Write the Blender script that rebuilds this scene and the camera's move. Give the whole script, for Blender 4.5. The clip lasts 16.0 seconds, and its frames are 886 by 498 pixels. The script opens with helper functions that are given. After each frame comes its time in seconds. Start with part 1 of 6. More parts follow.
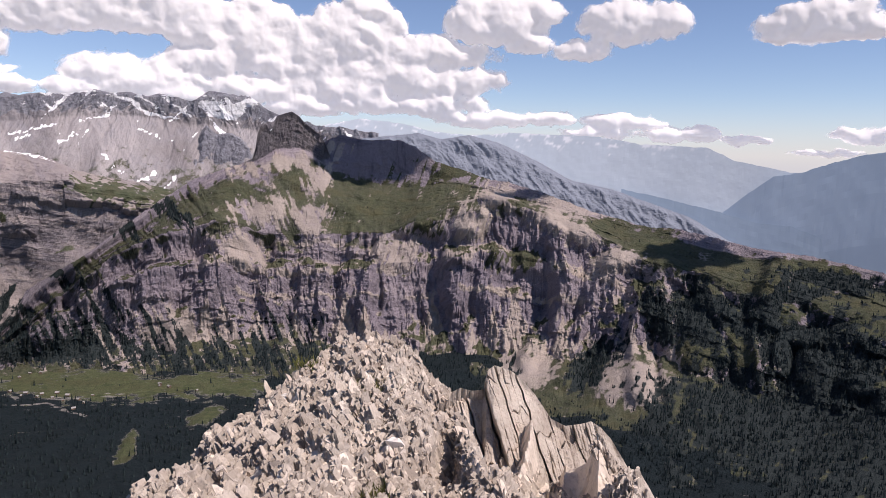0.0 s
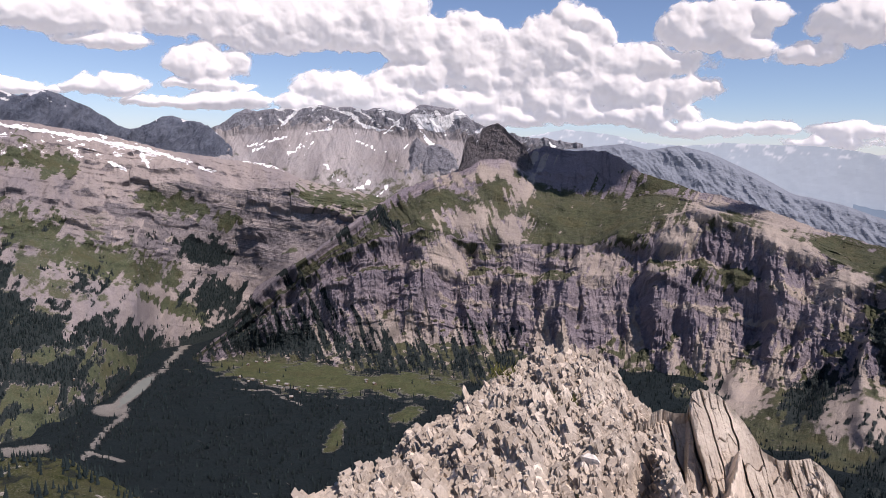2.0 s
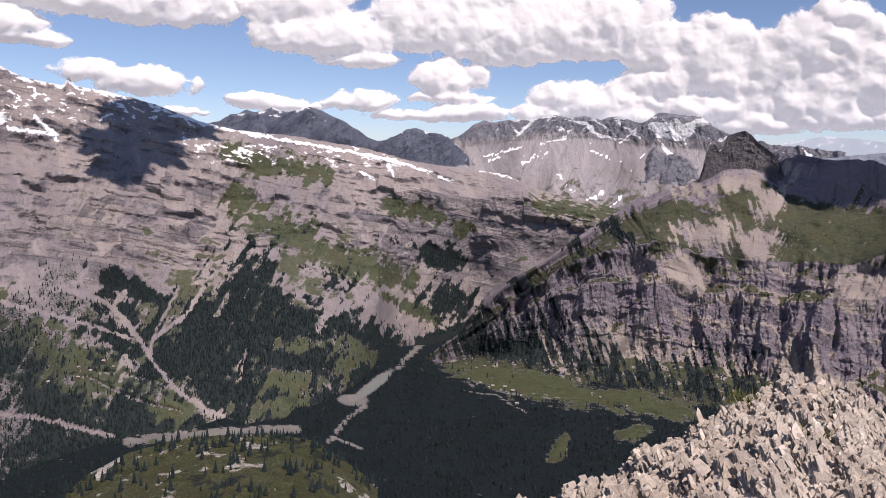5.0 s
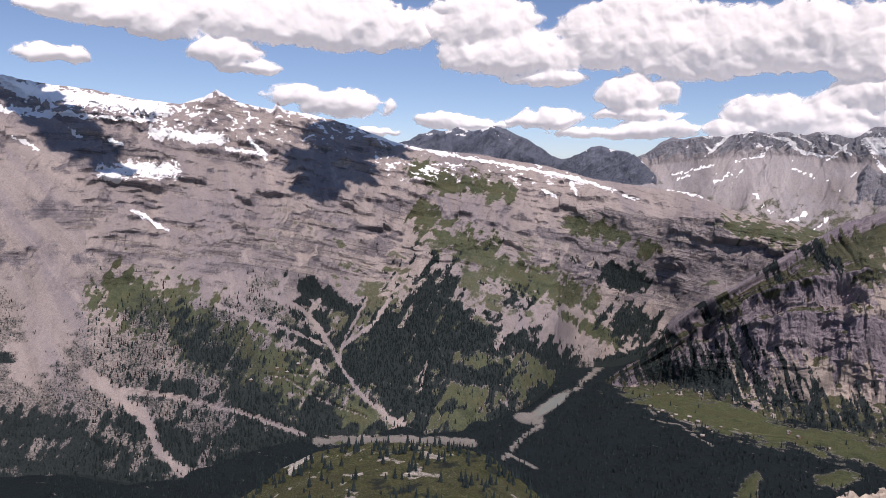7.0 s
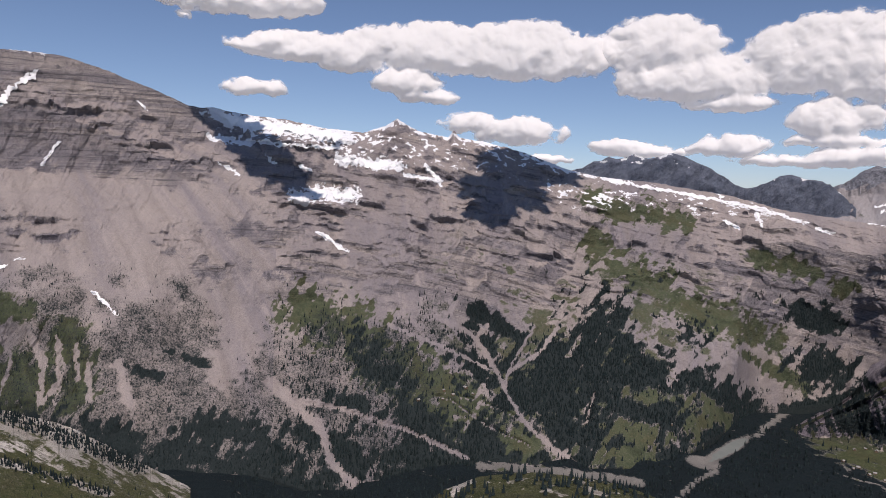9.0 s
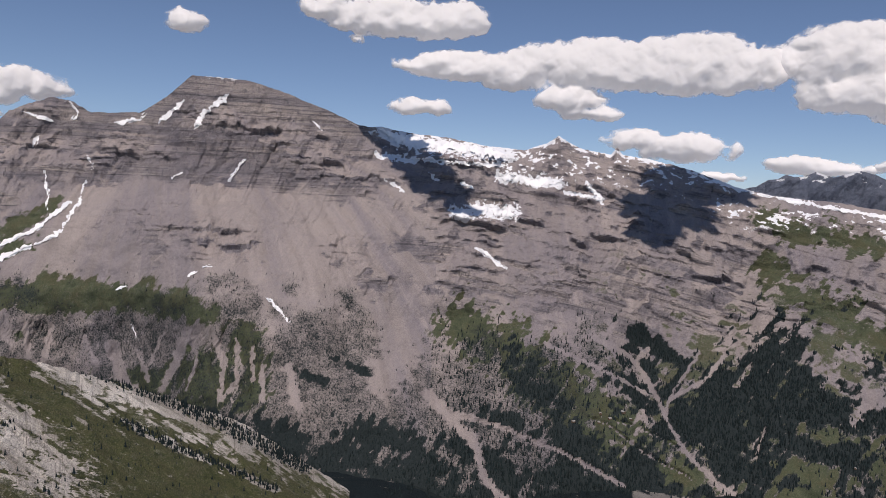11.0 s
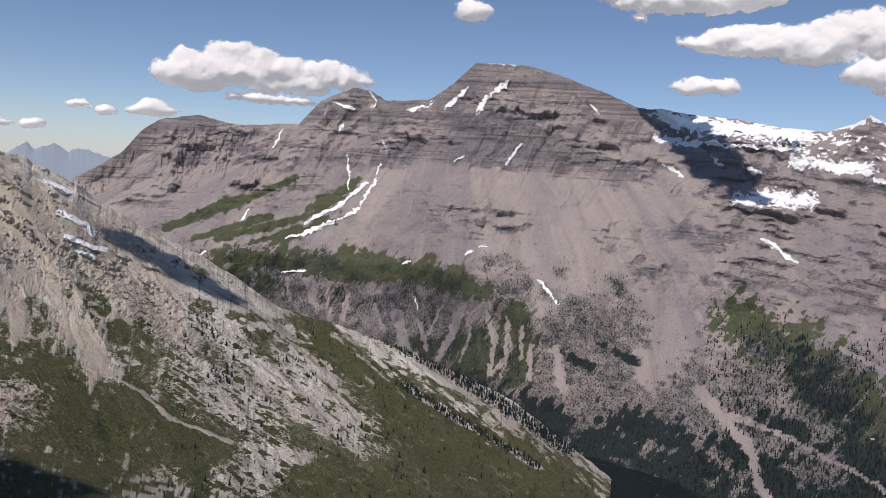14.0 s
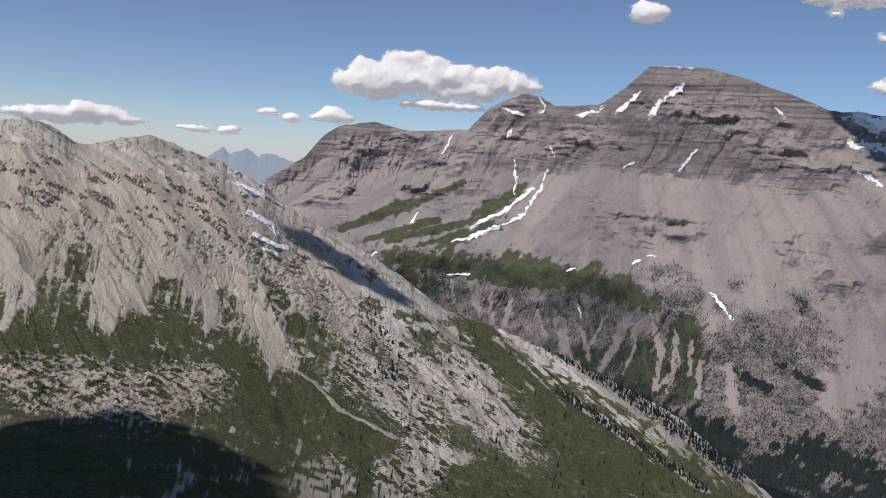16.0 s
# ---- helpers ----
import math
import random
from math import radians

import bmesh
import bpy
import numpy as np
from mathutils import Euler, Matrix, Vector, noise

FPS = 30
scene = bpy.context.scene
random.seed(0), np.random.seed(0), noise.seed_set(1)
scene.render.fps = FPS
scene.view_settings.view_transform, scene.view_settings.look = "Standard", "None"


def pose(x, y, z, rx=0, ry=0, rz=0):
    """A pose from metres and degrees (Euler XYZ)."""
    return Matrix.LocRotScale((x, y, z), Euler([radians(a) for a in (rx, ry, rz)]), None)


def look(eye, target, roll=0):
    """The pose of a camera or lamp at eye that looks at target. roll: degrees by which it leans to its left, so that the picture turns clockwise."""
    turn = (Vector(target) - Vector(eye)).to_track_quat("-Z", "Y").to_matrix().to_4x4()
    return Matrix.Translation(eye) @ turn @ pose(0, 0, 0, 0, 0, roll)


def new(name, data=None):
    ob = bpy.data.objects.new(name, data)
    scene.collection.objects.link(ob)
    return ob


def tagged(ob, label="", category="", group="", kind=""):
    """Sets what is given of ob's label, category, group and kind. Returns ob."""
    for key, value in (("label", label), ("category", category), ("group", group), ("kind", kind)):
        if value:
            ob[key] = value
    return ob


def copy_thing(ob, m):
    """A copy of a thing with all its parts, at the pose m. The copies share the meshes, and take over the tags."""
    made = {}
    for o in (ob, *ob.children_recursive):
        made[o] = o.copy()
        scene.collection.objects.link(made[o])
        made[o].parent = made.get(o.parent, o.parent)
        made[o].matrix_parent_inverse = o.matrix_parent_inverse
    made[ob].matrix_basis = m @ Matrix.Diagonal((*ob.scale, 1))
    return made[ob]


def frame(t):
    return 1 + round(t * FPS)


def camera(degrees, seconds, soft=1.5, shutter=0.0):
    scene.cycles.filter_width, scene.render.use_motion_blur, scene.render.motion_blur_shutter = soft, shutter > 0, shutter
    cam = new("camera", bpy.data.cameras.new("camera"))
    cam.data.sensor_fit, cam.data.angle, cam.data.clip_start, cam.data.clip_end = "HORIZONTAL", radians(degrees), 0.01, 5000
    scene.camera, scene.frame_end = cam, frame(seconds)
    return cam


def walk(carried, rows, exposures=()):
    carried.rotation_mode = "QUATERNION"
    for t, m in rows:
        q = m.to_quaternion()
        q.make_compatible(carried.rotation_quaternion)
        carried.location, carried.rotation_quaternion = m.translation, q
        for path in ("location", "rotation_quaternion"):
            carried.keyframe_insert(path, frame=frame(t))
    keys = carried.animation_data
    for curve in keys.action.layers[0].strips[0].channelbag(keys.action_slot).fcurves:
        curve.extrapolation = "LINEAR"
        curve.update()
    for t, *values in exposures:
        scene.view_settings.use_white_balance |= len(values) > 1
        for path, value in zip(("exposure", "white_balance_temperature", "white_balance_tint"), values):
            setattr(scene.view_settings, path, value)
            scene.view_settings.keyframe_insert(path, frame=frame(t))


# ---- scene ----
# Camera: a hand-held pan from a mountain summit, turning on the spot.
EYE = 1.6
ROWS = [
    (0.0, 82.61, -1.06, 0.14),
    (0.5, 82.72, -1.01, 4.33),
    (1.0, 82.84, -1.01, 8.33),
    (1.5, 82.97, -1.08, 11.87),
    (2.0, 83.13, -1.13, 15.41),
    (2.5, 83.26, -1.14, 18.43),
    (3.0, 83.37, -1.25, 21.37),
    (3.5, 83.45, -1.24, 24.20),
    (4.0, 83.49, -1.20, 26.86),
    (6.5, 84.15, -1.09, 43.19),
    (7.0, 84.61, -1.25, 46.67),
    (7.5, 85.07, -1.38, 50.16),
    (8.0, 85.47, -1.57, 53.29),
    (8.5, 85.86, -1.85, 56.55),
    (11.0, 87.05, -2.90, 71.70),
    (11.5, 86.74, -2.99, 75.23),
    (12.0, 86.30, -3.12, 78.50),
    (12.5, 85.83, -3.33, 82.06),
    (13.0, 85.36, -3.58, 85.58),
    (13.5, 84.95, -3.70, 88.81),
    (14.0, 84.62, -3.83, 92.28),
    (14.5, 84.42, -4.02, 95.52),
    (15.0, 84.33, -4.13, 98.89),
    (15.5, 84.25, -4.24, 102.10),
    (16.0, 84.14, -4.36, 104.87),
]
cam = camera(60.9, 16.0, soft=0.7)
walk(cam, [(t, pose(0.05 * math.sin(radians(rz)) * -1, 0.05 * math.cos(radians(rz)), EYE, rx, ry, rz)) for t, rx, ry, rz in ROWS],
     exposures=[(0.0, 0.21, 7000, 23), (3.0, 0.14, 7000, 23), (6.6, 0.1, 7000, 23), (8.0, -0.14, 6950, 21), (8.6, -0.2, 6950, 20), (11.3, -0.36, 6950, 18), (12.5, -0.25, 6900, 18), (14.2, -0.16, 6900, 16), (16.0, -0.2, 6750, 14)])

# World, sun and exposure.
SUN_AZ, SUN_EL = -114.0, 52.0  # to the left of the first view's heading, and above the horizon


def heading(az):
    return Vector((-math.sin(radians(az)), math.cos(radians(az)), 0))


world = bpy.data.worlds.new("world")
scene.world = world
world.use_nodes = True
wn = world.node_tree
sky = wn.nodes.new("ShaderNodeTexSky")
sky.sky_type, sky.sun_disc = "NISHITA", False
sky.sun_elevation, sky.sun_rotation = radians(SUN_EL), radians(-SUN_AZ)
sky.altitude, sky.air_density, sky.dust_density, sky.ozone_density = 2500, 1.0, 0.05, 4.4
wn.links.new(sky.outputs["Color"], wn.nodes["Background"].inputs["Color"])
wn.nodes["Background"].inputs["Strength"].default_value = 0.105
sun = new("sun", bpy.data.lights.new("sun", "SUN"))
sun.data.energy, sun.data.angle, sun.data.color = 4.2, radians(0.53), (1.0, 0.96, 0.9)
sun_dir = heading(SUN_AZ) * math.cos(radians(SUN_EL)) + Vector((0, 0, math.sin(radians(SUN_EL))))
sun.matrix_world = look(sun_dir * 50, (0, 0, 0))


# ---- noise ----
GRAD = np.random.RandomState(7).normal(size=(256, 3)).astype(np.float32)
GRAD /= np.linalg.norm(GRAD, axis=1, keepdims=True)
PERM = np.random.RandomState(8).permutation(256)
PERM = np.concatenate([PERM, PERM, PERM])


def perlin(x, y, z):
    """Gradient noise of arrays, about -0.7 to 0.7."""
    x, y, z = np.broadcast_arrays(np.asarray(x, np.float64), y, z)
    xi, yi, zi = np.floor(x), np.floor(y), np.floor(z)
    xf, yf, zf = x - xi, y - yi, z - zi
    xi, yi, zi = (xi.astype(int) & 255), (yi.astype(int) & 255), (zi.astype(int) & 255)
    u, v, w = (q * q * q * (q * (q * 6 - 15) + 10) for q in (xf, yf, zf))
    total = 0
    for dx in (0, 1):
        for dy in (0, 1):
            for dz in (0, 1):
                g = GRAD[PERM[PERM[PERM[xi + dx] + yi + dy] + zi + dz]]
                d = g[..., 0] * (xf - dx) + g[..., 1] * (yf - dy) + g[..., 2] * (zf - dz)
                total = total + d * (u if dx else 1 - u) * (v if dy else 1 - v) * (w if dz else 1 - w)
    return total


def fbm(x, y, z, octaves=4, gain=0.5, ridged=False):
    total, amp = 0, 1.0
    for k in range(octaves):
        n = perlin(x * 2 ** k + 17 * k, y * 2 ** k + 5 * k, z * 2 ** k + 3 * k)
        total = total + amp * ((1 - 2.6 * np.abs(n)) if ridged else n)
        amp *= gain
    return total


def smooth(a, lo, hi):
    q = np.clip((a - lo) / (hi - lo), 0, 1)
    return q * q * (3 - 2 * q)


def spots(az, el, rows, warp=0.0):
    """Soft-edged ellipses (az, el, half width, half height, turn in degrees) seen from the summit; 1 inside."""
    best = np.zeros_like(az)
    for a, e, w, h, turn in rows:
        c, s = math.cos(radians(turn)), math.sin(radians(turn))
        x, y = -(az - a), el - e
        d = np.hypot((x * c + y * s) / w, (y * c - x * s) / h) + warp
        best = np.maximum(best, 1 - smooth(d, 0.55, 1.4))
    return best


# ---- materials ----
def nodes_of(name):
    m = bpy.data.materials.new(name)
    m.use_nodes = True
    return m, m.node_tree.nodes, m.node_tree.links, m.node_tree.nodes["Principled BSDF"]


def noise_node(n, l, scale, detail=6, rough=0.6, vector=None, stretch=None):
    t = n.new("ShaderNodeTexNoise")
    t.inputs["Scale"].default_value, t.inputs["Detail"].default_value, t.inputs["Roughness"].default_value = scale, detail, rough
    src = vector or n.new("ShaderNodeNewGeometry").outputs["Position"]
    if stretch:
        mp = n.new("ShaderNodeMapping")
        mp.inputs["Scale"].default_value = stretch
        l.new(src, mp.inputs["Vector"])
        src = mp.outputs["Vector"]
    l.new(src, t.inputs["Vector"])
    return t.outputs["Fac"]


def ramp_node(n, l, fac, stops):
    r = n.new("ShaderNodeValToRGB")
    while len(r.color_ramp.elements) < len(stops):
        r.color_ramp.elements.new(0.5)
    for e, (p, c) in zip(r.color_ramp.elements, stops):
        e.position, e.color = p, (*c, 1)
    l.new(fac, r.inputs["Fac"])
    return r.outputs["Color"]


def mix_node(n, l, fac, a, b):
    m = n.new("ShaderNodeMix")
    m.data_type = "RGBA"
    if isinstance(fac, float):
        m.inputs["Factor"].default_value = fac
    else:
        l.new(fac, m.inputs["Factor"])
    l.new(a, m.inputs[6])
    l.new(b, m.inputs[7])
    return m.outputs[2]


def bump_node(n, l, height, strength, distance, prior=None):
    b = n.new("ShaderNodeBump")
    b.inputs["Strength"].default_value, b.inputs["Distance"].default_value = strength, distance
    l.new(height, b.inputs["Height"])
    if prior:
        l.new(prior, b.inputs["Normal"])
    return b.outputs["Normal"]


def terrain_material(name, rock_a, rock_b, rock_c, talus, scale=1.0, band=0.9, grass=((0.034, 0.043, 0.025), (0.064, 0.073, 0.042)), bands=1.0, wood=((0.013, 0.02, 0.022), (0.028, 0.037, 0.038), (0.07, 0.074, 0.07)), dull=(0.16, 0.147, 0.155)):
    """Rock with strata, grass, scree, woodland floor and snow, laid out by the mesh's cover attribute."""
    m, n, l, bsdf = nodes_of(name)
    att = n.new("ShaderNodeAttribute")
    att.attribute_name = "cover"
    sep = n.new("ShaderNodeSeparateColor")
    l.new(att.outputs["Color"], sep.inputs["Color"])
    big = noise_node(n, l, 0.006 * scale, 6)
    mid = noise_node(n, l, 0.04 * scale, 8, 0.7)
    fine = noise_node(n, l, 0.17 * scale, 8, 0.75)
    bed = n.new("ShaderNodeAttribute")
    bed.attribute_name = "bedding"
    thin = noise_node(n, l, 0.13 * bands, 6, 0.72, bed.outputs["Vector"])
    thick = noise_node(n, l, 0.03 * bands, 4, 0.6, bed.outputs["Vector"])
    rock = ramp_node(n, l, big, [(0.32, rock_a), (0.68, rock_b)])
    rock = mix_node(n, l, ramp_node(n, l, thick, [(0.46, (0, 0, 0)), (0.56, (0.6, 0.6, 0.6))]), rock, ramp_node(n, l, mid, [(0.3, rock_c), (0.7, [c * 1.5 for c in rock_c])]))
    # thin dark beds, with the shade under ledges put into the same lines
    rock = mix_node(n, l, ramp_node(n, l, thin, [(0.405, (band, band, band)), (0.46, (0, 0, 0))]), rock, ramp_node(n, l, fine, [(0.3, [c * 0.55 for c in rock_c]), (0.7, rock_c)]))
    rock = mix_node(n, l, ramp_node(n, l, fine, [(0.37, (0.5, 0.5, 0.5)), (0.46, (0, 0, 0))]), rock, ramp_node(n, l, mid, [(0.3, [c * 0.6 for c in rock_c]), (0.7, rock_c)]))
    joint = noise_node(n, l, 0.11 * bands, 5, 0.68, bed.outputs["Vector"], stretch=(16, 0.22, 1))
    rock = mix_node(n, l, ramp_node(n, l, joint, [(0.36, (0.7, 0.7, 0.7)), (0.43, (0, 0, 0))]), rock, ramp_node(n, l, mid, [(0.3, [c * 0.6 for c in rock_c]), (0.7, rock_c)]))
    scree = ramp_node(n, l, fine, [(0.3, [c * 0.68 for c in talus]), (0.5, talus), (0.75, [c * 1.15 for c in talus])])
    fall = n.new("ShaderNodeAttribute")
    fall.attribute_name = "fall"
    run = noise_node(n, l, 1.0, 6, 0.62, fall.outputs["Vector"])
    fan = noise_node(n, l, 0.23, 4, 0.55, fall.outputs["Vector"])
    scree = mix_node(n, l, ramp_node(n, l, fan, [(0.42, (0.85, 0.85, 0.85)), (0.54, (0, 0, 0))]), scree, ramp_node(n, l, fine, [(0.3, [c * 0.7 for c in dull]), (0.5, dull), (0.75, [c * 1.3 for c in dull])]))
    scree = mix_node(n, l, ramp_node(n, l, run, [(0.38, (0.6, 0.6, 0.6)), (0.52, (0, 0, 0))]), scree, ramp_node(n, l, fine, [(0.3, [c * 0.55 for c in talus]), (0.7, [c * 0.8 for c in talus])]))
    scree = mix_node(n, l, ramp_node(n, l, run, [(0.56, (0, 0, 0)), (0.68, (0.6, 0.6, 0.6))]), scree, ramp_node(n, l, fine, [(0.3, talus), (0.7, [c * 1.25 for c in talus])]))
    scree = mix_node(n, l, ramp_node(n, l, big, [(0.35, (0, 0, 0)), (0.65, (0.6, 0.6, 0.6))]), scree, ramp_node(n, l, mid, [(0.3, rock_a), (0.7, talus)]))

    def ragged(mask, by, wide=0.35):
        s = n.new("ShaderNodeMath")
        s.operation = "MULTIPLY_ADD"
        l.new(by, s.inputs[0])
        s.inputs[1].default_value = 1.6
        l.new(mask, s.inputs[2])
        r = n.new("ShaderNodeMapRange")
        r.inputs["From Min"].default_value, r.inputs["From Max"].default_value = 1.3 - wide / 2, 1.3 + wide / 2
        l.new(s.outputs[0], r.inputs["Value"])
        return r.outputs["Result"]

    col = mix_node(n, l, ragged(att.outputs["Alpha"], fine), rock, scree)
    turf = ramp_node(n, l, mid, [(0.3, grass[0]), (0.55, grass[1]), (0.75, [c * 1.2 for c in grass[1]])])
    turf = mix_node(n, l, ramp_node(n, l, fine, [(0.5, (0, 0, 0)), (0.68, (0.65, 0.65, 0.65))]), turf, ramp_node(n, l, big, [(0.3, [c * 0.8 for c in rock_a]), (0.7, [0.15, 0.14, 0.085])]))
    patch = noise_node(n, l, 0.014 * scale, 6, 0.65)
    turf = mix_node(n, l, ramp_node(n, l, patch, [(0.46, (0, 0, 0)), (0.62, (0.55, 0.55, 0.55))]), turf, ramp_node(n, l, fine, [(0.3, (0.05, 0.05, 0.026)), (0.7, (0.11, 0.1, 0.055))]))
    turf = mix_node(n, l, ramp_node(n, l, patch, [(0.32, (0.7, 0.7, 0.7)), (0.44, (0, 0, 0))]), turf, ramp_node(n, l, fine, [(0.3, [c * 0.5 for c in grass[0]]), (0.7, grass[0])]))
    col = mix_node(n, l, ragged(sep.outputs["Red"], fine), col, turf)
    # woodland floor; the blue of hazy air is put into its colours
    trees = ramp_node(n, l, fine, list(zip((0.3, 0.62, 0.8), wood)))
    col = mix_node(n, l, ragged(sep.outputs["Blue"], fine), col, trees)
    grit = n.new("ShaderNodeMix")
    grit.data_type, grit.blend_type = "RGBA", "MULTIPLY"
    even = n.new("ShaderNodeMapRange")
    even.inputs["To Min"].default_value, even.inputs["To Max"].default_value = 1.0, 0.45
    l.new(att.outputs["Alpha"], even.inputs["Value"])
    l.new(even.outputs["Result"], grit.inputs["Factor"])
    l.new(col, grit.inputs[6])
    l.new(ramp_node(n, l, noise_node(n, l, 0.33 * scale, 6, 0.8), [(0.38, (0.5, 0.5, 0.53)), (0.5, (1.0, 1.0, 1.0)), (0.64, (1.3, 1.28, 1.25))]), grit.inputs[7])
    col = grit.outputs[2]
    snow = ramp_node(n, l, big, [(0.3, (0.78, 0.8, 0.84)), (0.7, (0.86, 0.87, 0.88))])
    col = mix_node(n, l, ragged(sep.outputs["Green"], fine, 0.2), col, snow)
    l.new(col, bsdf.inputs["Base Color"])
    bsdf.inputs["Roughness"].default_value = 0.95
    bsdf.inputs["Specular IOR Level"].default_value = 0.15
    calm, lift = n.new("ShaderNodeMath"), n.new("ShaderNodeMath")
    calm.operation, lift.operation = "SUBTRACT", "MULTIPLY"
    calm.use_clamp = True
    calm.inputs[0].default_value = 1.0
    l.new(att.outputs["Alpha"], calm.inputs[1])
    l.new(thin, lift.inputs[0])
    l.new(calm.outputs[0], lift.inputs[1])
    nrm = bump_node(n, l, lift.outputs[0], 0.9, 8 / scale)
    nrm = bump_node(n, l, mid, 0.4, 9 / scale, nrm)
    tame = n.new("ShaderNodeMath")
    tame.operation = "MULTIPLY"
    l.new(fine, tame.inputs[0])
    l.new(even.outputs["Result"], tame.inputs[1])
    nrm = bump_node(n, l, tame.outputs[0], 1.0, 6 / scale, nrm)
    l.new(nrm, bsdf.inputs["Normal"])
    return m


LIMESTONE = terrain_material("limestone", (0.225, 0.205, 0.22), (0.44, 0.384, 0.352), (0.15, 0.141, 0.16), (0.35, 0.305, 0.286), grass=((0.046, 0.06, 0.036), (0.078, 0.093, 0.054)), band=0.75, dull=(0.205, 0.187, 0.207))
CLIFFSTONE = terrain_material("cliff_rock", (0.24, 0.209, 0.234), (0.325, 0.284, 0.3), (0.15, 0.133, 0.162), (0.38, 0.328, 0.283), band=0.6, dull=(0.27, 0.235, 0.215))
SPURSTONE = terrain_material("slab_rock", (0.52, 0.482, 0.43), (0.74, 0.7, 0.645), (0.25, 0.225, 0.195), (0.43, 0.378, 0.315), 3.0, 0.55, ((0.036, 0.049, 0.02), (0.082, 0.091, 0.037)), 2.0, dull=(0.34, 0.3, 0.252))
CRAGSTONE = terrain_material("dark_crag", (0.18, 0.166, 0.178), (0.25, 0.228, 0.232), (0.11, 0.104, 0.117), (0.2, 0.19, 0.195), 0.8, 0.4)
# distance haze is put into the next two rocks as a blue tint
FARSTONE = terrain_material("far_rock_hazed", (0.26, 0.268, 0.305), (0.335, 0.337, 0.37), (0.2, 0.207, 0.245), (0.36, 0.335, 0.335), 0.7, 0.45)
DARKSTONE = terrain_material("far_dark_rock_hazed", (0.135, 0.158, 0.21), (0.175, 0.198, 0.252), (0.108, 0.127, 0.17), (0.2, 0.2, 0.22), 0.7, 0.4)


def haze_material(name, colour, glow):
    """Far mountains, with the haze before them put into base colour and glow."""
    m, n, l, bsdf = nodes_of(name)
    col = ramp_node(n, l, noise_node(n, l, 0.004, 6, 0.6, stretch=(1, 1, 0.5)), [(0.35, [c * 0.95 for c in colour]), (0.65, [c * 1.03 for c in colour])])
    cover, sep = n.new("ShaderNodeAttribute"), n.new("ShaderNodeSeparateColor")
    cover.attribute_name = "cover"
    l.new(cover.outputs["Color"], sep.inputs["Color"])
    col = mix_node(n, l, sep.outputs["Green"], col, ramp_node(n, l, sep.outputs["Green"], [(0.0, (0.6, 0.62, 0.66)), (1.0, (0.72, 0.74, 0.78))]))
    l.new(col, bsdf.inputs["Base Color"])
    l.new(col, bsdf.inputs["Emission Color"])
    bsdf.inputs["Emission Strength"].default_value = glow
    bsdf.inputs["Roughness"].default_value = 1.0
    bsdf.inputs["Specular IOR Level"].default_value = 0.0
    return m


def plain_material(name, dark, light, scale, rough=0.9, bump=0.0, distance=0.02, random_island=0.0):
    m, n, l, bsdf = nodes_of(name)
    fac = noise_node(n, l, scale, 7, 0.65)
    col = ramp_node(n, l, fac, [(0.3, dark), (0.7, light)])
    if random_island:
        hsv = n.new("ShaderNodeHueSaturation")
        g = n.new("ShaderNodeNewGeometry")
        mr = n.new("ShaderNodeMapRange")
        mr.inputs["To Min"].default_value, mr.inputs["To Max"].default_value = 1 - random_island, 1 + random_island
        l.new(g.outputs["Random Per Island"], mr.inputs["Value"])
        l.new(mr.outputs["Result"], hsv.inputs["Value"])
        l.new(col, hsv.inputs["Color"])
        col = hsv.outputs["Color"]
    l.new(col, bsdf.inputs["Base Color"])
    bsdf.inputs["Roughness"].default_value = rough
    bsdf.inputs["Specular IOR Level"].default_value = 0.2
    if bump:
        l.new(bump_node(n, l, fac, bump, distance), bsdf.inputs["Normal"])
    return m


VALLEY = -770.0


# ---- mesh helpers ----
def mesh_of(name, verts, faces, material, smooth_shade=False):
    me = bpy.data.meshes.new(name)
    me.from_pydata([tuple(v) for v in verts] if not isinstance(verts, np.ndarray) else verts.tolist(), [], faces if isinstance(faces, list) else faces.tolist())
    me.materials.append(material)
    if smooth_shade:
        me.polygons.foreach_set("use_smooth", [True] * len(me.polygons))
    me.update()
    return me


def grid_faces(rows, cols, wrap=False):
    i = np.arange(rows - 1)[:, None] * cols
    j = np.arange(cols if wrap else cols - 1)[None]
    k = (j + 1) % cols
    return np.stack([i + j, i + cols + j, i + cols + k, i + k], -1).reshape(-1, 4)


def place(az, el, r):
    """Points at compass angle az (left of the first heading), height angle el and ground distance r from the eye."""
    a = np.radians(az)
    return np.stack([-np.sin(a) * r, np.cos(a) * r, EYE + np.tan(np.radians(el)) * r], -1)


def angles(p):
    r = np.hypot(p[..., 0], p[..., 1])
    return np.degrees(np.arctan2(-p[..., 0], p[..., 1])), np.degrees(np.arctan2(p[..., 2] - EYE, r)), r


def along(line, az):
    q = np.array(sorted(line), float)
    return np.interp(az, q[:, 0], q[:, 1]), np.interp(az, q[:, 0], q[:, 2])


def eased(line, az, width=1.2):
    """The same, with its corners rounded off."""
    total = [0, 0]
    for k in np.linspace(-width, width, 9):
        e, r = along(line, az + k)
        total[0] = total[0] + e / 9
        total[1] = total[1] + r / 9
    return total


def relax(a, times):
    for _ in range(times):
        a[1:-1] = 0.25 * a[:-2] + 0.5 * a[1:-1] + 0.25 * a[2:]
    return a


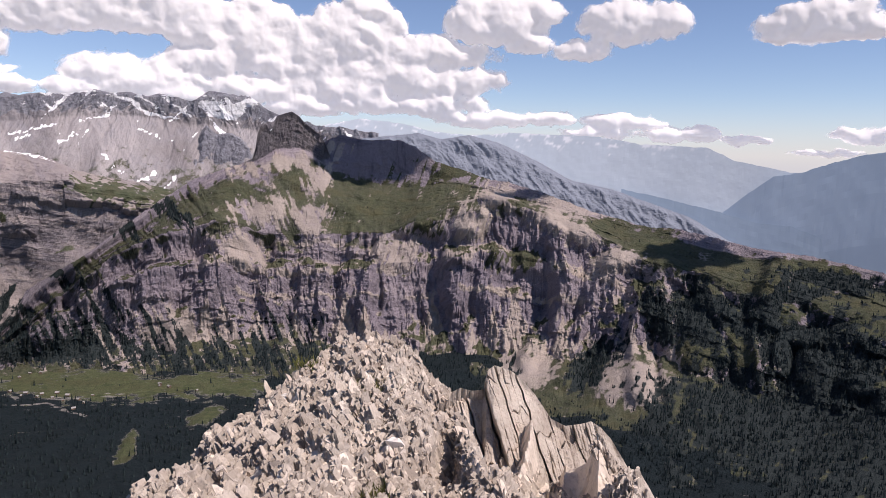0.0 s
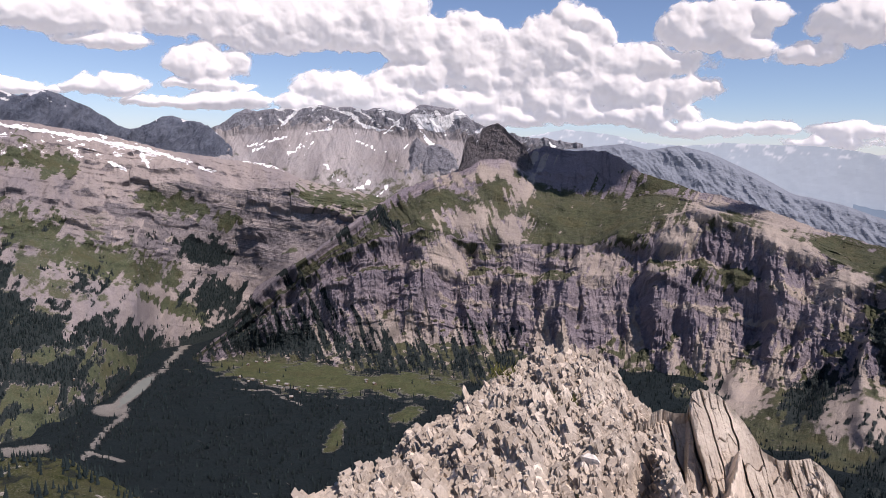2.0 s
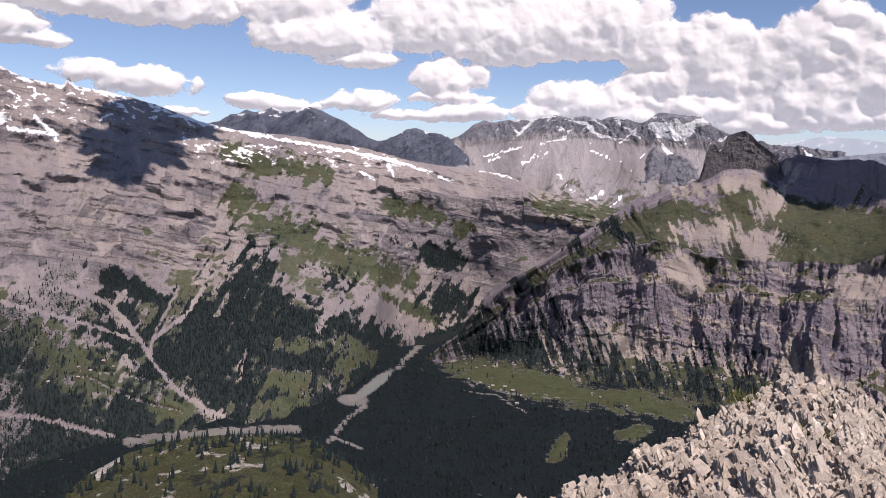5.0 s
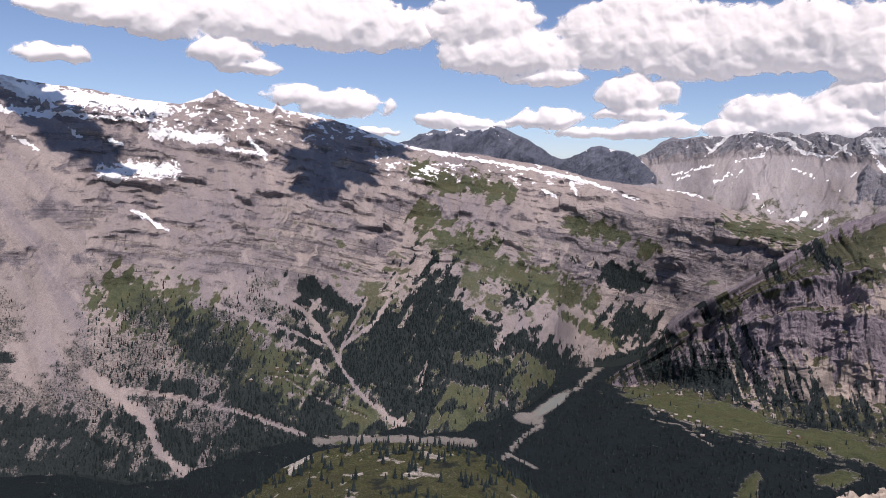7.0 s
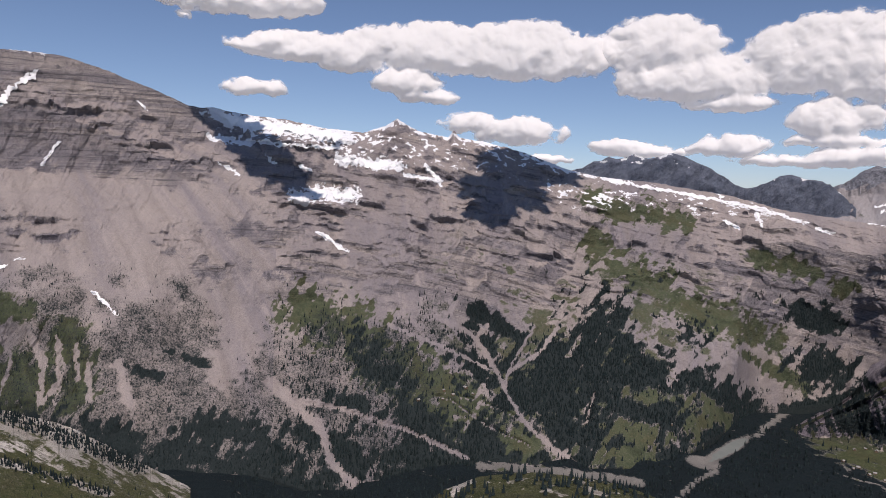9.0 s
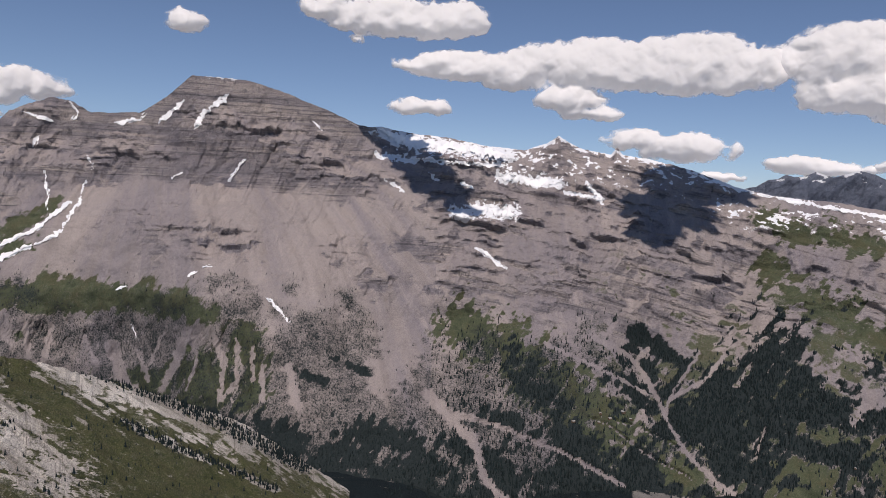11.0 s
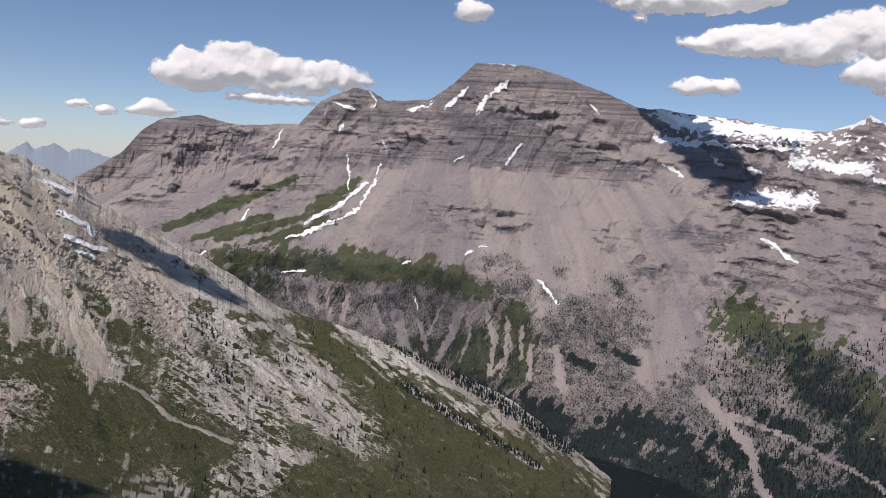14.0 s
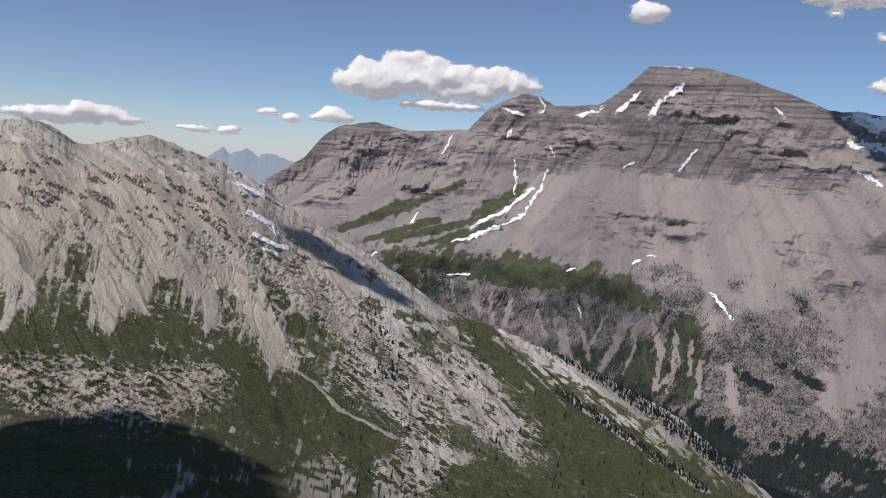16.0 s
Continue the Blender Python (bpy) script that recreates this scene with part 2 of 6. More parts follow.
def loft(name, lines, az0, az1, cols, steps, material, relief, cover, back=((120, -80), (420, -420)), skirt=150, jag=0.06, bed=(0.0, 1.0, 0.0), grounded=False, crest=0.12, lean=0.0, fan=None, wobble=22, beds=None, rounding=2.4):
    """A mountainside from its crest line down through its break lines to its foot, with a back and a buried skirt.
    relief(p, v, az, el) gives metres outwards; cover(...) the ground cover; bed how the rock's beds lie: shares of angle, of the way down and of height."""
    az = np.linspace(az0, az1, cols)
    reach = [eased(q, az)[1] for q in lines]
    if grounded:
        fall = eased(lines[-1], az)[0]
        flat = (EYE - VALLEY + 14) / np.tan(np.radians(np.maximum(-fall, 12.5)))
        reach[-1] = reach[-1] + (flat - reach[-1]) * smooth(-fall, 9.5, 14.5)
    for k in range(len(lines) - 2, -1, -1):
        reach[k] = np.maximum(reach[k], reach[k + 1] + 45)
    strips = []
    for k in range(len(lines) - 1):
        e0, r0 = along(lines[k], az) if k == 0 else eased(lines[k], az)
        e1, r1 = eased(lines[k + 1], az)
        if k == 0:
            sharp = e0 + jag * fbm(az * 1.6, 0.5, 0.5, 4, 0.62)
            e0 = eased(lines[0], az, rounding)[0]
        p0, p1 = place(az, e0, reach[k]), place(az, np.minimum(e1, e0 - 0.05), reach[k + 1])
        f = np.linspace(0, 1, steps[k] + 1)[(1 if k else 0):, None, None]
        strips.append(p0 * (1 - f) + p1 * f)
        if k == 0:
            strips[0] = strips[0] + (place(az, sharp, reach[0]) - p0) * (1 - np.minimum(1, f * 1.6)) ** 3
    p = relax(np.concatenate(strips), 6)
    v = np.linspace(0, 1, len(p))[:, None] * np.ones(cols)
    a2, e2, r2 = angles(p)
    amount = relief(p, v, a2, e2) * np.minimum(1, crest + v * 9 * (1 - crest))
    out = -np.stack([-np.sin(np.radians(a2)), np.cos(np.radians(a2)), -0.5 * np.ones_like(a2)], -1)
    p = p + out * amount[..., None]
    a2, e2, r2 = angles(p)
    broad = p.copy()
    for _ in range(3):
        broad[1:-1] = (broad[:-2] + broad[1:-1] + broad[2:]) / 3
        broad[:, 1:-1] = (broad[:, :-2] + broad[:, 1:-1] + broad[:, 2:]) / 3
    du, dv = np.gradient(broad, axis=1), np.gradient(broad, axis=0)
    nrm = np.cross(dv, du)
    nrm /= np.linalg.norm(nrm, axis=-1, keepdims=True) + 1e-9
    steep = np.abs(nrm[..., 2])
    colour = cover(p, v, a2, e2, steep)
    radial = np.stack([-np.sin(np.radians(az)), np.cos(np.radians(az)), 0 * az], -1)
    rim = p[0]
    backs = [rim + radial * d + np.array([0, 0, h]) for d, h in back[::-1]]
    foot = p[-1] - radial * 30 - np.array([0, 0, skirt])
    full = np.concatenate([np.stack(backs), p, foot[None]])
    cols4 = np.concatenate([np.stack([colour[0]] * len(backs)), colour, colour[-1:]])
    me = mesh_of(name, full.reshape(-1, 3), grid_faces(*full.shape[:2]), material)
    at = me.attributes.new("cover", "FLOAT_COLOR", "POINT")
    at.data.foreach_set("color", cols4.astype(np.float32).ravel())
    fa, fe, fr = angles(full)
    down = np.concatenate([np.zeros((len(backs), cols)), v, np.ones((1, cols))])
    lay = bed[0] * fa * 40 + bed[1] * down * 700 + bed[2] * full[..., 2] + wobble * fbm(fa * 0.16, down * 1.2, 0.4, 2)
    if beds:
        lay = beds(fa, fe) + wobble * 0.4 * fbm(fa * 0.16, fe * 0.1, 0.4, 2)
    sheet = np.stack([fa * 1.1, lay, fr * 0.003], -1)
    course = fa + lean * down if fan is None else (fa - fan) / (0.45 + down) * 0.95
    fall = np.stack([course + 0.35 * fbm(fa * 0.5, down * 5, 0.9, 3), down * 2.2, 0 * fa], -1)
    me.attributes.new("fall", "FLOAT_VECTOR", "POINT").data.foreach_set("vector", fall.astype(np.float32).ravel())
    me.attributes.new("bedding", "FLOAT_VECTOR", "POINT").data.foreach_set("vector", sheet.astype(np.float32).ravel())
    ob = new(name, me)
    return ob, p, colour


def cover_of(grass, snow, wood, scree):
    return np.stack([np.clip(c, 0, 1) for c in (grass, snow, wood, scree)], -1)


# ---- the lie of the land: crest, break and foot lines (angle left, angle up, metres away) ----
CLIFF_TOP_A = [
    (9.1, 0.5, 3600), (10, 0.9, 3600), (11.5, 1.2, 3600), (12.6, 0.8, 3600), (13.7, 0.0, 3600), (14.2, -0.75, 3600), (15.6, -1.38, 3450),
    (18.3, -2.29, 3350), (20, -3.4, 3250), (21.7, -4.52, 3150), (23.4, -5.84, 3067), (25.1, -7.17, 2983), (27.7, -8.71, 2900), (29.4, -9.8, 2862), (30.2,
    -11.71, 2825), (31.9, -13.18, 2788), (34.3, -14.85, 2750),
]
CLIFF_TOP_B = [
    (-40.5, -8.88, 2700), (-34.9, -8.27, 2800), (-30.8, -7.45, 2900), (-26.4, -6.7, 2967), (-22.8, -6.37, 3033), (-20.9, -6.01, 3100), (-17.4, -5.26,
    3167), (-15.4, -5.27, 3233), (-11.2, -4.26, 3300), (-7.4, -2.9, 3367), (-4.9, -2.24, 3433), (-3.1, -1.93, 3500), (0.7, -0.73, 3520), (2.2, 0.3, 3540),
    (3.3, 0.78, 3560), (6.3, 0.77, 3580), (7.9, 1.11, 3600),
]
CLIFF_UPPER = [
    (-40.6, -10.18, 2600), (-30.8, -8.56, 2800), (-26.5, -7.85, 2900), (-21.3, -7.07, 3000), (-17.4, -6.29, 3100), (-12.5, -5.35, 3200), (-8.3, -3.97,
    3300), (-4, -3.19, 3400), (0.3, -2.3, 3427), (3.7, -2.7, 3453), (7.9, -2.25, 3480), (10.9, -0.42, 3450), (15.6, -2.22, 3300), (20, -4.17, 3125),
    (25.1, -7.81, 2950), (30.2, -11.92, 2877), (31.9, -13.35, 2803), (34.3, -14.98, 2730),
]
CLIFF_EDGE = [
    (-40.8, -12.12, 2450), (-31, -10.39, 2650), (-26.6, -9.58, 2733), (-21.4, -8.86, 2817), (-17.5, -8.01, 2900), (-13.8, -6.67, 2983), (-10.9, -5.54,
    3067), (-7, -4.26, 3150), (-3.2, -3.21, 3150), (0.7, -4.44, 3150), (3.6, -5.9, 3117), (9.6, -6.15, 3083), (15.4, -5.71, 3050), (15.7, -4.77, 3000),
    (19.9, -5.76, 2950), (23.4, -7.13, 2885), (26.8, -9.34, 2820), (30.2, -12.22, 2783), (31.9, -13.56, 2747), (34.3, -15.1, 2710),
]
CLIFF_BASE = [
    (-41.3, -17.21, 2100), (-31.5, -16.73, 2250), (-27.2, -16.76, 2338), (-21.9, -16.36, 2425), (-18, -15.63, 2512), (-13.8, -15.2, 2600), (-9.6, -15.5,
    2667), (-5.3, -15.72, 2733), (-0.9, -15.65, 2800), (6.2, -14.85, 2825), (11.3, -14.33, 2850), (15.1, -13.99, 2850), (21.4, -13.82, 2850), (23.2,
    -13.96, 2856), (26.7, -14.23, 2862), (30.2, -14.75, 2868), (31.9, -15.06, 2874), (34.3, -15.43, 2880),
]
CLIFF_FOOT = [
    (-41.9, -22.71, 1850), (-32.2, -24.31, 1850), (-22.6, -25.34, 1900), (-14.3, -23.92, 2025), (-5.5, -21.47, 2150), (3.5, -19.44, 2220), (9.6, -17.9,
    2290), (14.7, -16.66, 2360), (20.4, -16.28, 2430), (23.1, -15.85, 2510), (26.7, -15.83, 2590), (30.2, -15.91, 2670), (34.3, -16.17, 2750),
]
MASSIF_TOP_A = [
    (78.3, 6.06, 3300), (80.9, 7.11, 3300), (84.6, 8.25, 3325), (86.1, 8.59, 3350), (88.5, 8.72, 3375), (90.4, 8.65, 3400), (92, 7.07, 3460), (93.7, 5.77,
    3520), (96.8, 5.5, 3580), (97.9, 6.05, 3640), (99.2, 6.25, 3700), (101.7, 5.05, 3760), (103.2, 3.27, 3820), (107.4, 2.86, 3880), (110.4, 3.34, 3940),
    (112.9, 2.84, 4000), (114.1, 1.91, 4050), (115.2, 0.44, 4100), (116.8, -0.73, 4150), (119.2, -2.35, 4200), (121.5, -4.36, 4300),
]
MASSIF_TOP_B = [
    (16.3, -4.36, 3600), (19, -3.4, 3650), (21.8, -2.58, 3700), (24, -2.28, 3733), (25.9, -1.75, 3767), (28.2, -0.73, 3800), (32.2, -0.3, 3767), (35.4,
    0.17, 3733), (38.4, 0.94, 3700), (41.8, 1.51, 3650), (44.8, 1.87, 3600), (47.7, 2.1, 3550), (50.7, 2.66, 3500), (53.7, 3.75, 3500), (56.6, 4.45,
    3500), (58.6, 4.74, 3491), (59, 5.27, 3482), (59.4, 4.72, 3473), (61.7, 5.09, 3464), (63.3, 5.95, 3455), (64.2, 5.29, 3445), (65.9, 4.75, 3436),
    (68.7, 4.97, 3427), (71.6, 5.43, 3418), (74.9, 5.7, 3409), (76.6, 6.03, 3400),
]
MASSIF_UPPER = [
    (16.2, -5.1, 3400), (21.7, -3.74, 3500), (25.8, -2.95, 3500), (32.1, -2.58, 3450), (37.4, -2.11, 3400), (43.8, -2.28, 3275), (50.6, -3.71, 3150),
    (53.8, -0.55, 3200), (59, -0.13, 3162), (64.7, -0.08, 3125), (70.8, 0.39, 3088), (77.1, 0.87, 3050), (87.7, 1.46, 3150), (95.8, 0.87, 3400), (103,
    0.75, 3600), (112.7, -0.42, 3800), (119.1, -3.39, 4000), (121.4, -5.18, 4150),
]
MASSIF_BENCH = [
    (16.1, -6.21, 3500), (21.6, -5.88, 3450), (25.2, -7.73, 3400), (29, -9.02, 3350), (33, -9.91, 3000), (39.3, -9.4, 2925), (45.8, -7.48, 2850), (50.1,
    -8.84, 2800), (56.1, -10.55, 2750), (58.4, -7.6, 2750), (64.8, -8.73, 2700), (72.3, -8.6, 2650), (86.8, -7.49, 2600), (95.1, -6.71, 2700), (101.5,
    -6.86, 2800), (108, -6.49, 3200), (113.6, -5.57, 3500), (121.3, -6.82, 3700),
]
MASSIF_FOOT = [
    (16, -8.43, 3350), (25, -10.12, 3300), (29.6, -12.13, 3250), (33.2, -13.24, 3000), (35.7, -13.62, 2700), (39.9, -16.96, 2200), (43.3, -18.75, 2050),
    (49.9, -19.49, 2000), (55.2, -19.82, 1950), (59.4, -19.85, 1900), (65.6, -21.69, 1825), (70.6, -21.49, 1750), (71.4, -20.76, 1700), (83.5, -19.37,
    1650), (88.5, -17.52, 1750), (94.3, -15.05, 1850), (99.6, -13.94, 1950), (110.1, -13.02, 2300), (121.1, -13.36, 2600),
]
SNOW_TOP = [
    (3.7, 1.11, 4400), (9.6, 1.61, 4400), (12.68, 2.43, 4400), (13.53, 3.04, 4400), (14.37, 3.69, 4400), (15.82, 3.71, 4400),
    (17.08, 3.94, 4400), (17.69, 3.6, 4400), (18.3, 3.05, 4400), (19.36, 3.29, 4400), (20.43, 3.6, 4400), (21.48, 3.33, 4400),
    (22.33, 3.65, 4400), (23.6, 3.54, 4400), (24.66, 3.68, 4400), (25.72, 3.49, 4400), (26.98, 3.3, 4400), (28.04, 3.35, 4400),
    (29.09, 3.08, 4400), (29.93, 3.22, 4400), (30.68, 2.91, 4400), (31.39, 2.35, 4400), (32.01, 1.63, 4400), (32.6, 1.2, 4400),
    (34.9, 0.9, 4400), (40.1, 0.4, 4400),
]
RANGE_SNOW = [
    (0.4, [(17.47, 3.23), (16.83, 2.79), (15.17, 2.94), (14.15, 3.28)]),
    (0.26, [(17.23, 2.37), (15.76, 2.18), (14.75, 2.82)]),
    (0.07, [(27.83, 3.32), (25.93, 3.41), (24.66, 3.64)]),
    (0.11, [(23.81, 3.45), (22.32, 3.11), (21.45, 2.29), (19.32, 1.91)]),
    (0.09, [(21.9, 3.53), (20.18, 2.31)]),
    (0.12, [(20.21, 3.44), (18.48, 2.13)]),
    (0.08, [(25.68, 1.57), (23.99, 2.03), (23.37, 2.79)]),
    (0.07, [(28.22, 1.01), (26.95, 1.33)]),
    (0.06, [(25.24, 0.95), (25.86, -0.13)]),
    (0.06, [(29.91, 0.63), (28.22, 1.01)]),
    (0.1, [(22.17, -2.6), (20.9, -1.93)]),
    (0.08, [(20.24, -2.9), (19.53, -2.2)]),
    (0.06, [(24.36, -0.52), (23.04, -1.98)]),
    (0.07, [(21.84, 1.14), (20.55, 0.62)]),
    (0.05, [(26.93, 0.06), (25.46, 1.07)]),
    (0.05, [(29.69, 0.13), (28.64, 0.57)]),
]
SNOW_MID = [
    (5, -0.08, 4400), (13, 0.98, 4383), (17.2, 1.24, 4367), (22.3, 1.85, 4350), (27, 1.62, 4333), (32, 0.92, 4317), (40.2, -0.22, 4300),
]
SNOW_FOOT = [
    (4.9, -2.9, 4100), (12.8, -3.61, 3967), (17, -4.6, 3833), (22.1, -5.6, 3700), (26.9, -3.98, 3850), (32, -2.58, 3925), (40.2, -2.06, 4000),
]
CRAG_TOP = [
    (18.6, -1.25, 3900), (18.3, -0.4, 3900), (18.01, 0.55, 3900), (17.69, 1.23, 3900), (17.37, 1.53, 3900), (17.06, 1.2, 3900),
    (16.68, 0.91, 3900), (15.72, 1.02, 3900), (15.08, 0.73, 3900), (14.43, 0.12, 3900), (13.79, -0.37, 3900), (13.0, -2.1, 3900),
    
]
TOWER_TOP = [
    (14.26, -0.91, 3470), (14, -0.01, 3470), (13.83, 1.06, 3470), (13.58, 1.64, 3470), (13.22, 1.77, 3470), (12.94, 1.24, 3470),
    (12.7, 1.5, 3470), (12.49, 2.32, 3470), (12.04, 2.53, 3470), (11.39, 2.72, 3470), (10.9, 2.44, 3470), (10.37, 1.88, 3470),
    (9.88, 1.52, 3470), (9.34, 1.08, 3470), (8.97, 0.51, 3470), (8.6, -0.45, 3470),
]
TOWER_FOOT = [
    (14.5, -1.29, 3390), (13.69, -0.91, 3390), (12.67, -0.27, 3390), (11.45, 0, 3390), (10.22, -0.39, 3390), (9.18, -1.17, 3390),
    (8.52, -1.71, 3390),
]
DARK_TOP = [
    (52.5, 1.57, 4300), (49.38, 2.63, 4300), (48.49, 3.24, 4300), (47.96, 3.26, 4300), (47.42, 3.6, 4300), (46.89, 3.43, 4300),
    (46.35, 3.5, 4300), (45.61, 3.84, 4300), (44.51, 3.5, 4300), (43.95, 3.57, 4300), (43, 4, 4300), (42.05, 3.73, 4300), (40.13, 2.81, 4300),
    (38.56, 1.65, 4300), (37.35, 1.48, 4300), (36.54, 1.71, 4300), (35.73, 2.47, 4300), (34.91, 2.58, 4300), (34.09, 2.27, 4300),
    (33.06, 2.14, 4300), (32.01, 1.5, 4300), (30.8, 0.4, 4300),
]
DARK_FOOT = [
    (30.8, -2.2, 4050), (36.1, -1.59, 4000), (45.5, -0.93, 4000), (52.5, -1.04, 4000),
]
HAZE_FAR = [
    (-37.2, -2.14, 4420), (-30.3, -1.74, 4420), (-24.6, -0.98, 4420), (-20.9, -0.29, 4420), (-19, 0.58, 4420), (-14.3, 0.79, 4420), (-11.4, 1.28, 4420),
    (-4.8, 1.47, 4420), (-1.8, 1.21, 4420), (1.2, 1.49, 4420), (2.9, 1.96, 4420), (6.3, 2.31, 4420), (9, 1.75, 4420), (12.9, 0.92, 4420),
]
HAZE_RIGHT = [
    (-39.6, -0.37, 4380), (-34.1, 0.8, 4380), (-30.1, 0.46, 4380), (-28.9, 0.25, 4380), (-26.9, -0.35, 4380), (-25.3, -0.96, 4380), (-23.5, -1.29, 4380),
    (-21.8, -2.64, 4380), (-20.4, -3.9, 4380), (-18.9, -4.78, 4380),
]
HAZE_LOW = [
    (-34.8, -7.56, 4330), (-29.1, -6.48, 4330), (-26.6, -5.33, 4330), (-24.8, -4.67, 4330), (-22.7, -4.59, 4330), (-19.2, -3.75, 4330), (-15.2, -2.88,
    4330), (-13.2, -2.53, 4330),
]
BLUE_RIDGE = [
    (-25, -7.39, 4250), (-20.7, -5.9, 4250), (-18.1, -4.41, 4250), (-15.3, -3.5, 4250), (-12.4, -2.55, 4250), (-9.5, -2, 4250), (-7.3, -0.79, 4250),
    (-3.9, 0.75, 4250), (-1.8, 1.21, 4250), (0.3, 0.88, 4250), (2, 1.31, 4250), (7.9, 0.61, 4250),
]
NORTH_FAR = [
    (108.4, -1.37, 4450), (114.3, -0.54, 4450), (117.3, 0.27, 4450), (118.6, 0.17, 4450), (119.1, 0.5, 4450), (119.5, 0.71, 4450), (119.9, 0.31, 4450),
    (120.5, 0.18, 4450), (121, 0.59, 4450), (121.3, 0.4, 4450), (122, -0.14, 4450), (123.6, -0.63, 4450), (128.3, -1.58, 4450),
]
SPUR_TOP = [
    (77.6, -21.05, 1180), (80.4, -19.49, 1175), (83.3, -17.79, 1170), (85.8, -16.28, 1157), (89.6, -14.86, 1143), (94, -13.36, 1130), (98.9, -11.77,
    1105), (104.2, -10.3, 1080), (107.9, -7.9, 1070), (110.6, -6.45, 1060), (114.1, -4.75, 1050), (116.7, -3.15, 1040), (118, -2.06, 1030), (120.4, -0.92,
    1020), (121.2, -0.41, 1018), (122, -0.39, 1016), (123.6, 0.05, 1015), (125.1, 0.65, 1013), (126.1, 0.96, 1011), (128.4, 0.36, 1009), (129.8, -0.03,
    1007), (130.9, 0.08, 1005), (132.2, 1.08, 1004), (133.9, 1.44, 1002), (135.2, 1.13, 1000), (138.8, -0.53, 1010), (142.7, -2.54, 1020),
]
SPUR_MID = [
    (77.2, -24.16, 930), (82.6, -23.32, 925), (89, -20.75, 920), (93.4, -19.43, 900), (98.3, -17.98, 880), (105.1, -16.49, 860), (111.8, -14.77, 840),
    (118.2, -12.5, 815), (124.3, -10.97, 790), (129.9, -9.44, 785), (135, -8.7, 780), (142.7, -12.66, 790),
]
SPUR_LOW = [
    (76.9, -26.16, 700), (84.6, -26.3, 700), (92.7, -25.92, 675), (102.1, -24.71, 650), (111.2, -22.47, 615), (119.9, -20.15, 580), (127.8, -18.71, 570),
    (134.9, -18.19, 560), (142.7, -19.26, 560),
]
KNOLL_TOP = [
    (37.5, -23.94, 700), (40.1, -22.19, 712), (42.4, -20.65, 724), (45.5, -20.03, 736), (49.1, -19.81, 748), (52.6, -19.87, 760), (56, -20.39, 745),
    (58.6, -21.38, 730), (60.3, -22.51, 715), (62.8, -23.82, 700),
]
ROCK_TOP = [
    (-18.7, -26.36, 9), (-16.5, -24.5, 9.5), (-15.5, -22.63, 9.7), (-14.2, -21.41, 9.9), (-12.4, -19.67, 10.1), (-11.5, -19.94, 10.3), (-9.4, -19.83,
    10.5), (-8, -18.9, 10.6), (-7.1, -17.3, 10.8), (-5.7, -16.12, 10.9), (-3.5, -16, 11), (-2.2, -17.71, 11.2), (-1.1, -17.94, 11.5), (-0.5, -17.13,
    11.6), (1.8, -15.27, 11.8), (3.6, -13.8, 11.9), (5.8, -13.3, 12), (7.9, -13.36, 11.8), (9, -13.85, 11.7), (9.4, -14.59, 11.5), (11.4, -16.19, 11.2),
    (12.6, -17.37, 11), (14.3, -18.7, 10.8), (16.8, -19.52, 10.5), (20.6, -22.63, 9.5), (24.1, -24.09, 8.5), (26.7, -24.67, 8),
]
CLIFF_GRASS = [
    (17.3, -3.8, 2.79, 0.86, 15),
    (10.4, -2.4, 2.58, 0.69, -24),
    (5.4, -4.2, 5.16, 1.63, -4),
    (-1.4, -1.3, 1.93, 1.12, -14),
    (1.1, -5.6, 1.72, 0.64, -19),
    (-5.7, -8.1, 2.15, 0.77, -8),
    (-15.9, -6.8, 2.36, 1.81, -32),
    (-12.9, -5.2, 2.15, 0.6, -18),
    (-22.9, -8.9, 3.44, 1.5, -5),
    (-26.5, -7.6, 3.01, 0.52, -5),
    (-30.1, -11.1, 2.15, 1.07, 3),
    (-21.2, -11.7, 0.95, 3.22, 31),
    (-20.1, -18.4, 0.69, 2.58, 28),
    (25.5, -8.3, 1.07, 0.77, -3),
    (-19.4, -13.9, 2.15, 2.15, 6),
    (-24.6, -11.0, 1.72, 1.07, 6),
    (-28.7, -9.9, 2.58, 0.86, 7),
    (-27.0, -14.5, 1.29, 1.72, 29),
    (-30.1, -14.8, 1.29, 0.86, 10),
    (-22.6, -14.3, 1.07, 1.72, 7),
    (-26.1, -12.0, 1.72, 0.69, 7),
]
CLIFF_SCREE = [
    (12.5, -0.9, 3.22, 0.69, 9),
    (9.6, -2.4, 0.95, 1.2, -19),
    (12.9, -4.8, 1.63, 1.12, 0),
    (10.2, -5.2, 1.29, 0.95, 0),
    (15.2, -7.4, 2.15, 1.07, -36),
    (3.6, -7.8, 1.72, 1.07, 1),
    (-4.0, -3.2, 1.38, 1.03, 1),
    (-9.6, -3.9, 2.67, 0.77, -10),
    (-13.1, -7.8, 1.93, 0.77, 13),
    (21.0, -13.2, 2.15, 1.63, -4),
    (-6.2, -16.2, 2.58, 1.2, 3),
    (-14.7, -16.5, 3.01, 1.93, 5),
    (-24.9, -13.3, 0.69, 1.72, 7),
    (-1.9, -5.4, 1.72, 1.07, 21),
    (-9.2, -5.4, 2.58, 0.86, -28),
]
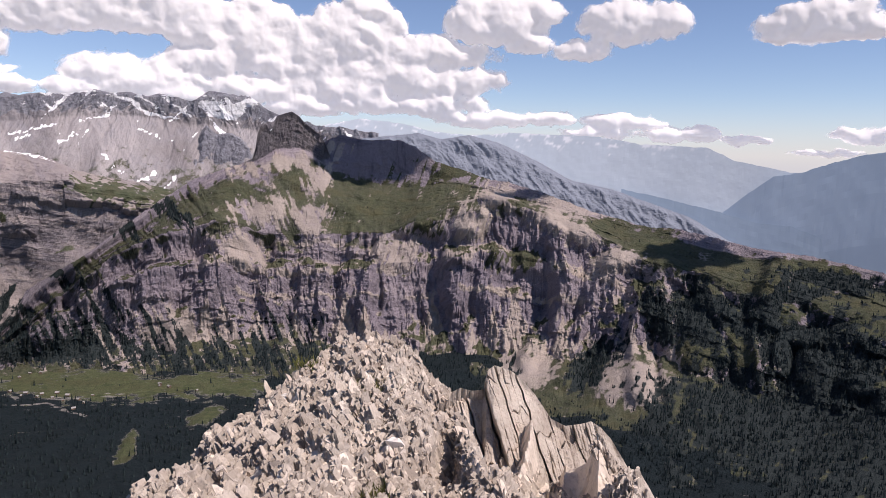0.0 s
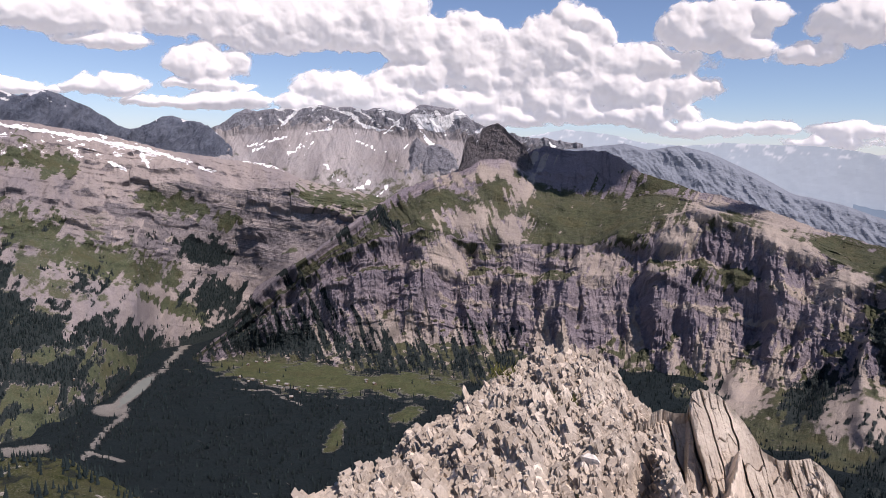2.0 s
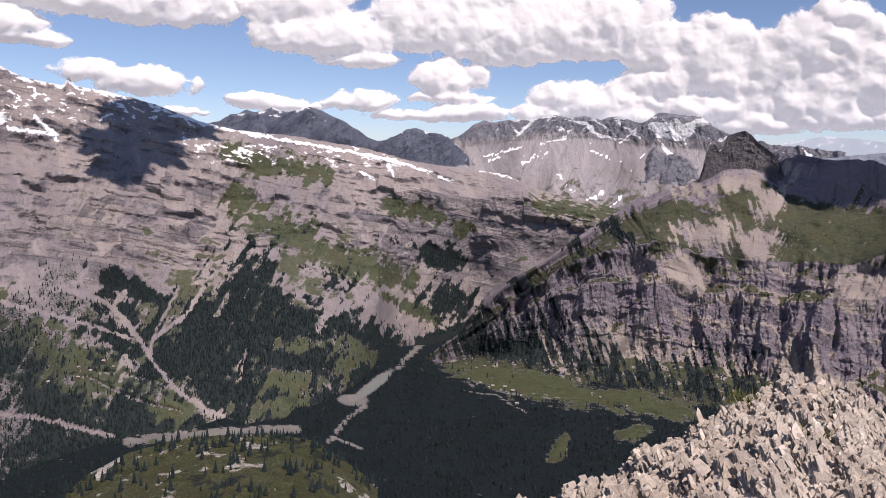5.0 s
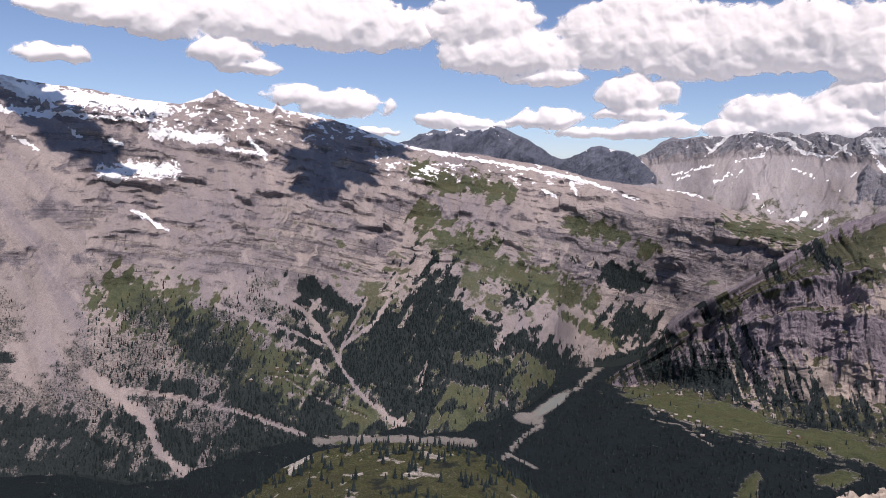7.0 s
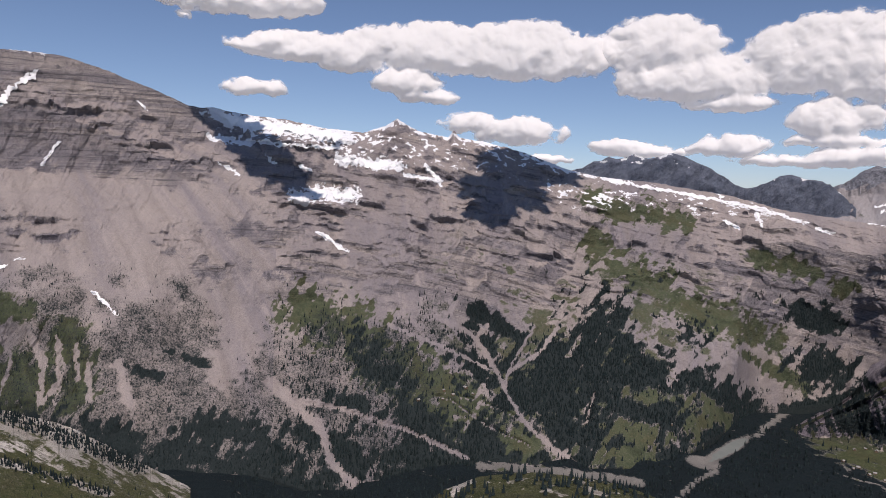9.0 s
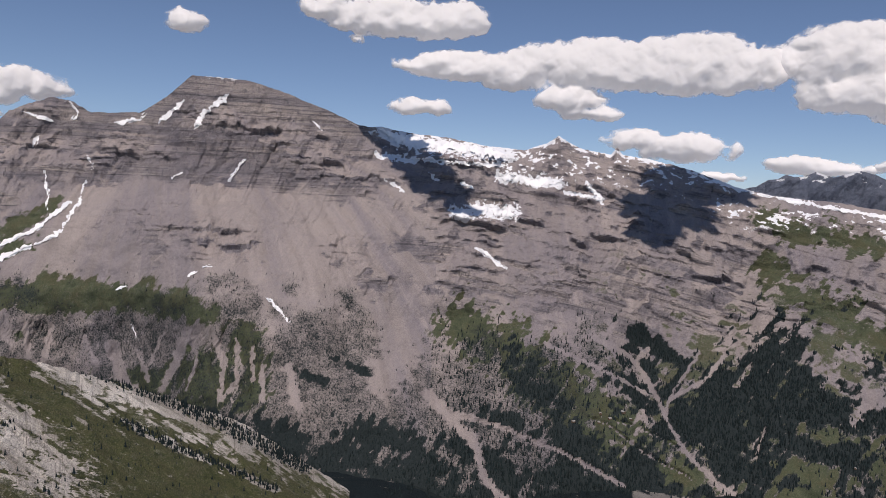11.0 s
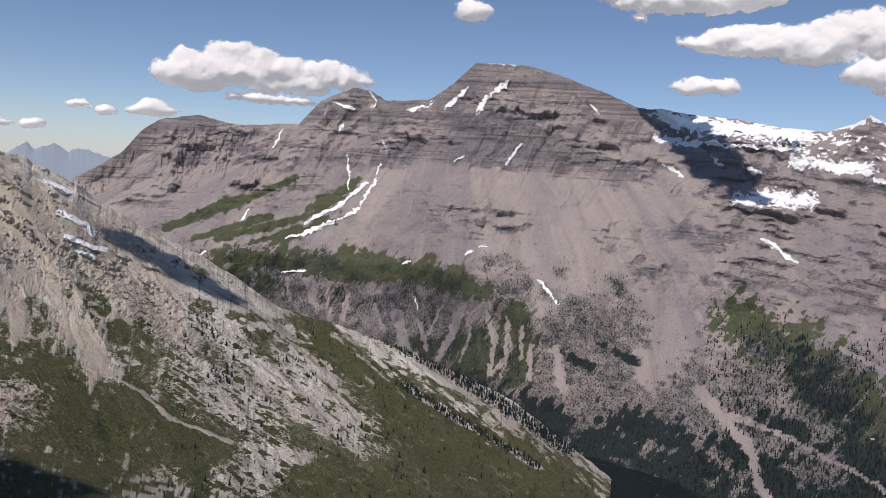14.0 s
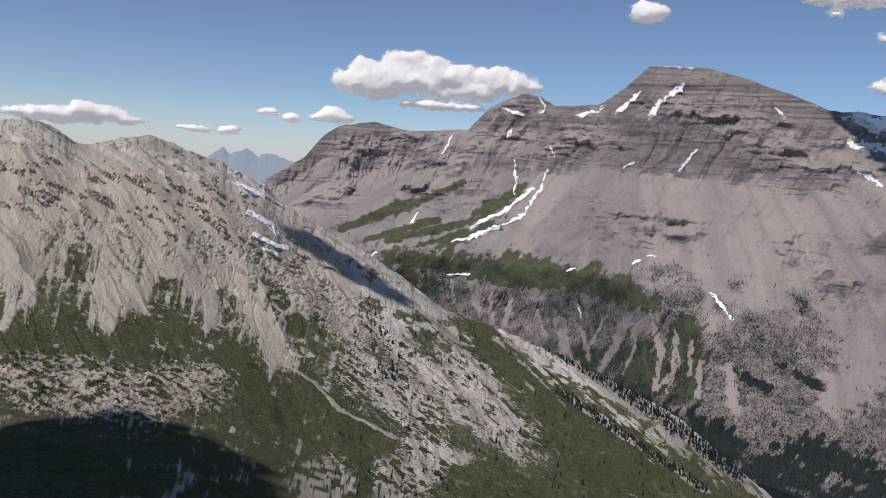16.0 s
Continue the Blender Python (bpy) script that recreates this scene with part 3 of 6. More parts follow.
CLIFF_WOOD = [
    (27.7, -8.2, 2.13, 0.70, -40),
    (30.6, -10.7, 2.33, 0.85, -40),
    (23.8, -5.4, 1.55, 0.54, -35),
    (20.8, -4.1, 1.55, 0.47, -30),
    (-11.7, -15.4, 1.12, 3.01, -36),
    (-19.3, -11.5, 2.58, 2.15, -15),
    (-16.3, -11.7, 1.07, 2.58, 25),
    (-23.1, -11.1, 2.36, 2.15, 6),
    (-27.6, -12.9, 4.73, 2.58, -2),
    (-29.4, -17.9, 9.03, 6.02, 11),
    (-22.1, -19.1, 6.45, 4.73, 9),
    (-17.5, -20.8, 3.44, 3.01, 8),
    (28.0, -13.9, 7.31, 2.06, -6),
    (19.2, -15.2, 6.02, 1.46, -4),
    (13.0, -15.7, 1.72, 2.58, -2),
    (9.6, -15.8, 1.29, 2.15, -1),
    (-3.1, -17.9, 2.15, 1.29, 32),
    (-27.9, -8.3, 3.87, 0.6, -4),
    (-25.2, -9.3, 2.58, 0.86, 6),
]
CLIFF_DENT = [
    (1.6, -11.0, 1.93, 2.58, -14),
    (19.5, -9.9, 0.6, 2.36, -2),
    (14.4, -10.1, 0.52, 2.36, -1),
    (8.3, -10.4, 0.52, 2.15, 0),
    (-4.8, -8.9, 0.77, 2.36, -8),
    (-12.0, -11.4, 0.69, 2.58, -21),
    (-15.9, -15.0, 0.86, 2.58, 15),
    (-7.8, -12.2, 0.69, 2.15, 3),
    (5.1, -10.8, 0.43, 1.72, 0),
    (11.3, -9.9, 0.43, 1.72, -1),
    (22.8, -9.6, 0.6, 1.93, 7),
    (26.8, -10.1, 0.6, 1.93, 6),
]
CLIFF_RIB = [
    (0.95, [(-13.1, -8.2), (-11.6, -12.0), (-9.6, -16.3)]),
    (0.95, [(-16.7, -8.4), (-14.9, -12.6), (-15.2, -17.1)]),
    (0.86, [(-2.0, -6.4), (-0.8, -10.8), (-2.6, -15.8)]),
    (0.77, [(4.5, -7.0), (6.2, -11.7), (5.3, -14.2)]),
    (0.77, [(12.1, -7.0), (13.0, -10.7), (12.2, -14.1)]),
    (0.77, [(17.4, -6.9), (17.0, -9.8), (20.3, -13.7)]),
    (0.77, [(-8.4, -6.3), (-9.4, -10.5), (-6.6, -15.7)]),
    (0.86, [(-24.3, -7.4), (-23.2, -11.9), (-24.2, -15.7)]),
]
MASSIF_TURF = [
    (1.12, [(48.3, -3.0), (45.9, -4.7), (42.4, -6.5), (38.9, -7.9), (35.9, -8.8)]),
    (0.6, [(37.0, -3.2), (33.6, -3.9), (31.2, -5.0)]),
    (0.77, [(48.6, 0.4), (46.0, -0.4), (41.7, -0.9)]),
    (1.72, [(70.0, -8.6), (65.5, -10.7), (60.3, -13.8), (56.1, -16.0)]),
    (1.46, [(65.5, -11.9), (61.5, -15.4), (56.9, -17.8), (52.6, -19.1)]),
    (0.6, [(37.1, -10.1), (33.3, -11.6)]),
    (0.69, [(25.4, -2.9), (21.7, -3.5), (18.4, -2.6)]),
]
MASSIF_WOOD = [
    (76.5, -20.4, 7.76, 1.47, -6),
    (64.5, -22.3, 5.04, 1.09, -10),
    (80.3, -18.1, 4.66, 0.78, -10),
    (59.5, -20.0, 3.49, 0.70, -8),
    (60.7, -17.0, 3.01, 1.29, -28),
    (68.7, -18.0, 2.58, 1.03, -16),
    (71.3, -19.2, 3.01, 1.03, -22),
    (53.7, -14.3, 1.93, 2.36, -10),
    (51.0, -11.0, 2.15, 1.55, 20),
    (56.1, -10.6, 1.72, 0.69, -30),
    (49.1, -17.2, 2.58, 1.72, -19),
    (45.7, -13.2, 5.59, 4.73, -18),
    (50.5, -13.9, 4.73, 3.44, -10),
    (33.1, -7.1, 2.49, 0.95, -19),
    (47.1, -9.2, 1.93, 1.93, 1),
    (63.7, -13.0, 3.01, 1.38, -43),
    (66.3, -15.5, 3.44, 0.77, -16),
    (55.2, -17.8, 2.24, 1.72, -21),
    (38.7, -13.6, 3.01, 1.72, -32),
    (32.1, -10.3, 1.72, 1.5, -16),
    (36.9, -15.6, 3.87, 1.72, 4),
    (56.9, -12.2, 3.01, 0.77, -36),
    (54.4, -9.7, 3.44, 0.6, -30),
    (73.5, -20.7, 7.31, 2.15, -14),
    (66.8, -19.7, 2.58, 1.72, -6),
    (61.1, -19.7, 5.16, 1.72, -19),
    (76.2, -17.1, 3.44, 1.29, -8),
]
MASSIF_CLEAR = [
    (43.5, -13.9, 2.06, 0.6, -6),
    (44.5, -16.4, 2.67, 1.03, -6),
    (40.6, -15.0, 1.29, 1.38, 33),
    (44.2, -18.2, 2.84, 1.12, -2),
    (52.4, -17.9, 1.72, 1.2, -45),
    (38.7, -14.4, 1.55, 0.52, -37),
]
MASSIF_SCREE = [
    (0.47, [(59.87, -8.83), (56.95, -10.12), (55.46, -12.03)]),
    (0.34, [(50.55, -9.27), (51.82, -11.19), (53.95, -12.67)]),
    (0.34, [(56.1, -11.39), (54.81, -13.08), (53.93, -14.75), (52.61, -16.42), (50.41, -18.07), (48.62, -19.28)]),
    (0.21, [(52.27, -9.29), (53.96, -12.25), (54.37, -13.92)]),
    (0.26, [(63.51, -9.58), (58.62, -11.35), (55.66, -12.65)]),
    (0.17, [(47.64, -13.9), (48.03, -15.99)]),
    (0.34, [(56.05, -19.51), (52.58, -19.47), (49.06, -19.53), (45.52, -19.55)]),
    (0.52, [(50.41, -18.07), (48.18, -19.36)]),
    (0.26, [(45.53, -19.23), (42.44, -19.32)]),
    (0.07, [(59.59, -14.83), (58.5, -15.02), (57.16, -15.9), (55.37, -16.91), (52.27, -17.99)]),
    (0.06, [(58.95, -14.61), (56.75, -14.97), (54.1, -15.71), (51.65, -17.03)]),
]
MASSIF_SNOW_A = [
    (0.6, [(76.7, 5.7), (74.9, 5.1), (72.6, 4.9), (70.1, 4.6), (67.0, 4.4)]),
    (0.17, [(74.61, 3.82), (71.21, 3.63), (67.24, 3.6)]),
    (0.47, [(70.75, -0.04), (69.68, -0.37)]),
    (0.52, [(69.67, 0.03), (68.02, 0.15), (66.15, 0.11)]),
    (0.43, [(67.62, 2.68), (65.74, 2.6), (63.04, 2.46)]),
    (0.26, [(61.07, 2.57), (59.86, 1.25)]),
    (0.21, [(62.65, 1.82), (59.86, 1.37)]),
    (0.3, [(50.73, 2.79), (47.74, 2.1), (46.03, 1.72)]),
]
MASSIF_SNOW_B = [
    (0.17, [(46.03, 1.72), (41.76, 1.09), (37.52, 0.33), (33.77, -0.67)]),
    (0.13, [(37.09, 0.0), (36.64, -1.04)]),
    (0.13, [(39.16, -0.68), (38.09, -1.29)]),
    (0.13, [(33.35, -0.95), (32.12, -1.33)]),
    (0.13, [(30.17, -0.46), (27.05, -0.98)]),
    (0.17, [(68.99, -2.72), (66.69, -4.16)]),
    (0.26, [(65.34, 5.07), (64.57, 5.19), (63.73, 5.47)]),
    (0.21, [(72.96, 2.87), (72.28, 2.33)]),
    (0.17, [(70.53, 2.21), (69.46, 1.75)]),
    (0.17, [(76.29, 2.15), (74.68, 1.29)]),
    (0.34, [(76.87, 3.93), (73.96, 3.56)]),
]
PEAK_GULLY = [
    (0.1, [(89.87, -9.64), (89.34, -11.73), (90.09, -13.83)]),
    (0.1, [(88.37, -9.59), (87.6, -12.09), (87.79, -15.01)]),
    (0.1, [(86.62, -10.15), (86.2, -12.45), (86.82, -14.57)]),
    (0.12, [(85.51, -10.74), (85.37, -13.26)]),
    (0.12, [(93.39, -10.99), (92.67, -13.05)]),
    (0.1, [(91.77, -9.7), (92.51, -11.81)]),
    (0.14, [(102.1, -8.24), (101.66, -9.84)]),
    (0.14, [(100.54, -8.63), (100.27, -11.05)]),
    (0.12, [(96.93, -9.81), (96.04, -11.85)]),
    (0.12, [(103.61, -8.25), (103.26, -9.84)]),
    (0.17, [(88.57, -9.36), (87.44, -11.69), (87.62, -14.57)]),
    (0.17, [(86.61, -10.76), (86.55, -13.19), (87.32, -14.32)]),
    (0.3, [(90.16, -9.77), (90.96, -12.15), (91.78, -13.59)]),
    (0.21, [(98.92, -9.0), (99.36, -11.38)]),
    (0.39, [(95.12, -10.54), (94.5, -12.58), (93.54, -13.72)]),
    (0.21, [(84.69, -12.1), (84.62, -14.49)]),
    (0.34, [(82.74, -12.19), (82.06, -14.84)]),
    (0.17, [(101.8, -8.17), (101.16, -10.69)]),
]
PEAK_CHUTE = [
    (0.39, [(72.28, -13.84), (70.49, -15.33), (68.2, -17.46), (67.54, -19.62), (65.6, -21.32), (61.96, -23.33)]),
    (0.17, [(70.49, -15.14), (66.72, -15.84), (61.94, -17.26), (56.91, -19.17)]),
    (1.29, [(73.9, -6.9), (74.3, -10.6), (75.4, -12.8)]),
]
PEAK_SNOW_A = [
    (0.39, [(87.96, 7.57), (89.44, 6.02), (90.05, 4.94)]),
    (0.3, [(90.85, 6.82), (92.43, 5.18)]),
    (0.21, [(89.49, 8.72), (87.39, 8.63)]),
    (0.26, [(97.01, 0.94), (97.47, -0.73), (98.77, -3.06), (101.44, -4.39), (103.69, -5.15)]),
    (0.26, [(98.06, -0.77), (100.15, -2.72), (102.41, -4.02)]),
    (0.13, [(99.62, 1.38), (99.25, -0.43), (99.38, -1.25)]),
    (0.13, [(98.51, 6.38), (97.61, 5.38), (98.06, 4.85)]),
    (0.21, [(95.27, 4.88), (93.79, 5.2), (93.4, 5.72)]),
    (0.17, [(86.58, 2.95), (87.64, 1.32)]),
    (0.17, [(84.63, -7.07), (82.79, -8.9)]),
]
PEAK_SNOW_B = [
    (0.17, [(90.26, -5.72), (89.64, -5.39)]),
    (0.17, [(89.24, -5.03), (88.6, -4.91)]),
    (0.13, [(104.27, 2.82), (105.14, 1.27)]),
    (0.13, [(107.05, -4.06), (106.47, -3.18)]),
    (0.13, [(95.01, -6.74), (94.2, -6.46)]),
    (0.13, [(93.88, -9.13), (93.55, -10.08)]),
    (0.34, [(79.67, 7.13), (77.5, 6.32), (75.97, 5.48)]),
    (0.17, [(100.98, 5.08), (99.04, 4.65)]),
    (0.13, [(96.99, 2.5), (96.55, 1.59)]),
    (0.13, [(81.73, 6.1), (81.06, 5.51)]),
    (0.13, [(110.03, -6.72), (109.36, -6.53)]),
    (0.13, [(91.63, 1.29), (90.82, 1.76)]),
    (0.17, [(99.97, 3.57), (100.33, 2.74)]),
    (0.13, [(103.99, -7.86), (102.12, -7.44)]),
]
PEAK_GRASS = [
    (99.8, -7.0, 9.03, 1.12, -2),
    (91.2, -7.7, 3.87, 1.12, -13),
    (88.0, -13.4, 3.65, 2.06, -18),
    (110.3, -8.2, 6.88, 1.29, -9),
    (92.7, -13.1, 2.58, 1.29, 1),
    (85.9, -10.8, 1.29, 2.58, 23),
    (102.6, -4.6, 2.58, 0.6, 27),
    (109.1, -3.5, 2.58, 0.43, 27),
    (101.1, -2.4, 2.15, 0.43, 33),
]
PEAK_TURF = [
    (0.35, [(98.66, -0.59), (101.86, -3.4), (108.69, -5.49)]),
    (0.3, [(103.26, -0.66), (107.36, -2.9), (112.36, -4.95)]),
    (0.3, [(105.02, -3.72), (110.39, -5.59)]),
    (0.22, [(100.31, -3.74), (106.23, -5.72)]),
    (0.25, [(109.41, -3.48), (112.36, -4.69)]),
]
PEAK_CLIFF = [
    (89.4, 6.0, 5.16, 2.58, -6),
    (83.4, 4.7, 7.74, 2.15, -22),
    (79.0, -3.5, 2.15, 1.38, -16),
    (76.7, -5.5, 1.72, 1.12, -26),
    (98.2, 2.5, 6.02, 1.07, 7),
    (89.8, -2.8, 4.73, 1.72, -9),
    (100.2, 4.8, 2.58, 1.72, 5),
]
PEAK_WOOD = [
    (76.5, -20.4, 7.76, 1.47, -6),
    (64.5, -22.3, 5.04, 1.09, -10),
    (80.3, -18.1, 4.66, 0.78, -10),
    (59.5, -20.0, 3.49, 0.70, -8),
    (82.0, -17.9, 4.73, 1.29, -21),
    (75.8, -19.4, 4.73, 1.29, -19),
    (86.9, -16.4, 2.58, 0.86, -23),
    (71.4, -20.8, 3.87, 1.29, -13),
    (81.0, -13.0, 1.72, 0.43, -21),
    (77.1, -12.4, 2.58, 0.3, -21),
]
SPUR_SCREE = [
    (1.46, [(125.8, -2.6), (121.8, -6.4), (119.6, -9.6)]),
    (1.12, [(119.6, -9.2), (117.4, -12.9), (115.6, -14.9)]),
    (0.95, [(128.3, -2.7), (128.4, -7.5), (128.8, -11.8)]),
    (0.3, [(131.39, -6.38), (133.35, -10.2), (134.96, -12.39)]),
    (2.58, [(134.5, -2.0), (133.1, -5.7), (134.4, -8.0)]),
    (1.93, [(126.9, -1.1), (123.8, -2.9), (119.8, -6.7)]),
    (0.13, [(116.03, -14.91), (113.38, -16.49), (111.53, -18.27), (107.0, -20.1)]),
    (1.12, [(123.3, -6.9), (122.0, -10.1), (121.1, -11.7)]),
    (0.86, [(125.6, -6.6), (125.9, -10.2)]),
]
SPUR_SLAB = [
    (129.7, -16.7, 6.88, 2.06, -11),
    (122.7, -16.6, 3.22, 1.72, -1),
    (107.3, -16.6, 6.02, 2.67, -31),
    (101.0, -18.0, 6.02, 1.93, -27),
    (111.5, -12.0, 5.59, 1.46, -35),
    (113.8, -10.0, 3.87, 1.55, -37),
    (107.5, -13.1, 5.16, 1.72, -34),
    (117.2, -7.9, 3.01, 1.2, -39),
    (102.1, -14.8, 3.87, 1.29, -31),
    (112.5, -23.5, 2.58, 1.93, 1),
    (105.1, -21.8, 2.58, 2.58, -26),
    (107.2, -23.1, 1.72, 2.58, -17),
    (119.2, -0.9, 5.16, 0.86, -34),
]
SPUR_BAND = [
    (0.47, [(96.71, -11.97), (93.58, -13.31), (90.05, -14.92), (85.72, -17.06), (81.15, -19.28)]),
    (0.26, [(94.18, -15.87), (89.71, -18.1), (83.29, -20.86)]),
]
SPUR_GRASS = [
    (2.15, [(95.8, -16.9), (89.6, -19.3), (82.8, -21.9), (77.2, -24.2)]),
    (1.29, [(102.0, -11.6), (98.7, -13.9), (95.0, -16.8), (90.3, -20.6)]),
    (1.98, [(135.0, -11.7), (129.8, -13.3), (120.2, -15.0), (115.0, -18.2), (106.9, -21.1)]),
]
SPUR_SNOW = [
    (0.21, [(119.97, -2.0), (118.33, -2.71)]),
    (0.21, [(119.07, -4.01), (117.4, -4.95), (116.96, -5.43)]),
    (0.17, [(118.59, -5.65), (116.91, -6.39), (116.08, -6.48)]),
    (0.09, [(112.06, -3.43), (111.43, -3.38)]),
    (0.13, [(117.93, -6.66), (116.88, -7.02)]),
]
MEADOW = [
    (29.2, -15.6, 3.01, 0.77, -4),
    (25.1, -16.5, 4.94, 1.03, -5),
    (19.1, -17.0, 4.73, 0.73, 2),
    (15.9, -17.4, 2.58, 0.77, 2),
    (23.3, -20.8, 0.5, 1.1, -30),
    (17.9, -19.4, 1.29, 0.43, 12),
]
GRAVEL = [
    (0.182, [(33.07, -12.07), (35.06, -14.4), (36.08, -15.5)]),
    (0.147, [(38.55, -18.19), (40.03, -19.2), (41.51, -20.88)]),
    (0.119, [(41.09, -20.46), (38.86, -21.33)]),
    (0.3, [(56.04, -19.67), (52.57, -19.59), (48.17, -19.68), (43.75, -19.74)]),
    (0.06, [(30.59, -16.85), (29.4, -16.14), (29.24, -15.32)]),
    (0.05, [(30.57, -17.13), (28.13, -17.38), (26.1, -18.48)]),
    (0.05, [(28.55, -17.03), (24.62, -17.32), (20.91, -17.15), (18.05, -17.59)]),
]
LAKE = [
    (38.1, -16.8, 1.98, 0.39, 36),
]
LAKE_BAR = [
    (39.6, -17.8, 1.12, 0.39, -5),
]
SHADED = [
    (5.8, -0.82, 3560, 250, 75),
    (3.7, 0.06, 3560, 110, 50),
    (7.5, 0.41, 3560, 90, 60),
    (-18.1, -7.27, 3000, 150, 130),
    (-7.4, -2.9, 3400, 170, 22),
    (53.5, 2.84, 3400, 190, 130),
    (54.8, 1.02, 3300, 170, 130),
    (55.8, -0.73, 3250, 100, 100),
    (51.5, 2.48, 3400, 120, 70),
    (76.0, 5.23, 3350, 90, 90),
    (74.9, 4.35, 3300, 90, 90),
    (73.9, 3.45, 3250, 90, 90),
    (72.8, 2.45, 3200, 90, 90),
    (71.6, 1.44, 3200, 85, 80),
    (70.4, 0.37, 3200, 70, 60),
    (114.5, -5.96, 1030, 20, 13),
    (112.6, -7.04, 1050, 22, 15),
    (110.5, -8.24, 1070, 22, 15),
    (108.3, -9.43, 1090, 20, 12),
    (132.8, -20.17, 560, 40, 60),
    (128.4, -19.99, 560, 42, 60),
    (123.9, -20.80, 560, 34, 50),
    (131.7, -22.42, 560, 50, 50),
    (125.8, -23.12, 560, 45, 50),
    (121.8, -22.78, 560, 24, 40),
    (125.2, -19.30, 560, 12, 16),
]
CLOUDS_EAST_A = [
    (25.2, 3.7, 2.6, 0.9),
    (22.2, 4.5, 3.9, 1.5),
    (19.8, 3.6, 3.4, 1.0),
    (14.0, 4.1, 3.9, 1.5),
    (10.8, 3.0, 3.4, 0.9),
    (0.8, 3.3, 3.9, 1.0),
    (23.8, 5.4, 0.7, 0.6),
    (14.0, 7.7, 3.4, 2.8),
    (12.4, 6.0, 2.6, 1.5),
    (7.1, 8.0, 3.9, 2.4),
    (9.6, 6.9, 2.6, 1.9),
    (5.9, 10.0, 1.8, 1.4),
    (4.2, 8.9, 1.3, 1.1),
    (0.9, 7.1, 2.6, 1.3),
    (2.9, 5.1, 4.3, 1.7),
    (7.9, 4.5, 3.9, 1.5),
    (6.3, 3.3, 3.4, 0.9),
    (-1.8, 5.1, 0.9, 0.9),
    (-3.7, 9.2, 3.7, 2.1),
    (-7.0, 9.9, 1.7, 1.0),
    (-6.0, 7.8, 1.7, 0.9),
]
CLOUDS_EAST_B = [
    (-13.1, 9.0, 3.4, 1.9),
    (-15.8, 9.1, 1.8, 1.4),
    (-9.9, 7.3, 2.4, 0.9),
    (-25.9, 8.7, 4.1, 1.6),
    (-28.6, 8.4, 1.7, 1.2),
    (-23.9, 8.1, 2.1, 0.8),
    (-8.1, 2.5, 1.3, 0.5),
    (-12.8, 2.3, 2.4, 0.6),
    (-16.6, 1.4, 2.4, 0.6),
    (-11.4, 1.4, 2.6, 0.6),
    (-21.5, 1.2, 1.2, 0.3),
    (-26.6, 0.3, 2.1, 0.3),
    (-29.3, 1.3, 1.7, 0.6),
    (-3.0, 2.3, 3.4, 0.7),
]
CLOUDS_MID_A = [
    (70.7, 10.5, 4.7, 1.2),
    (66.4, 10.3, 3.4, 1.6),
    (60.7, 10.7, 7.3, 2.1),
    (53.8, 10.7, 6.4, 2.4),
    (44.1, 11.0, 4.3, 2.5),
    (42.0, 9.0, 5.6, 2.1),
    (39.4, 7.4, 3.0, 0.7),
    (62.6, 8.5, 2.4, 1.3),
    (61.1, 7.6, 2.1, 0.7),
    (73.7, 7.5, 2.1, 0.7),
    (57.8, 5.7, 2.1, 0.9),
    (54.1, 5.1, 3.4, 1.1),
]
CLOUDS_MID_B = [
    (32.6, 10.0, 6.0, 3.0),
    (29.1, 9.3, 4.7, 3.0),
    (25.4, 9.4, 5.6, 2.6),
    (21.5, 9.5, 5.6, 2.8),
    (17.7, 8.1, 2.6, 2.1),
    (32.5, 6.2, 2.8, 1.6),
    (32.4, 4.8, 3.0, 0.5),
    (23.3, 4.9, 3.2, 1.4),
    (20.5, 4.5, 3.9, 1.1),
    (39.5, 4.3, 2.6, 0.7),
    (45.2, 4.0, 3.0, 0.5),
    (33.5, 3.5, 4.7, 0.5),
    (52.0, 3.3, 1.7, 0.3),
    (17.6, 5.8, 1.3, 0.7),
]
CLOUDS_WEST = [
    (90.9, 12.2, 1.3, 0.9),
    (80.6, 14.1, 2.4, 1.1),
    (76.0, 13.6, 5.2, 1.6),
    (71.3, 13.8, 2.1, 1.5),
    (78.8, 12.1, 0.6, 0.4),
]
CLOUDS_LOW = [
    (1.8, 6.9, 5.4, 1.4),
    (7.3, 5.5, 6.2, 1.2),
    (-2.2, 5.0, 2.3, 1.2),
    (22.8, 5.0, 2.7, 1.2),
    (16.9, 5.9, 3.5, 1.4),
    (38.9, 4.5, 2.3, 0.8),
    (31.2, 3.9, 2.7, 0.6),
    (46.5, 4.3, 2.3, 0.5),
    (6.3, 4.4, 3.5, 1.4),
    (1.7, 4.9, 3.5, 1.4),
    (9.6, 4.7, 2.3, 1.2),
    (-7.2, 2.4, 2.3, 0.5),
    (-13.4, 2.1, 2.7, 0.5),
    (-18.1, 1.4, 1.6, 0.7),
    (-21.5, 1.1, 1.6, 0.4),
    (-29.1, 1.6, 2.3, 0.5),
]
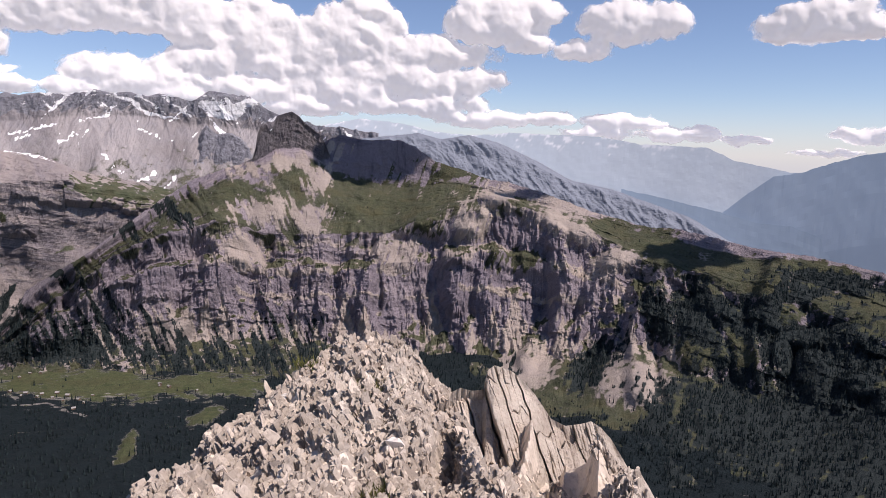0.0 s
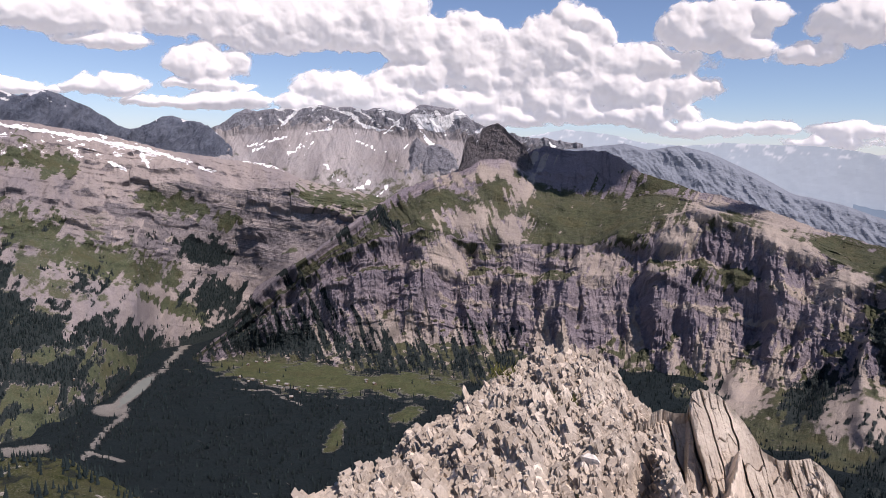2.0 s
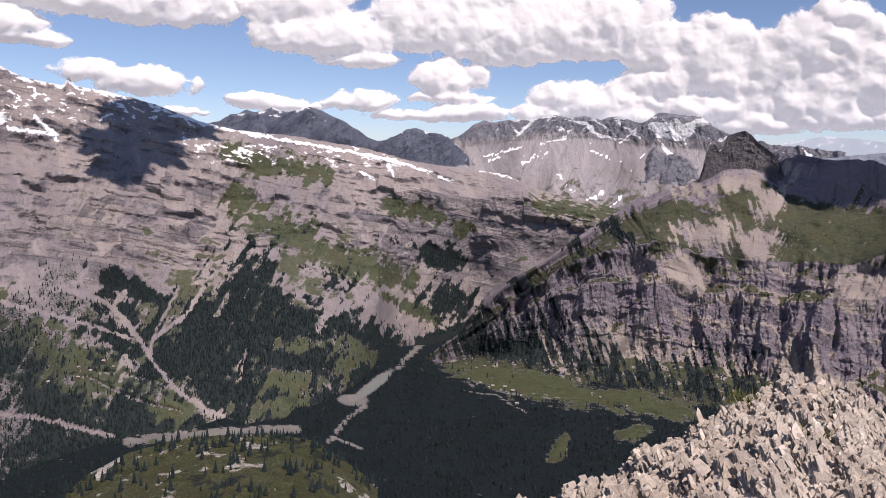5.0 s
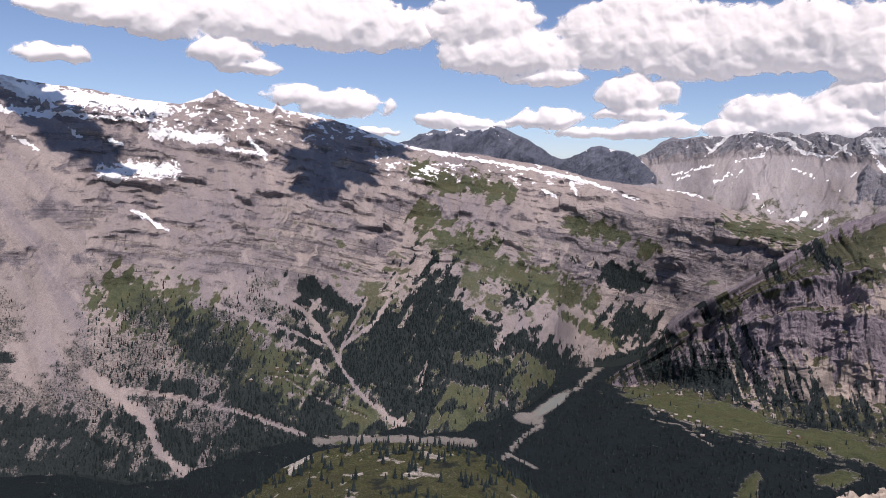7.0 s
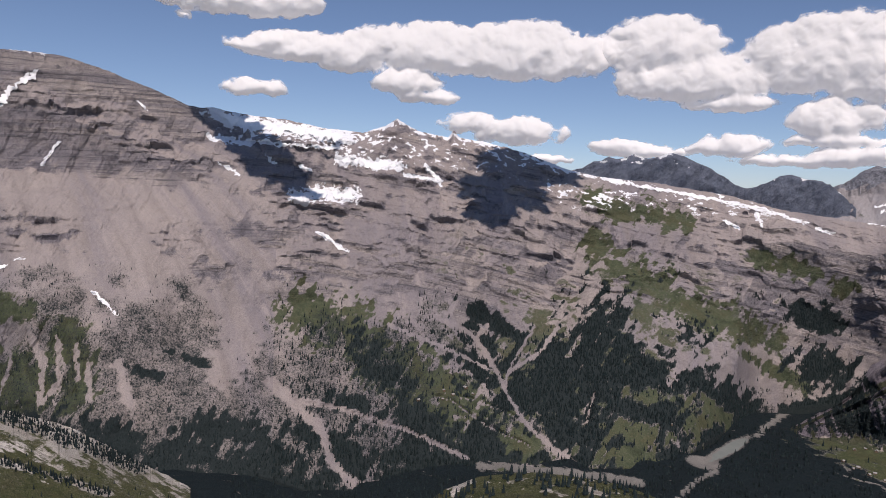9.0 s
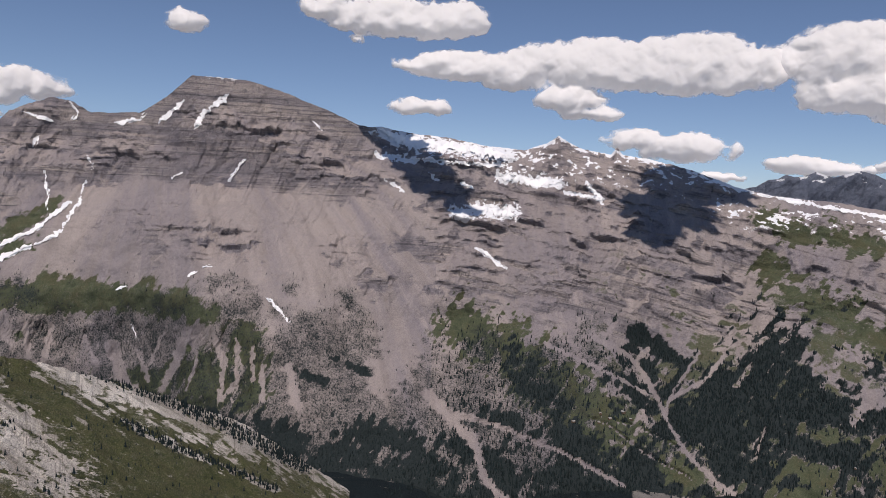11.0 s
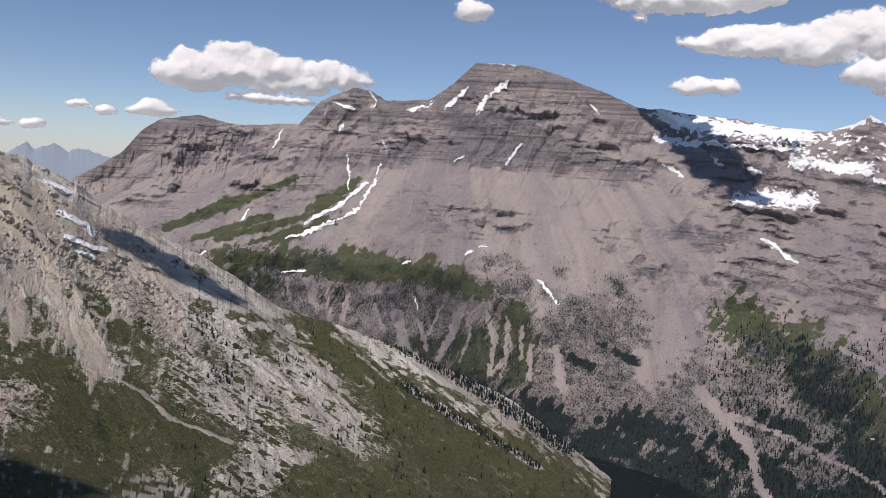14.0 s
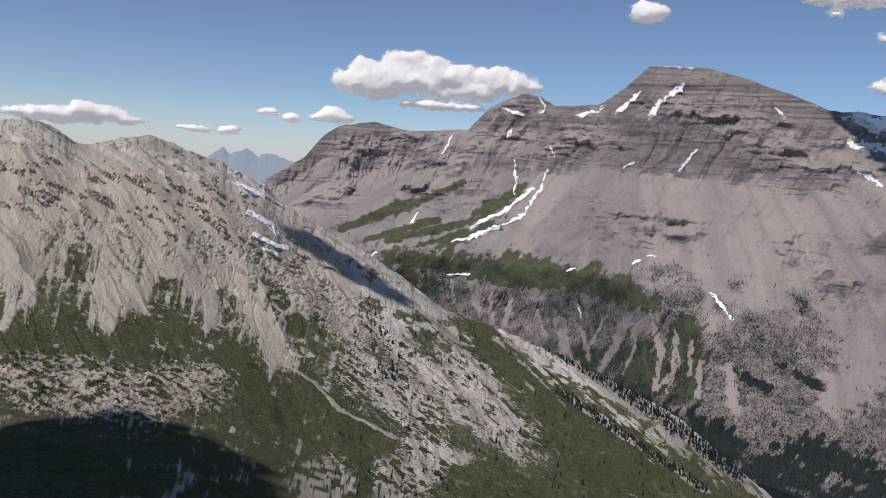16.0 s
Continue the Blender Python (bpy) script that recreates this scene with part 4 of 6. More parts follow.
CLOUDS_NORTH = [
    (110.6, 6.2, 2.8, 1.6),
    (107.7, 6.7, 3.4, 1.8),
    (104.7, 6.3, 3.9, 1.5),
    (101.3, 6.7, 3.0, 1.1),
    (113.3, 3.4, 1.5, 0.6),
    (132.2, 1.7, 2.6, 0.6),
    (129.7, 2.2, 2.0, 0.7),
    (127.6, 1.9, 1.3, 0.4),
    (118.0, 3.3, 0.7, 0.3),
    (116.2, 3.0, 0.7, 0.4),
    (123.1, 1.7, 1.1, 0.3),
    (120.7, 1.7, 0.7, 0.4),
    (105.4, 4.8, 3.0, 0.4),
]


def strokes(az, el, rows, warp=0.0):
    """Soft-edged bands (half width, line of angles); 1 inside."""
    best = np.zeros_like(az)
    for w, line in rows:
        for (a0, e0), (a1, e1) in zip(line, line[1:]):
            da, de = a1 - a0, e1 - e0
            f = np.clip(((az - a0) * da + (el - e0) * de) / (da * da + de * de + 1e-9), 0, 1)
            d = np.hypot(az - a0 - f * da, el - e0 - f * de) / w + warp
            best = np.maximum(best, 1 - smooth(d, 0.3, 1.5))
    return best


def rough3(p, size, octaves=4, gain=0.55, ridged=False, seed=0.0):
    return fbm(p[..., 0] / size + seed, p[..., 1] / size, p[..., 2] / size, octaves, gain, ridged)


def overhangs(q, az, thick, run, seed):
    """Beds that stand out as lips down a face: each comes forward slowly, then breaks back under its own edge."""
    s = q / thick + 0.3 * fbm(az * 0.3, q / (4 * thick), seed + 2, 4) + 0.22 * np.floor(2.2 * perlin(az * 0.55, q / (9 * thick), seed + 6))
    k, f = np.floor(s), s - np.floor(s)
    size = smooth(perlin(k * 5.77, az * 0.33 + k * 0.31, seed + 4) + 0.5 * perlin(az * 1.7, k * 3.3, seed + 5), -0.12, 0.4) * (0.5 + 1.1 * np.modf(np.abs(np.sin(k * 12.99 + seed) * 4375.5))[0])
    return run * size * (f - smooth(f, 0.84, 1.0))


def massif_beds(az, el):
    """Metres down through the beds of the limestone wall, which dip to the right and lie level on the peak."""
    return 56 * (np.interp(az, [15, 50, 62, 70, 78, 100, 121], [-8.6, -2.4, 0.0, 0.9, 1.1, 0.7, -0.2]) - el)


def shifted(az, el, amount, freq, seed=0.0):
    """Angles nudged by noise, to give outlines a natural course."""
    return az + amount * fbm(az * freq, el * freq, seed, 4, 0.6), el + 0.6 * amount * fbm(az * freq, el * freq, seed + 7, 4, 0.6)


def pleats(az, el, wide, lean=0.0, seed=0.0):
    """Gullies and ribs running down the face, each with its own course."""
    w = az + lean * el + 0.55 * fbm(az * 0.7, el * 0.5, seed, 3)
    return fbm(w / wide, el * 0.09 / wide, seed + 0.3, 5, 0.58, ridged=True)


# ---- the banded cliff mountain with a rock tower ----
def cliff_relief(p, v, az, el):
    patch = rough3(p, 230, 3)
    face = smooth(v, 0.36, 0.43) * (1 - smooth(v, 0.74, 0.92))
    soft = np.maximum(spots(az, el, CLIFF_GRASS), spots(az, el, CLIFF_SCREE))
    rock = np.maximum(face, 0.35) * (1 - 0.8 * soft)
    rib = -pleats(az, el, 3.4, 0.25) * 20 - pleats(az, el, 1.2, -0.15, 4.0) * 15 - pleats(az, el, 0.5, 0.1, 7.0) * 8 * face
    out = rough3(p, 420, 3, seed=3.0) * 55 + rib * rock * (0.65 + 0.7 * np.clip(patch + 0.3, 0, 1))
    q = v * 525 - p[..., 2] * 0.25
    out += (overhangs(q, az, 60, 19, 3.1) + overhangs(q, az, 23, 8, 8.2)) * (0.2 + 0.8 * np.maximum(rock, 0.6 * face)) * (1 - 0.8 * smooth(az, 25, 29))
    for edge, deep, size, seed in ((0.40, 0.1, 30, 5.1), (0.52, 0.26, 55, 1.1)):
        tier = v + 0.03 * fbm(az * 0.22, 0.3, seed, 4) - edge
        out += size * (smooth(tier, -0.04, 0.02) - np.clip((tier - 0.02) / deep, 0, 1)) * smooth(fbm(az * 0.16, 0.7, seed + 1.3, 3), -0.5, 0.1) * smooth(az, -24, -14)
    out += -(pleats(az, el, 1.3, -0.7, 2.0) * 16 + pleats(az, el, 0.5, -0.7, 3.0) * 6) * smooth(az, 16, 19) * smooth(v, 0.04, 0.1) * (1 - smooth(v, 0.42, 0.52))
    out += strokes(az, el, CLIFF_RIB) * 38 - spots(az, el, CLIFF_DENT, 0.5 * patch) * 26
    return (out + rough3(p, 38, 4, 0.6) * (3 + 6 * rock) + rough3(p, 13, 2, 0.6) * (1.2 + 3 * rock)) * (0.12 + 0.88 * smooth(33.5 - az, 0, 5))


def cliff_cover(p, v, az, el, flat):
    n, n2 = rough3(p, 140, 5, 0.6), rough3(p, 35, 3, 0.6)
    chute = fbm(az * 2.4 - 0.9 * np.sign(az - 9) * el, el * 0.3, 2.2, 4, 0.6)
    warp = 0.8 * n + 0.7 * n2 + (0.5 + 1.4 * smooth(az, -12, 2)) * chute
    upper = smooth(v, 0.1, 0.16) * (1 - smooth(v, 0.40, 0.5))
    grass = np.maximum(spots(az, el, CLIFF_GRASS, warp), 0.75 * upper * smooth(n + flat * 0.9, 0.35, 0.6))
    grass = np.maximum(grass, 0.8 * smooth(flat + 0.5 * n2 + 0.4 * n, 0.74, 0.92) * smooth(v, 0.1, 0.2))
    scree = np.maximum(spots(az, el, CLIFF_SCREE, warp), 0.75 * smooth(flat + 0.15 * n2 + 0.3 * n, 0.6, 0.8) * smooth(v, 0.05, 0.2))
    # fans of beige rubble below the gullies
    u = az / 1.7 + 0.9 * perlin(az * 0.33, 0.2, 3.1)
    cell, off = np.floor(u), np.abs(u - np.floor(u) - 0.5) * 2
    apex = 0.63 + 0.17 * np.modf(np.abs(np.sin(cell * 12.99) * 43758.5))[0]
    cone = 1 - smooth(off + 0.3 * n2, (v - apex) / 0.125 - 0.15, (v - apex) / 0.125 + 0.1)
    scree = np.maximum(scree, 0.95 * cone * smooth(v, apex, apex + 0.02) * (1 - smooth(v + 0.05 * n, 0.88, 0.93)) * smooth(az, -22, -16))
    for edge, wide, seed in ((0.415, 0.013, 5.1), (0.545, 0.017, 1.1), (0.64, 0.01, 3.1)):
        tier = v + 0.03 * fbm(az * 0.22, 0.3, seed, 4) - edge + 0.02 * n2
        scree = np.maximum(scree, 0.95 * np.exp(-(tier / wide) ** 2) * smooth(fbm(az * 0.3, 0.7, seed + 1.3, 4), -0.3, 0.1) * smooth(az, -26, -16))
    scree *= 1 - spots(az, el, [(11.6, 1.3, 1.5, 1.9, 0), (13.4, 0.2, 0.8, 1.4, 0)])
    scree *= 1 - 0.8 * smooth(az, 16.5, 20) * (1 - smooth(v, 0.6, 0.75))
    grass *= 1 - 0.85 * spots(az, el, CLIFF_SCREE, warp)
    wood = spots(az, el, CLIFF_WOOD, 1.1 * warp)
    wood = np.maximum(wood, smooth(v + 0.16 * n + 0.1 * n2 - 0.2 * scree, 0.86, 0.93))
    wood = np.maximum(wood, 0.5 * smooth(n2 + 0.6 * n - 0.02 * (v - 0.45), 0.22, 0.36) * smooth(az, 19, 24) * smooth(v, 0.3, 0.45))
    wood *= 1 - spots(az, el, MEADOW, warp)
    grass = np.maximum(grass, spots(az, el, MEADOW, warp))
    return cover_of(grass, 0 * n, wood, scree)


cliff_lines = [CLIFF_TOP_A + CLIFF_TOP_B, CLIFF_UPPER, CLIFF_EDGE, CLIFF_BASE, CLIFF_FOOT]
cliff, cliff_p, cliff_c = loft("mountain", cliff_lines, -41, 34.2, 860, [46, 56, 120, 46], CLIFFSTONE, cliff_relief, cliff_cover, bed=(0.0, 0.75, 0.25), grounded=True, rounding=1.0, jag=0.14)
tagged(cliff, "banded grey-brown rock mountain with a tower and green terraces above its cliffs", "mountain")


def resting(line, p, lift=0):
    """The line with the distances of the slope p it stands on."""
    a, e, r = angles(p)
    return [(x, y, float(r.ravel()[np.argmin((a - x) ** 2 + (e - y) ** 2)]) + lift) for x, y, _ in line]


def tower_relief(p, v, az, el):
    return -pleats(az, el, 1.1, 0.12, 5.0) * 11 - pleats(az, el, 0.4, 0.1, 6.0) * 3 + overhangs(-el * 60, az * 3, 26, 6, 2.2) + rough3(p, 30, 4, 0.6) * 7


def bare_cover(p, v, az, el, flat):
    return cover_of(0 * v, 0 * v, 0 * v, 0 * v)


tower_foot = resting(TOWER_FOOT, cliff_p, -4)
tower, _, _ = loft("rock_tower", [[(a, e, along(tower_foot, a)[1] + 45) for a, e, _ in TOWER_TOP], tower_foot], 8.62, 14.25, 170, [110], CRAGSTONE, tower_relief, bare_cover, back=((60, -40), (130, -260)), skirt=6, jag=0.06, crest=0.3, rounding=0.15)
tower.parent = cliff
tagged(tower, "dark blue-grey rock tower split by a notch")


# ---- the grey limestone wall and the highest peak, one massif ----
def massif_relief(p, v, az, el):
    patch = rough3(p, 260, 3)
    wall = (1 - smooth(az, 70, 76)) * (1 - smooth(v, 0.55, 0.72))
    crag = np.maximum(wall, spots(az, el, PEAK_CLIFF, 0.4 * patch))
    crag = np.maximum(crag, smooth(az, 100, 106) * (1 - smooth(v, 0.4, 0.6)))
    crag = np.maximum(crag, 0.75 * smooth(az, 70, 76) * (1 - smooth(v + 0.12 * patch, 0.16, 0.34)))
    out_there = smooth(az, 104, 108) * (1 - smooth(v, 0.25, 0.45))
    crag = np.maximum(crag, 0.15)
    soft = np.maximum(strokes(az, el, MASSIF_TURF), spots(az, el, MASSIF_WOOD))
    crag = crag * (1 - 0.7 * soft)
    out = rough3(p, 520, 4, seed=1.0) * 70
    out += (pleats(az, el, 3.0, 0.5, 1.0) * 14 + pleats(az, el, 0.9, 0.3, 2.0) * 5) * (0.3 + 0.8 * crag) * smooth(patch, -0.5, 0.4)
    out -= pleats(az, el, 5.5, 0.5, 11.0) * 26 * smooth(az, 72, 78) * (1 - smooth(v, 0.3, 0.55))
    q = massif_beds(az, el)
    out += (overhangs(q, az, 62, 27, 5.1) + overhangs(q, az, 23, 11, 9.2)) * crag * smooth(patch, -0.6, 0.1)
    out += -pleats(az, el, 1.6, 0.2, 9.0) * 22 * out_there - (pleats(az, el, 0.9, 0.3, 4.0) * 9 + pleats(az, el, 0.4, -0.2, 6.0) * 4) * spots(az, el, [(95.7, -9.8, 6.45, 1.5, -5), (87.5, -11.8, 4.5, 2.2, -20)])
    out -= strokes(az, el, PEAK_CHUTE + MASSIF_SCREE) * 8
    return out + rough3(p, 40, 4, 0.6) * (2.5 + 5 * crag) + rough3(p, 13, 2, 0.6) * (1.2 + 2 * crag)


def massif_cover(p, v, az, el, flat):
    n, n2 = rough3(p, 150, 5, 0.6), rough3(p, 32, 3, 0.6)
    chute = fbm(az * 1.5 + 0.9 * el, el * 0.3, 2.2, 4, 0.6)
    warp = 0.9 * n + 0.8 * n2 + 1.0 * chute
    grass = np.maximum(strokes(az, el, MASSIF_TURF, warp + 0.35 * chute + 0.6 * n2), spots(az, el, PEAK_GRASS, 0.7 * warp))
    grass = np.maximum(grass, strokes(*shifted(az, el, 0.3, 1.5), PEAK_TURF, 0.6 * n + 0.5 * n2))
    grass = np.maximum(grass, 0.7 * smooth(flat + 0.6 * n + 0.3 * n2, 0.7, 0.95) * smooth(v, 0.35, 0.55) * smooth(66 - az, 0, 10))
    scree = smooth(v + 0.2 * n + 0.38 * smooth(az, 70, 80) - 0.3 * smooth(az, 98, 106), 0.62, 0.8) * (1 - 0.8 * spots(az, el, PEAK_CLIFF, warp))
    scree = np.maximum(scree, 0.85 * smooth(flat + 0.25 * n2, 0.5, 0.7))
    track = np.maximum(strokes(*shifted(az, el, 0.25, 2.0), [(0.45 * w, q) for w, q in MASSIF_SCREE], 0.9 * n2), strokes(*shifted(az, el, 0.3, 2.0), PEAK_CHUTE + PEAK_GULLY, 0.9 * n2))
    wood = np.maximum(spots(az, el, MASSIF_WOOD, 1.1 * warp), spots(az, el, PEAK_WOOD, warp))
    wood = np.maximum(wood, smooth(v + 0.2 * n, 0.9, 0.97) * smooth(64 - az, 0, 8))
    clear = spots(az, el, MASSIF_CLEAR, warp)
    wood *= (1 - clear) * (1 - track)
    # dwarf scrub on the lower screes, clump by clump
    wood = np.maximum(wood, (0.49 + 0.18 * n + 0.16 * n2) * smooth(v + 0.15 * n, 0.6, 0.8) * smooth(az, 52, 62) * (1 - track))
    grass = np.maximum(grass, clear) * (1 - track)
    rim = (1 - smooth(v, 0.0, 0.035)) * smooth(n2 + n, -0.2, 0.1) * smooth(az, 44, 50) * (1 - smooth(az, 62, 66))
    n3 = rough3(p, 16, 3, 0.6)
    sa, se = shifted(az, el, 0.3, 2.2)
    snow = np.maximum(strokes(sa, se, [((1.0 if w > 0.4 else 0.6) * w, q) for w, q in MASSIF_SNOW_A + MASSIF_SNOW_B], 1.5 * n2 + n3), strokes(sa, se, [(0.3 * w, q) for w, q in PEAK_SNOW_A + PEAK_SNOW_B], 1.2 * n2 + n3))
    ledge = smooth(n2 + 0.5 * n + 0.5 * flat, 0.62, 0.72) * (1 - smooth(v, 0.1, 0.24)) * smooth(az, 32, 40) * (1 - smooth(az, 66, 72))
    return cover_of(grass, np.maximum(np.maximum(snow, rim), 0.9 * ledge), wood, np.maximum(scree, track))


massif_lines = [MASSIF_TOP_A + MASSIF_TOP_B, MASSIF_UPPER, MASSIF_BENCH, MASSIF_FOOT]
massif, massif_p, massif_c = loft("mountain", massif_lines, 17, 72, 640, [90, 115, 80], LIMESTONE, massif_relief, massif_cover, grounded=True, lean=3.0, beds=massif_beds, rounding=1.0, jag=0.09)
tagged(massif, "long grey limestone wall with snow on its ledges and woods at its foot", "mountain")
peak, peak_p, peak_c = loft("mountain", massif_lines, 72, 121, 580, [90, 115, 80], LIMESTONE, massif_relief, massif_cover, grounded=True, fan=91.0, beds=massif_beds, rounding=0.9, jag=0.1)
tagged(peak, "highest grey summit with snow gullies above wide scree slopes", "mountain")


SNOW = plain_material("old_snow", (0.83, 0.84, 0.86), (0.92, 0.92, 0.92), 0.05, 0.7, 0.4, 1.5)


def snowfields(owner, p, lines, loose):
    """Lasting snow as ragged ribbons of their own, draped over the slope they lie on."""
    az, el, r = angles(p)
    col = np.linspace(az[0, 0], az[0, -1], az.shape[1])
    up = np.maximum.accumulate(el[::-1], 0) + np.arange(len(el))[:, None] * 1e-6
    for k, (wide, line) in enumerate(lines):
        q = np.array(line, float)
        span = np.concatenate([[0], np.cumsum(np.hypot(*np.diff(q, axis=0).T))])
        f = np.linspace(0, span[-1], max(10, int(span[-1] / 0.06)))
        a, e = np.interp(f, span, q[:, 0]), np.interp(f, span, q[:, 1])
        side = np.stack([-np.gradient(e), np.gradient(a)], 1)
        side /= np.linalg.norm(side, axis=1, keepdims=True) + 1e-9
        bend = loose * fbm(f * 0.9, k * 3.1, 0.2, 3)
        half = [wide * 0.5 * np.clip(0.7 + 2.4 * fbm(f * 1.3, k * 3.1 + 7 * s, 0.7, 5, 0.7), 0.0, 2.6) * smooth(np.minimum(f, span[-1] - f) / span[-1], -0.02, 0.16) for s in (0, 1)]
        across = np.linspace(0, 1, 7)[:, None]
        off = bend - half[0] + across * (half[0] + half[1])
        ra, re = a + off * side[:, 0], e + off * side[:, 1]
        if ra.max() < col.min() or ra.min() > col.max():
            continue
        c = np.interp(ra, col, np.arange(len(col))).round().astype(int)
        re = np.minimum(re, el.max(0)[c] - 0.12)
        far = np.array([[np.interp(y, up[:, i], r[::-1, i]) for y, i in zip(yr, ir)] for yr, ir in zip(re, c)])
        far[1:-1] = np.minimum(far[1:-1], 0.5 * (far[:-2] + far[2:]))
        g = grid_faces(*ra.shape)
        if (ra[0, 1] - ra[0, 0]) * (re[-1, 0] - re[0, 0]) - (re[0, 1] - re[0, 0]) * (ra[-1, 0] - ra[0, 0]) > 0:
            g = g[:, ::-1]
        ob = new("snowfield", mesh_of("snowfield", place(ra, re, far - 5).reshape(-1, 3), g, SNOW, True))
        ob.parent = owner


snowfields(massif, massif_p, MASSIF_SNOW_A + MASSIF_SNOW_B, 0.3)
snowfields(peak, peak_p, MASSIF_SNOW_A[:3] + PEAK_SNOW_A + PEAK_SNOW_B, 0.3)


# ---- far ranges ----
def far_relief(p, v, az, el):
    return (fbm(az / 2.6 + 0.4 * el, el / 4, 3.3, 4, 0.5, ridged=True) * 45 + fbm(az / 0.9, el / 1.5, 6.3, 4, 0.55) * 28) * (1 - 0.75 * smooth(v, 0.35, 0.6))


def snow_relief(p, v, az, el):
    return (pleats(az, el, 2.4, 0.5, 3.3) * 26 + pleats(az, el, 0.8, -0.4, 6.3) * 9 + fbm(az / 0.5, el * 2, 6.3, 4, 0.55) * 9) * (1 - 0.6 * smooth(v, 0.35, 0.7))


def snow_cover(p, v, az, el, flat):
    n = fbm(az * 0.9 + el, el * 2.2, 0.7, 5, 0.65)
    west, east = fbm(az * 1.6 + 1.6 * el, el * 0.35, 2.7, 4, 0.6), fbm(az * 1.6 - 1.4 * el, el * 0.35, 5.7, 4, 0.6)
    side = smooth(fbm(az * 0.3, el * 0.3, 4.4, 2), -0.1, 0.1)
    streak = side * west + (1 - side) * east
    snow = strokes(*shifted(az, el, 0.4, 2.2), RANGE_SNOW, 1.6 * n)
    snow = np.maximum(snow, 0.95 * smooth(streak + 0.35 * n - 0.9 * np.abs(v - 0.33) - 0.25 * smooth(az, 27, 33), 0.22, 0.29))
    snow = np.maximum(snow, (1 - smooth(v, 0, 0.02)) * smooth(n, 0.0, 0.15) * (1 - smooth(az, 26, 30)))
    grass = 0.62 * smooth(v + 0.25 * n + 0.3 * streak, 0.72, 0.95)
    return cover_of(grass, snow, 0 * n, smooth(v + 0.25 * streak, 0.34, 0.46))


def dusted_cover(p, v, az, el, flat):
    n = fbm(az * 1.1, el * 2.5, 1.7, 5, 0.65)
    return cover_of(0 * v, 0.8 * smooth(n - 2.4 * v, 0.02, 0.25) * smooth(az, -24, -12), 0 * v, 0 * v)


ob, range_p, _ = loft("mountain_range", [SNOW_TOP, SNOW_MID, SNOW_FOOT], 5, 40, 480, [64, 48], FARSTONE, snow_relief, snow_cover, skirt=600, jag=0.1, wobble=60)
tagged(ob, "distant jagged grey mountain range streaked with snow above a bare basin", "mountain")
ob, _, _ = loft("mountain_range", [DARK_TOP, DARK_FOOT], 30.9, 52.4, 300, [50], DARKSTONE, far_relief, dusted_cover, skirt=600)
tagged(ob, "dark pointed peaks tinted haze-blue behind a snowy plateau", "mountain")


def drop(line, degrees, nearer):
    return [(a, e - degrees, r - nearer) for a, e, r in line]


crag_foot = resting([(19, -1.3, 0), (18.0, -1.2, 0), (16.5, -1.3, 0), (15, -1.6, 0), (13, -2.2, 0)], range_p, 25)
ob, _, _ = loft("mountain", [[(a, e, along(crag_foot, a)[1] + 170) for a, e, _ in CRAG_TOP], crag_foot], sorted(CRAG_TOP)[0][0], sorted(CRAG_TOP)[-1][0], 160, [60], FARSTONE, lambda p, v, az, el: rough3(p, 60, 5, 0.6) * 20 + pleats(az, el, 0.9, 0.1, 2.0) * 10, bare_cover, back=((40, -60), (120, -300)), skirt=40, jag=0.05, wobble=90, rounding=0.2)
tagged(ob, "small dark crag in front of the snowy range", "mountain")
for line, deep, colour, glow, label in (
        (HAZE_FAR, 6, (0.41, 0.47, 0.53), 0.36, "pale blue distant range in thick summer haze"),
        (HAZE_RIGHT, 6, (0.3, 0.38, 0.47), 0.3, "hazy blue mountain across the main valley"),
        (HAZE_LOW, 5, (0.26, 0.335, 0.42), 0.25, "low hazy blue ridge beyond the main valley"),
        (NORTH_FAR, 3, (0.29, 0.345, 0.42), 0.25, "far hills tinted haze-blue in a gap between mountains")):
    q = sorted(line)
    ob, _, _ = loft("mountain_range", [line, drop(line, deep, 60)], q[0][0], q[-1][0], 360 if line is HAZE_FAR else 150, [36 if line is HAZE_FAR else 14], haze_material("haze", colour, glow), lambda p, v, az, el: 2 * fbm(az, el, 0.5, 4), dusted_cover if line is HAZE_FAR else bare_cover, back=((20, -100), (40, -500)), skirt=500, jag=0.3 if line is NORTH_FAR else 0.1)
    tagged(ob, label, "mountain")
# ridge rock with distance haze put into its colour and a faint glow
HAZED_RIDGE = haze_material("hazed_ridge", (0.19, 0.215, 0.26), 0.1)
ob, _, _ = loft("mountain_range", [BLUE_RIDGE, drop(BLUE_RIDGE, 5, 260)], -25, 7.8, 360, [60], HAZED_RIDGE, lambda p, v, az, el: 16 * pleats(az, el, 2.4, -0.9, 7.0) + 5 * pleats(az, el, 0.8, -0.9, 8.0) + 26 * fbm(az / 1.2, el, 8.0, 5), bare_cover, skirt=500)
tagged(ob, "long ridge tinted haze-blue falling away behind the cliffs", "mountain")


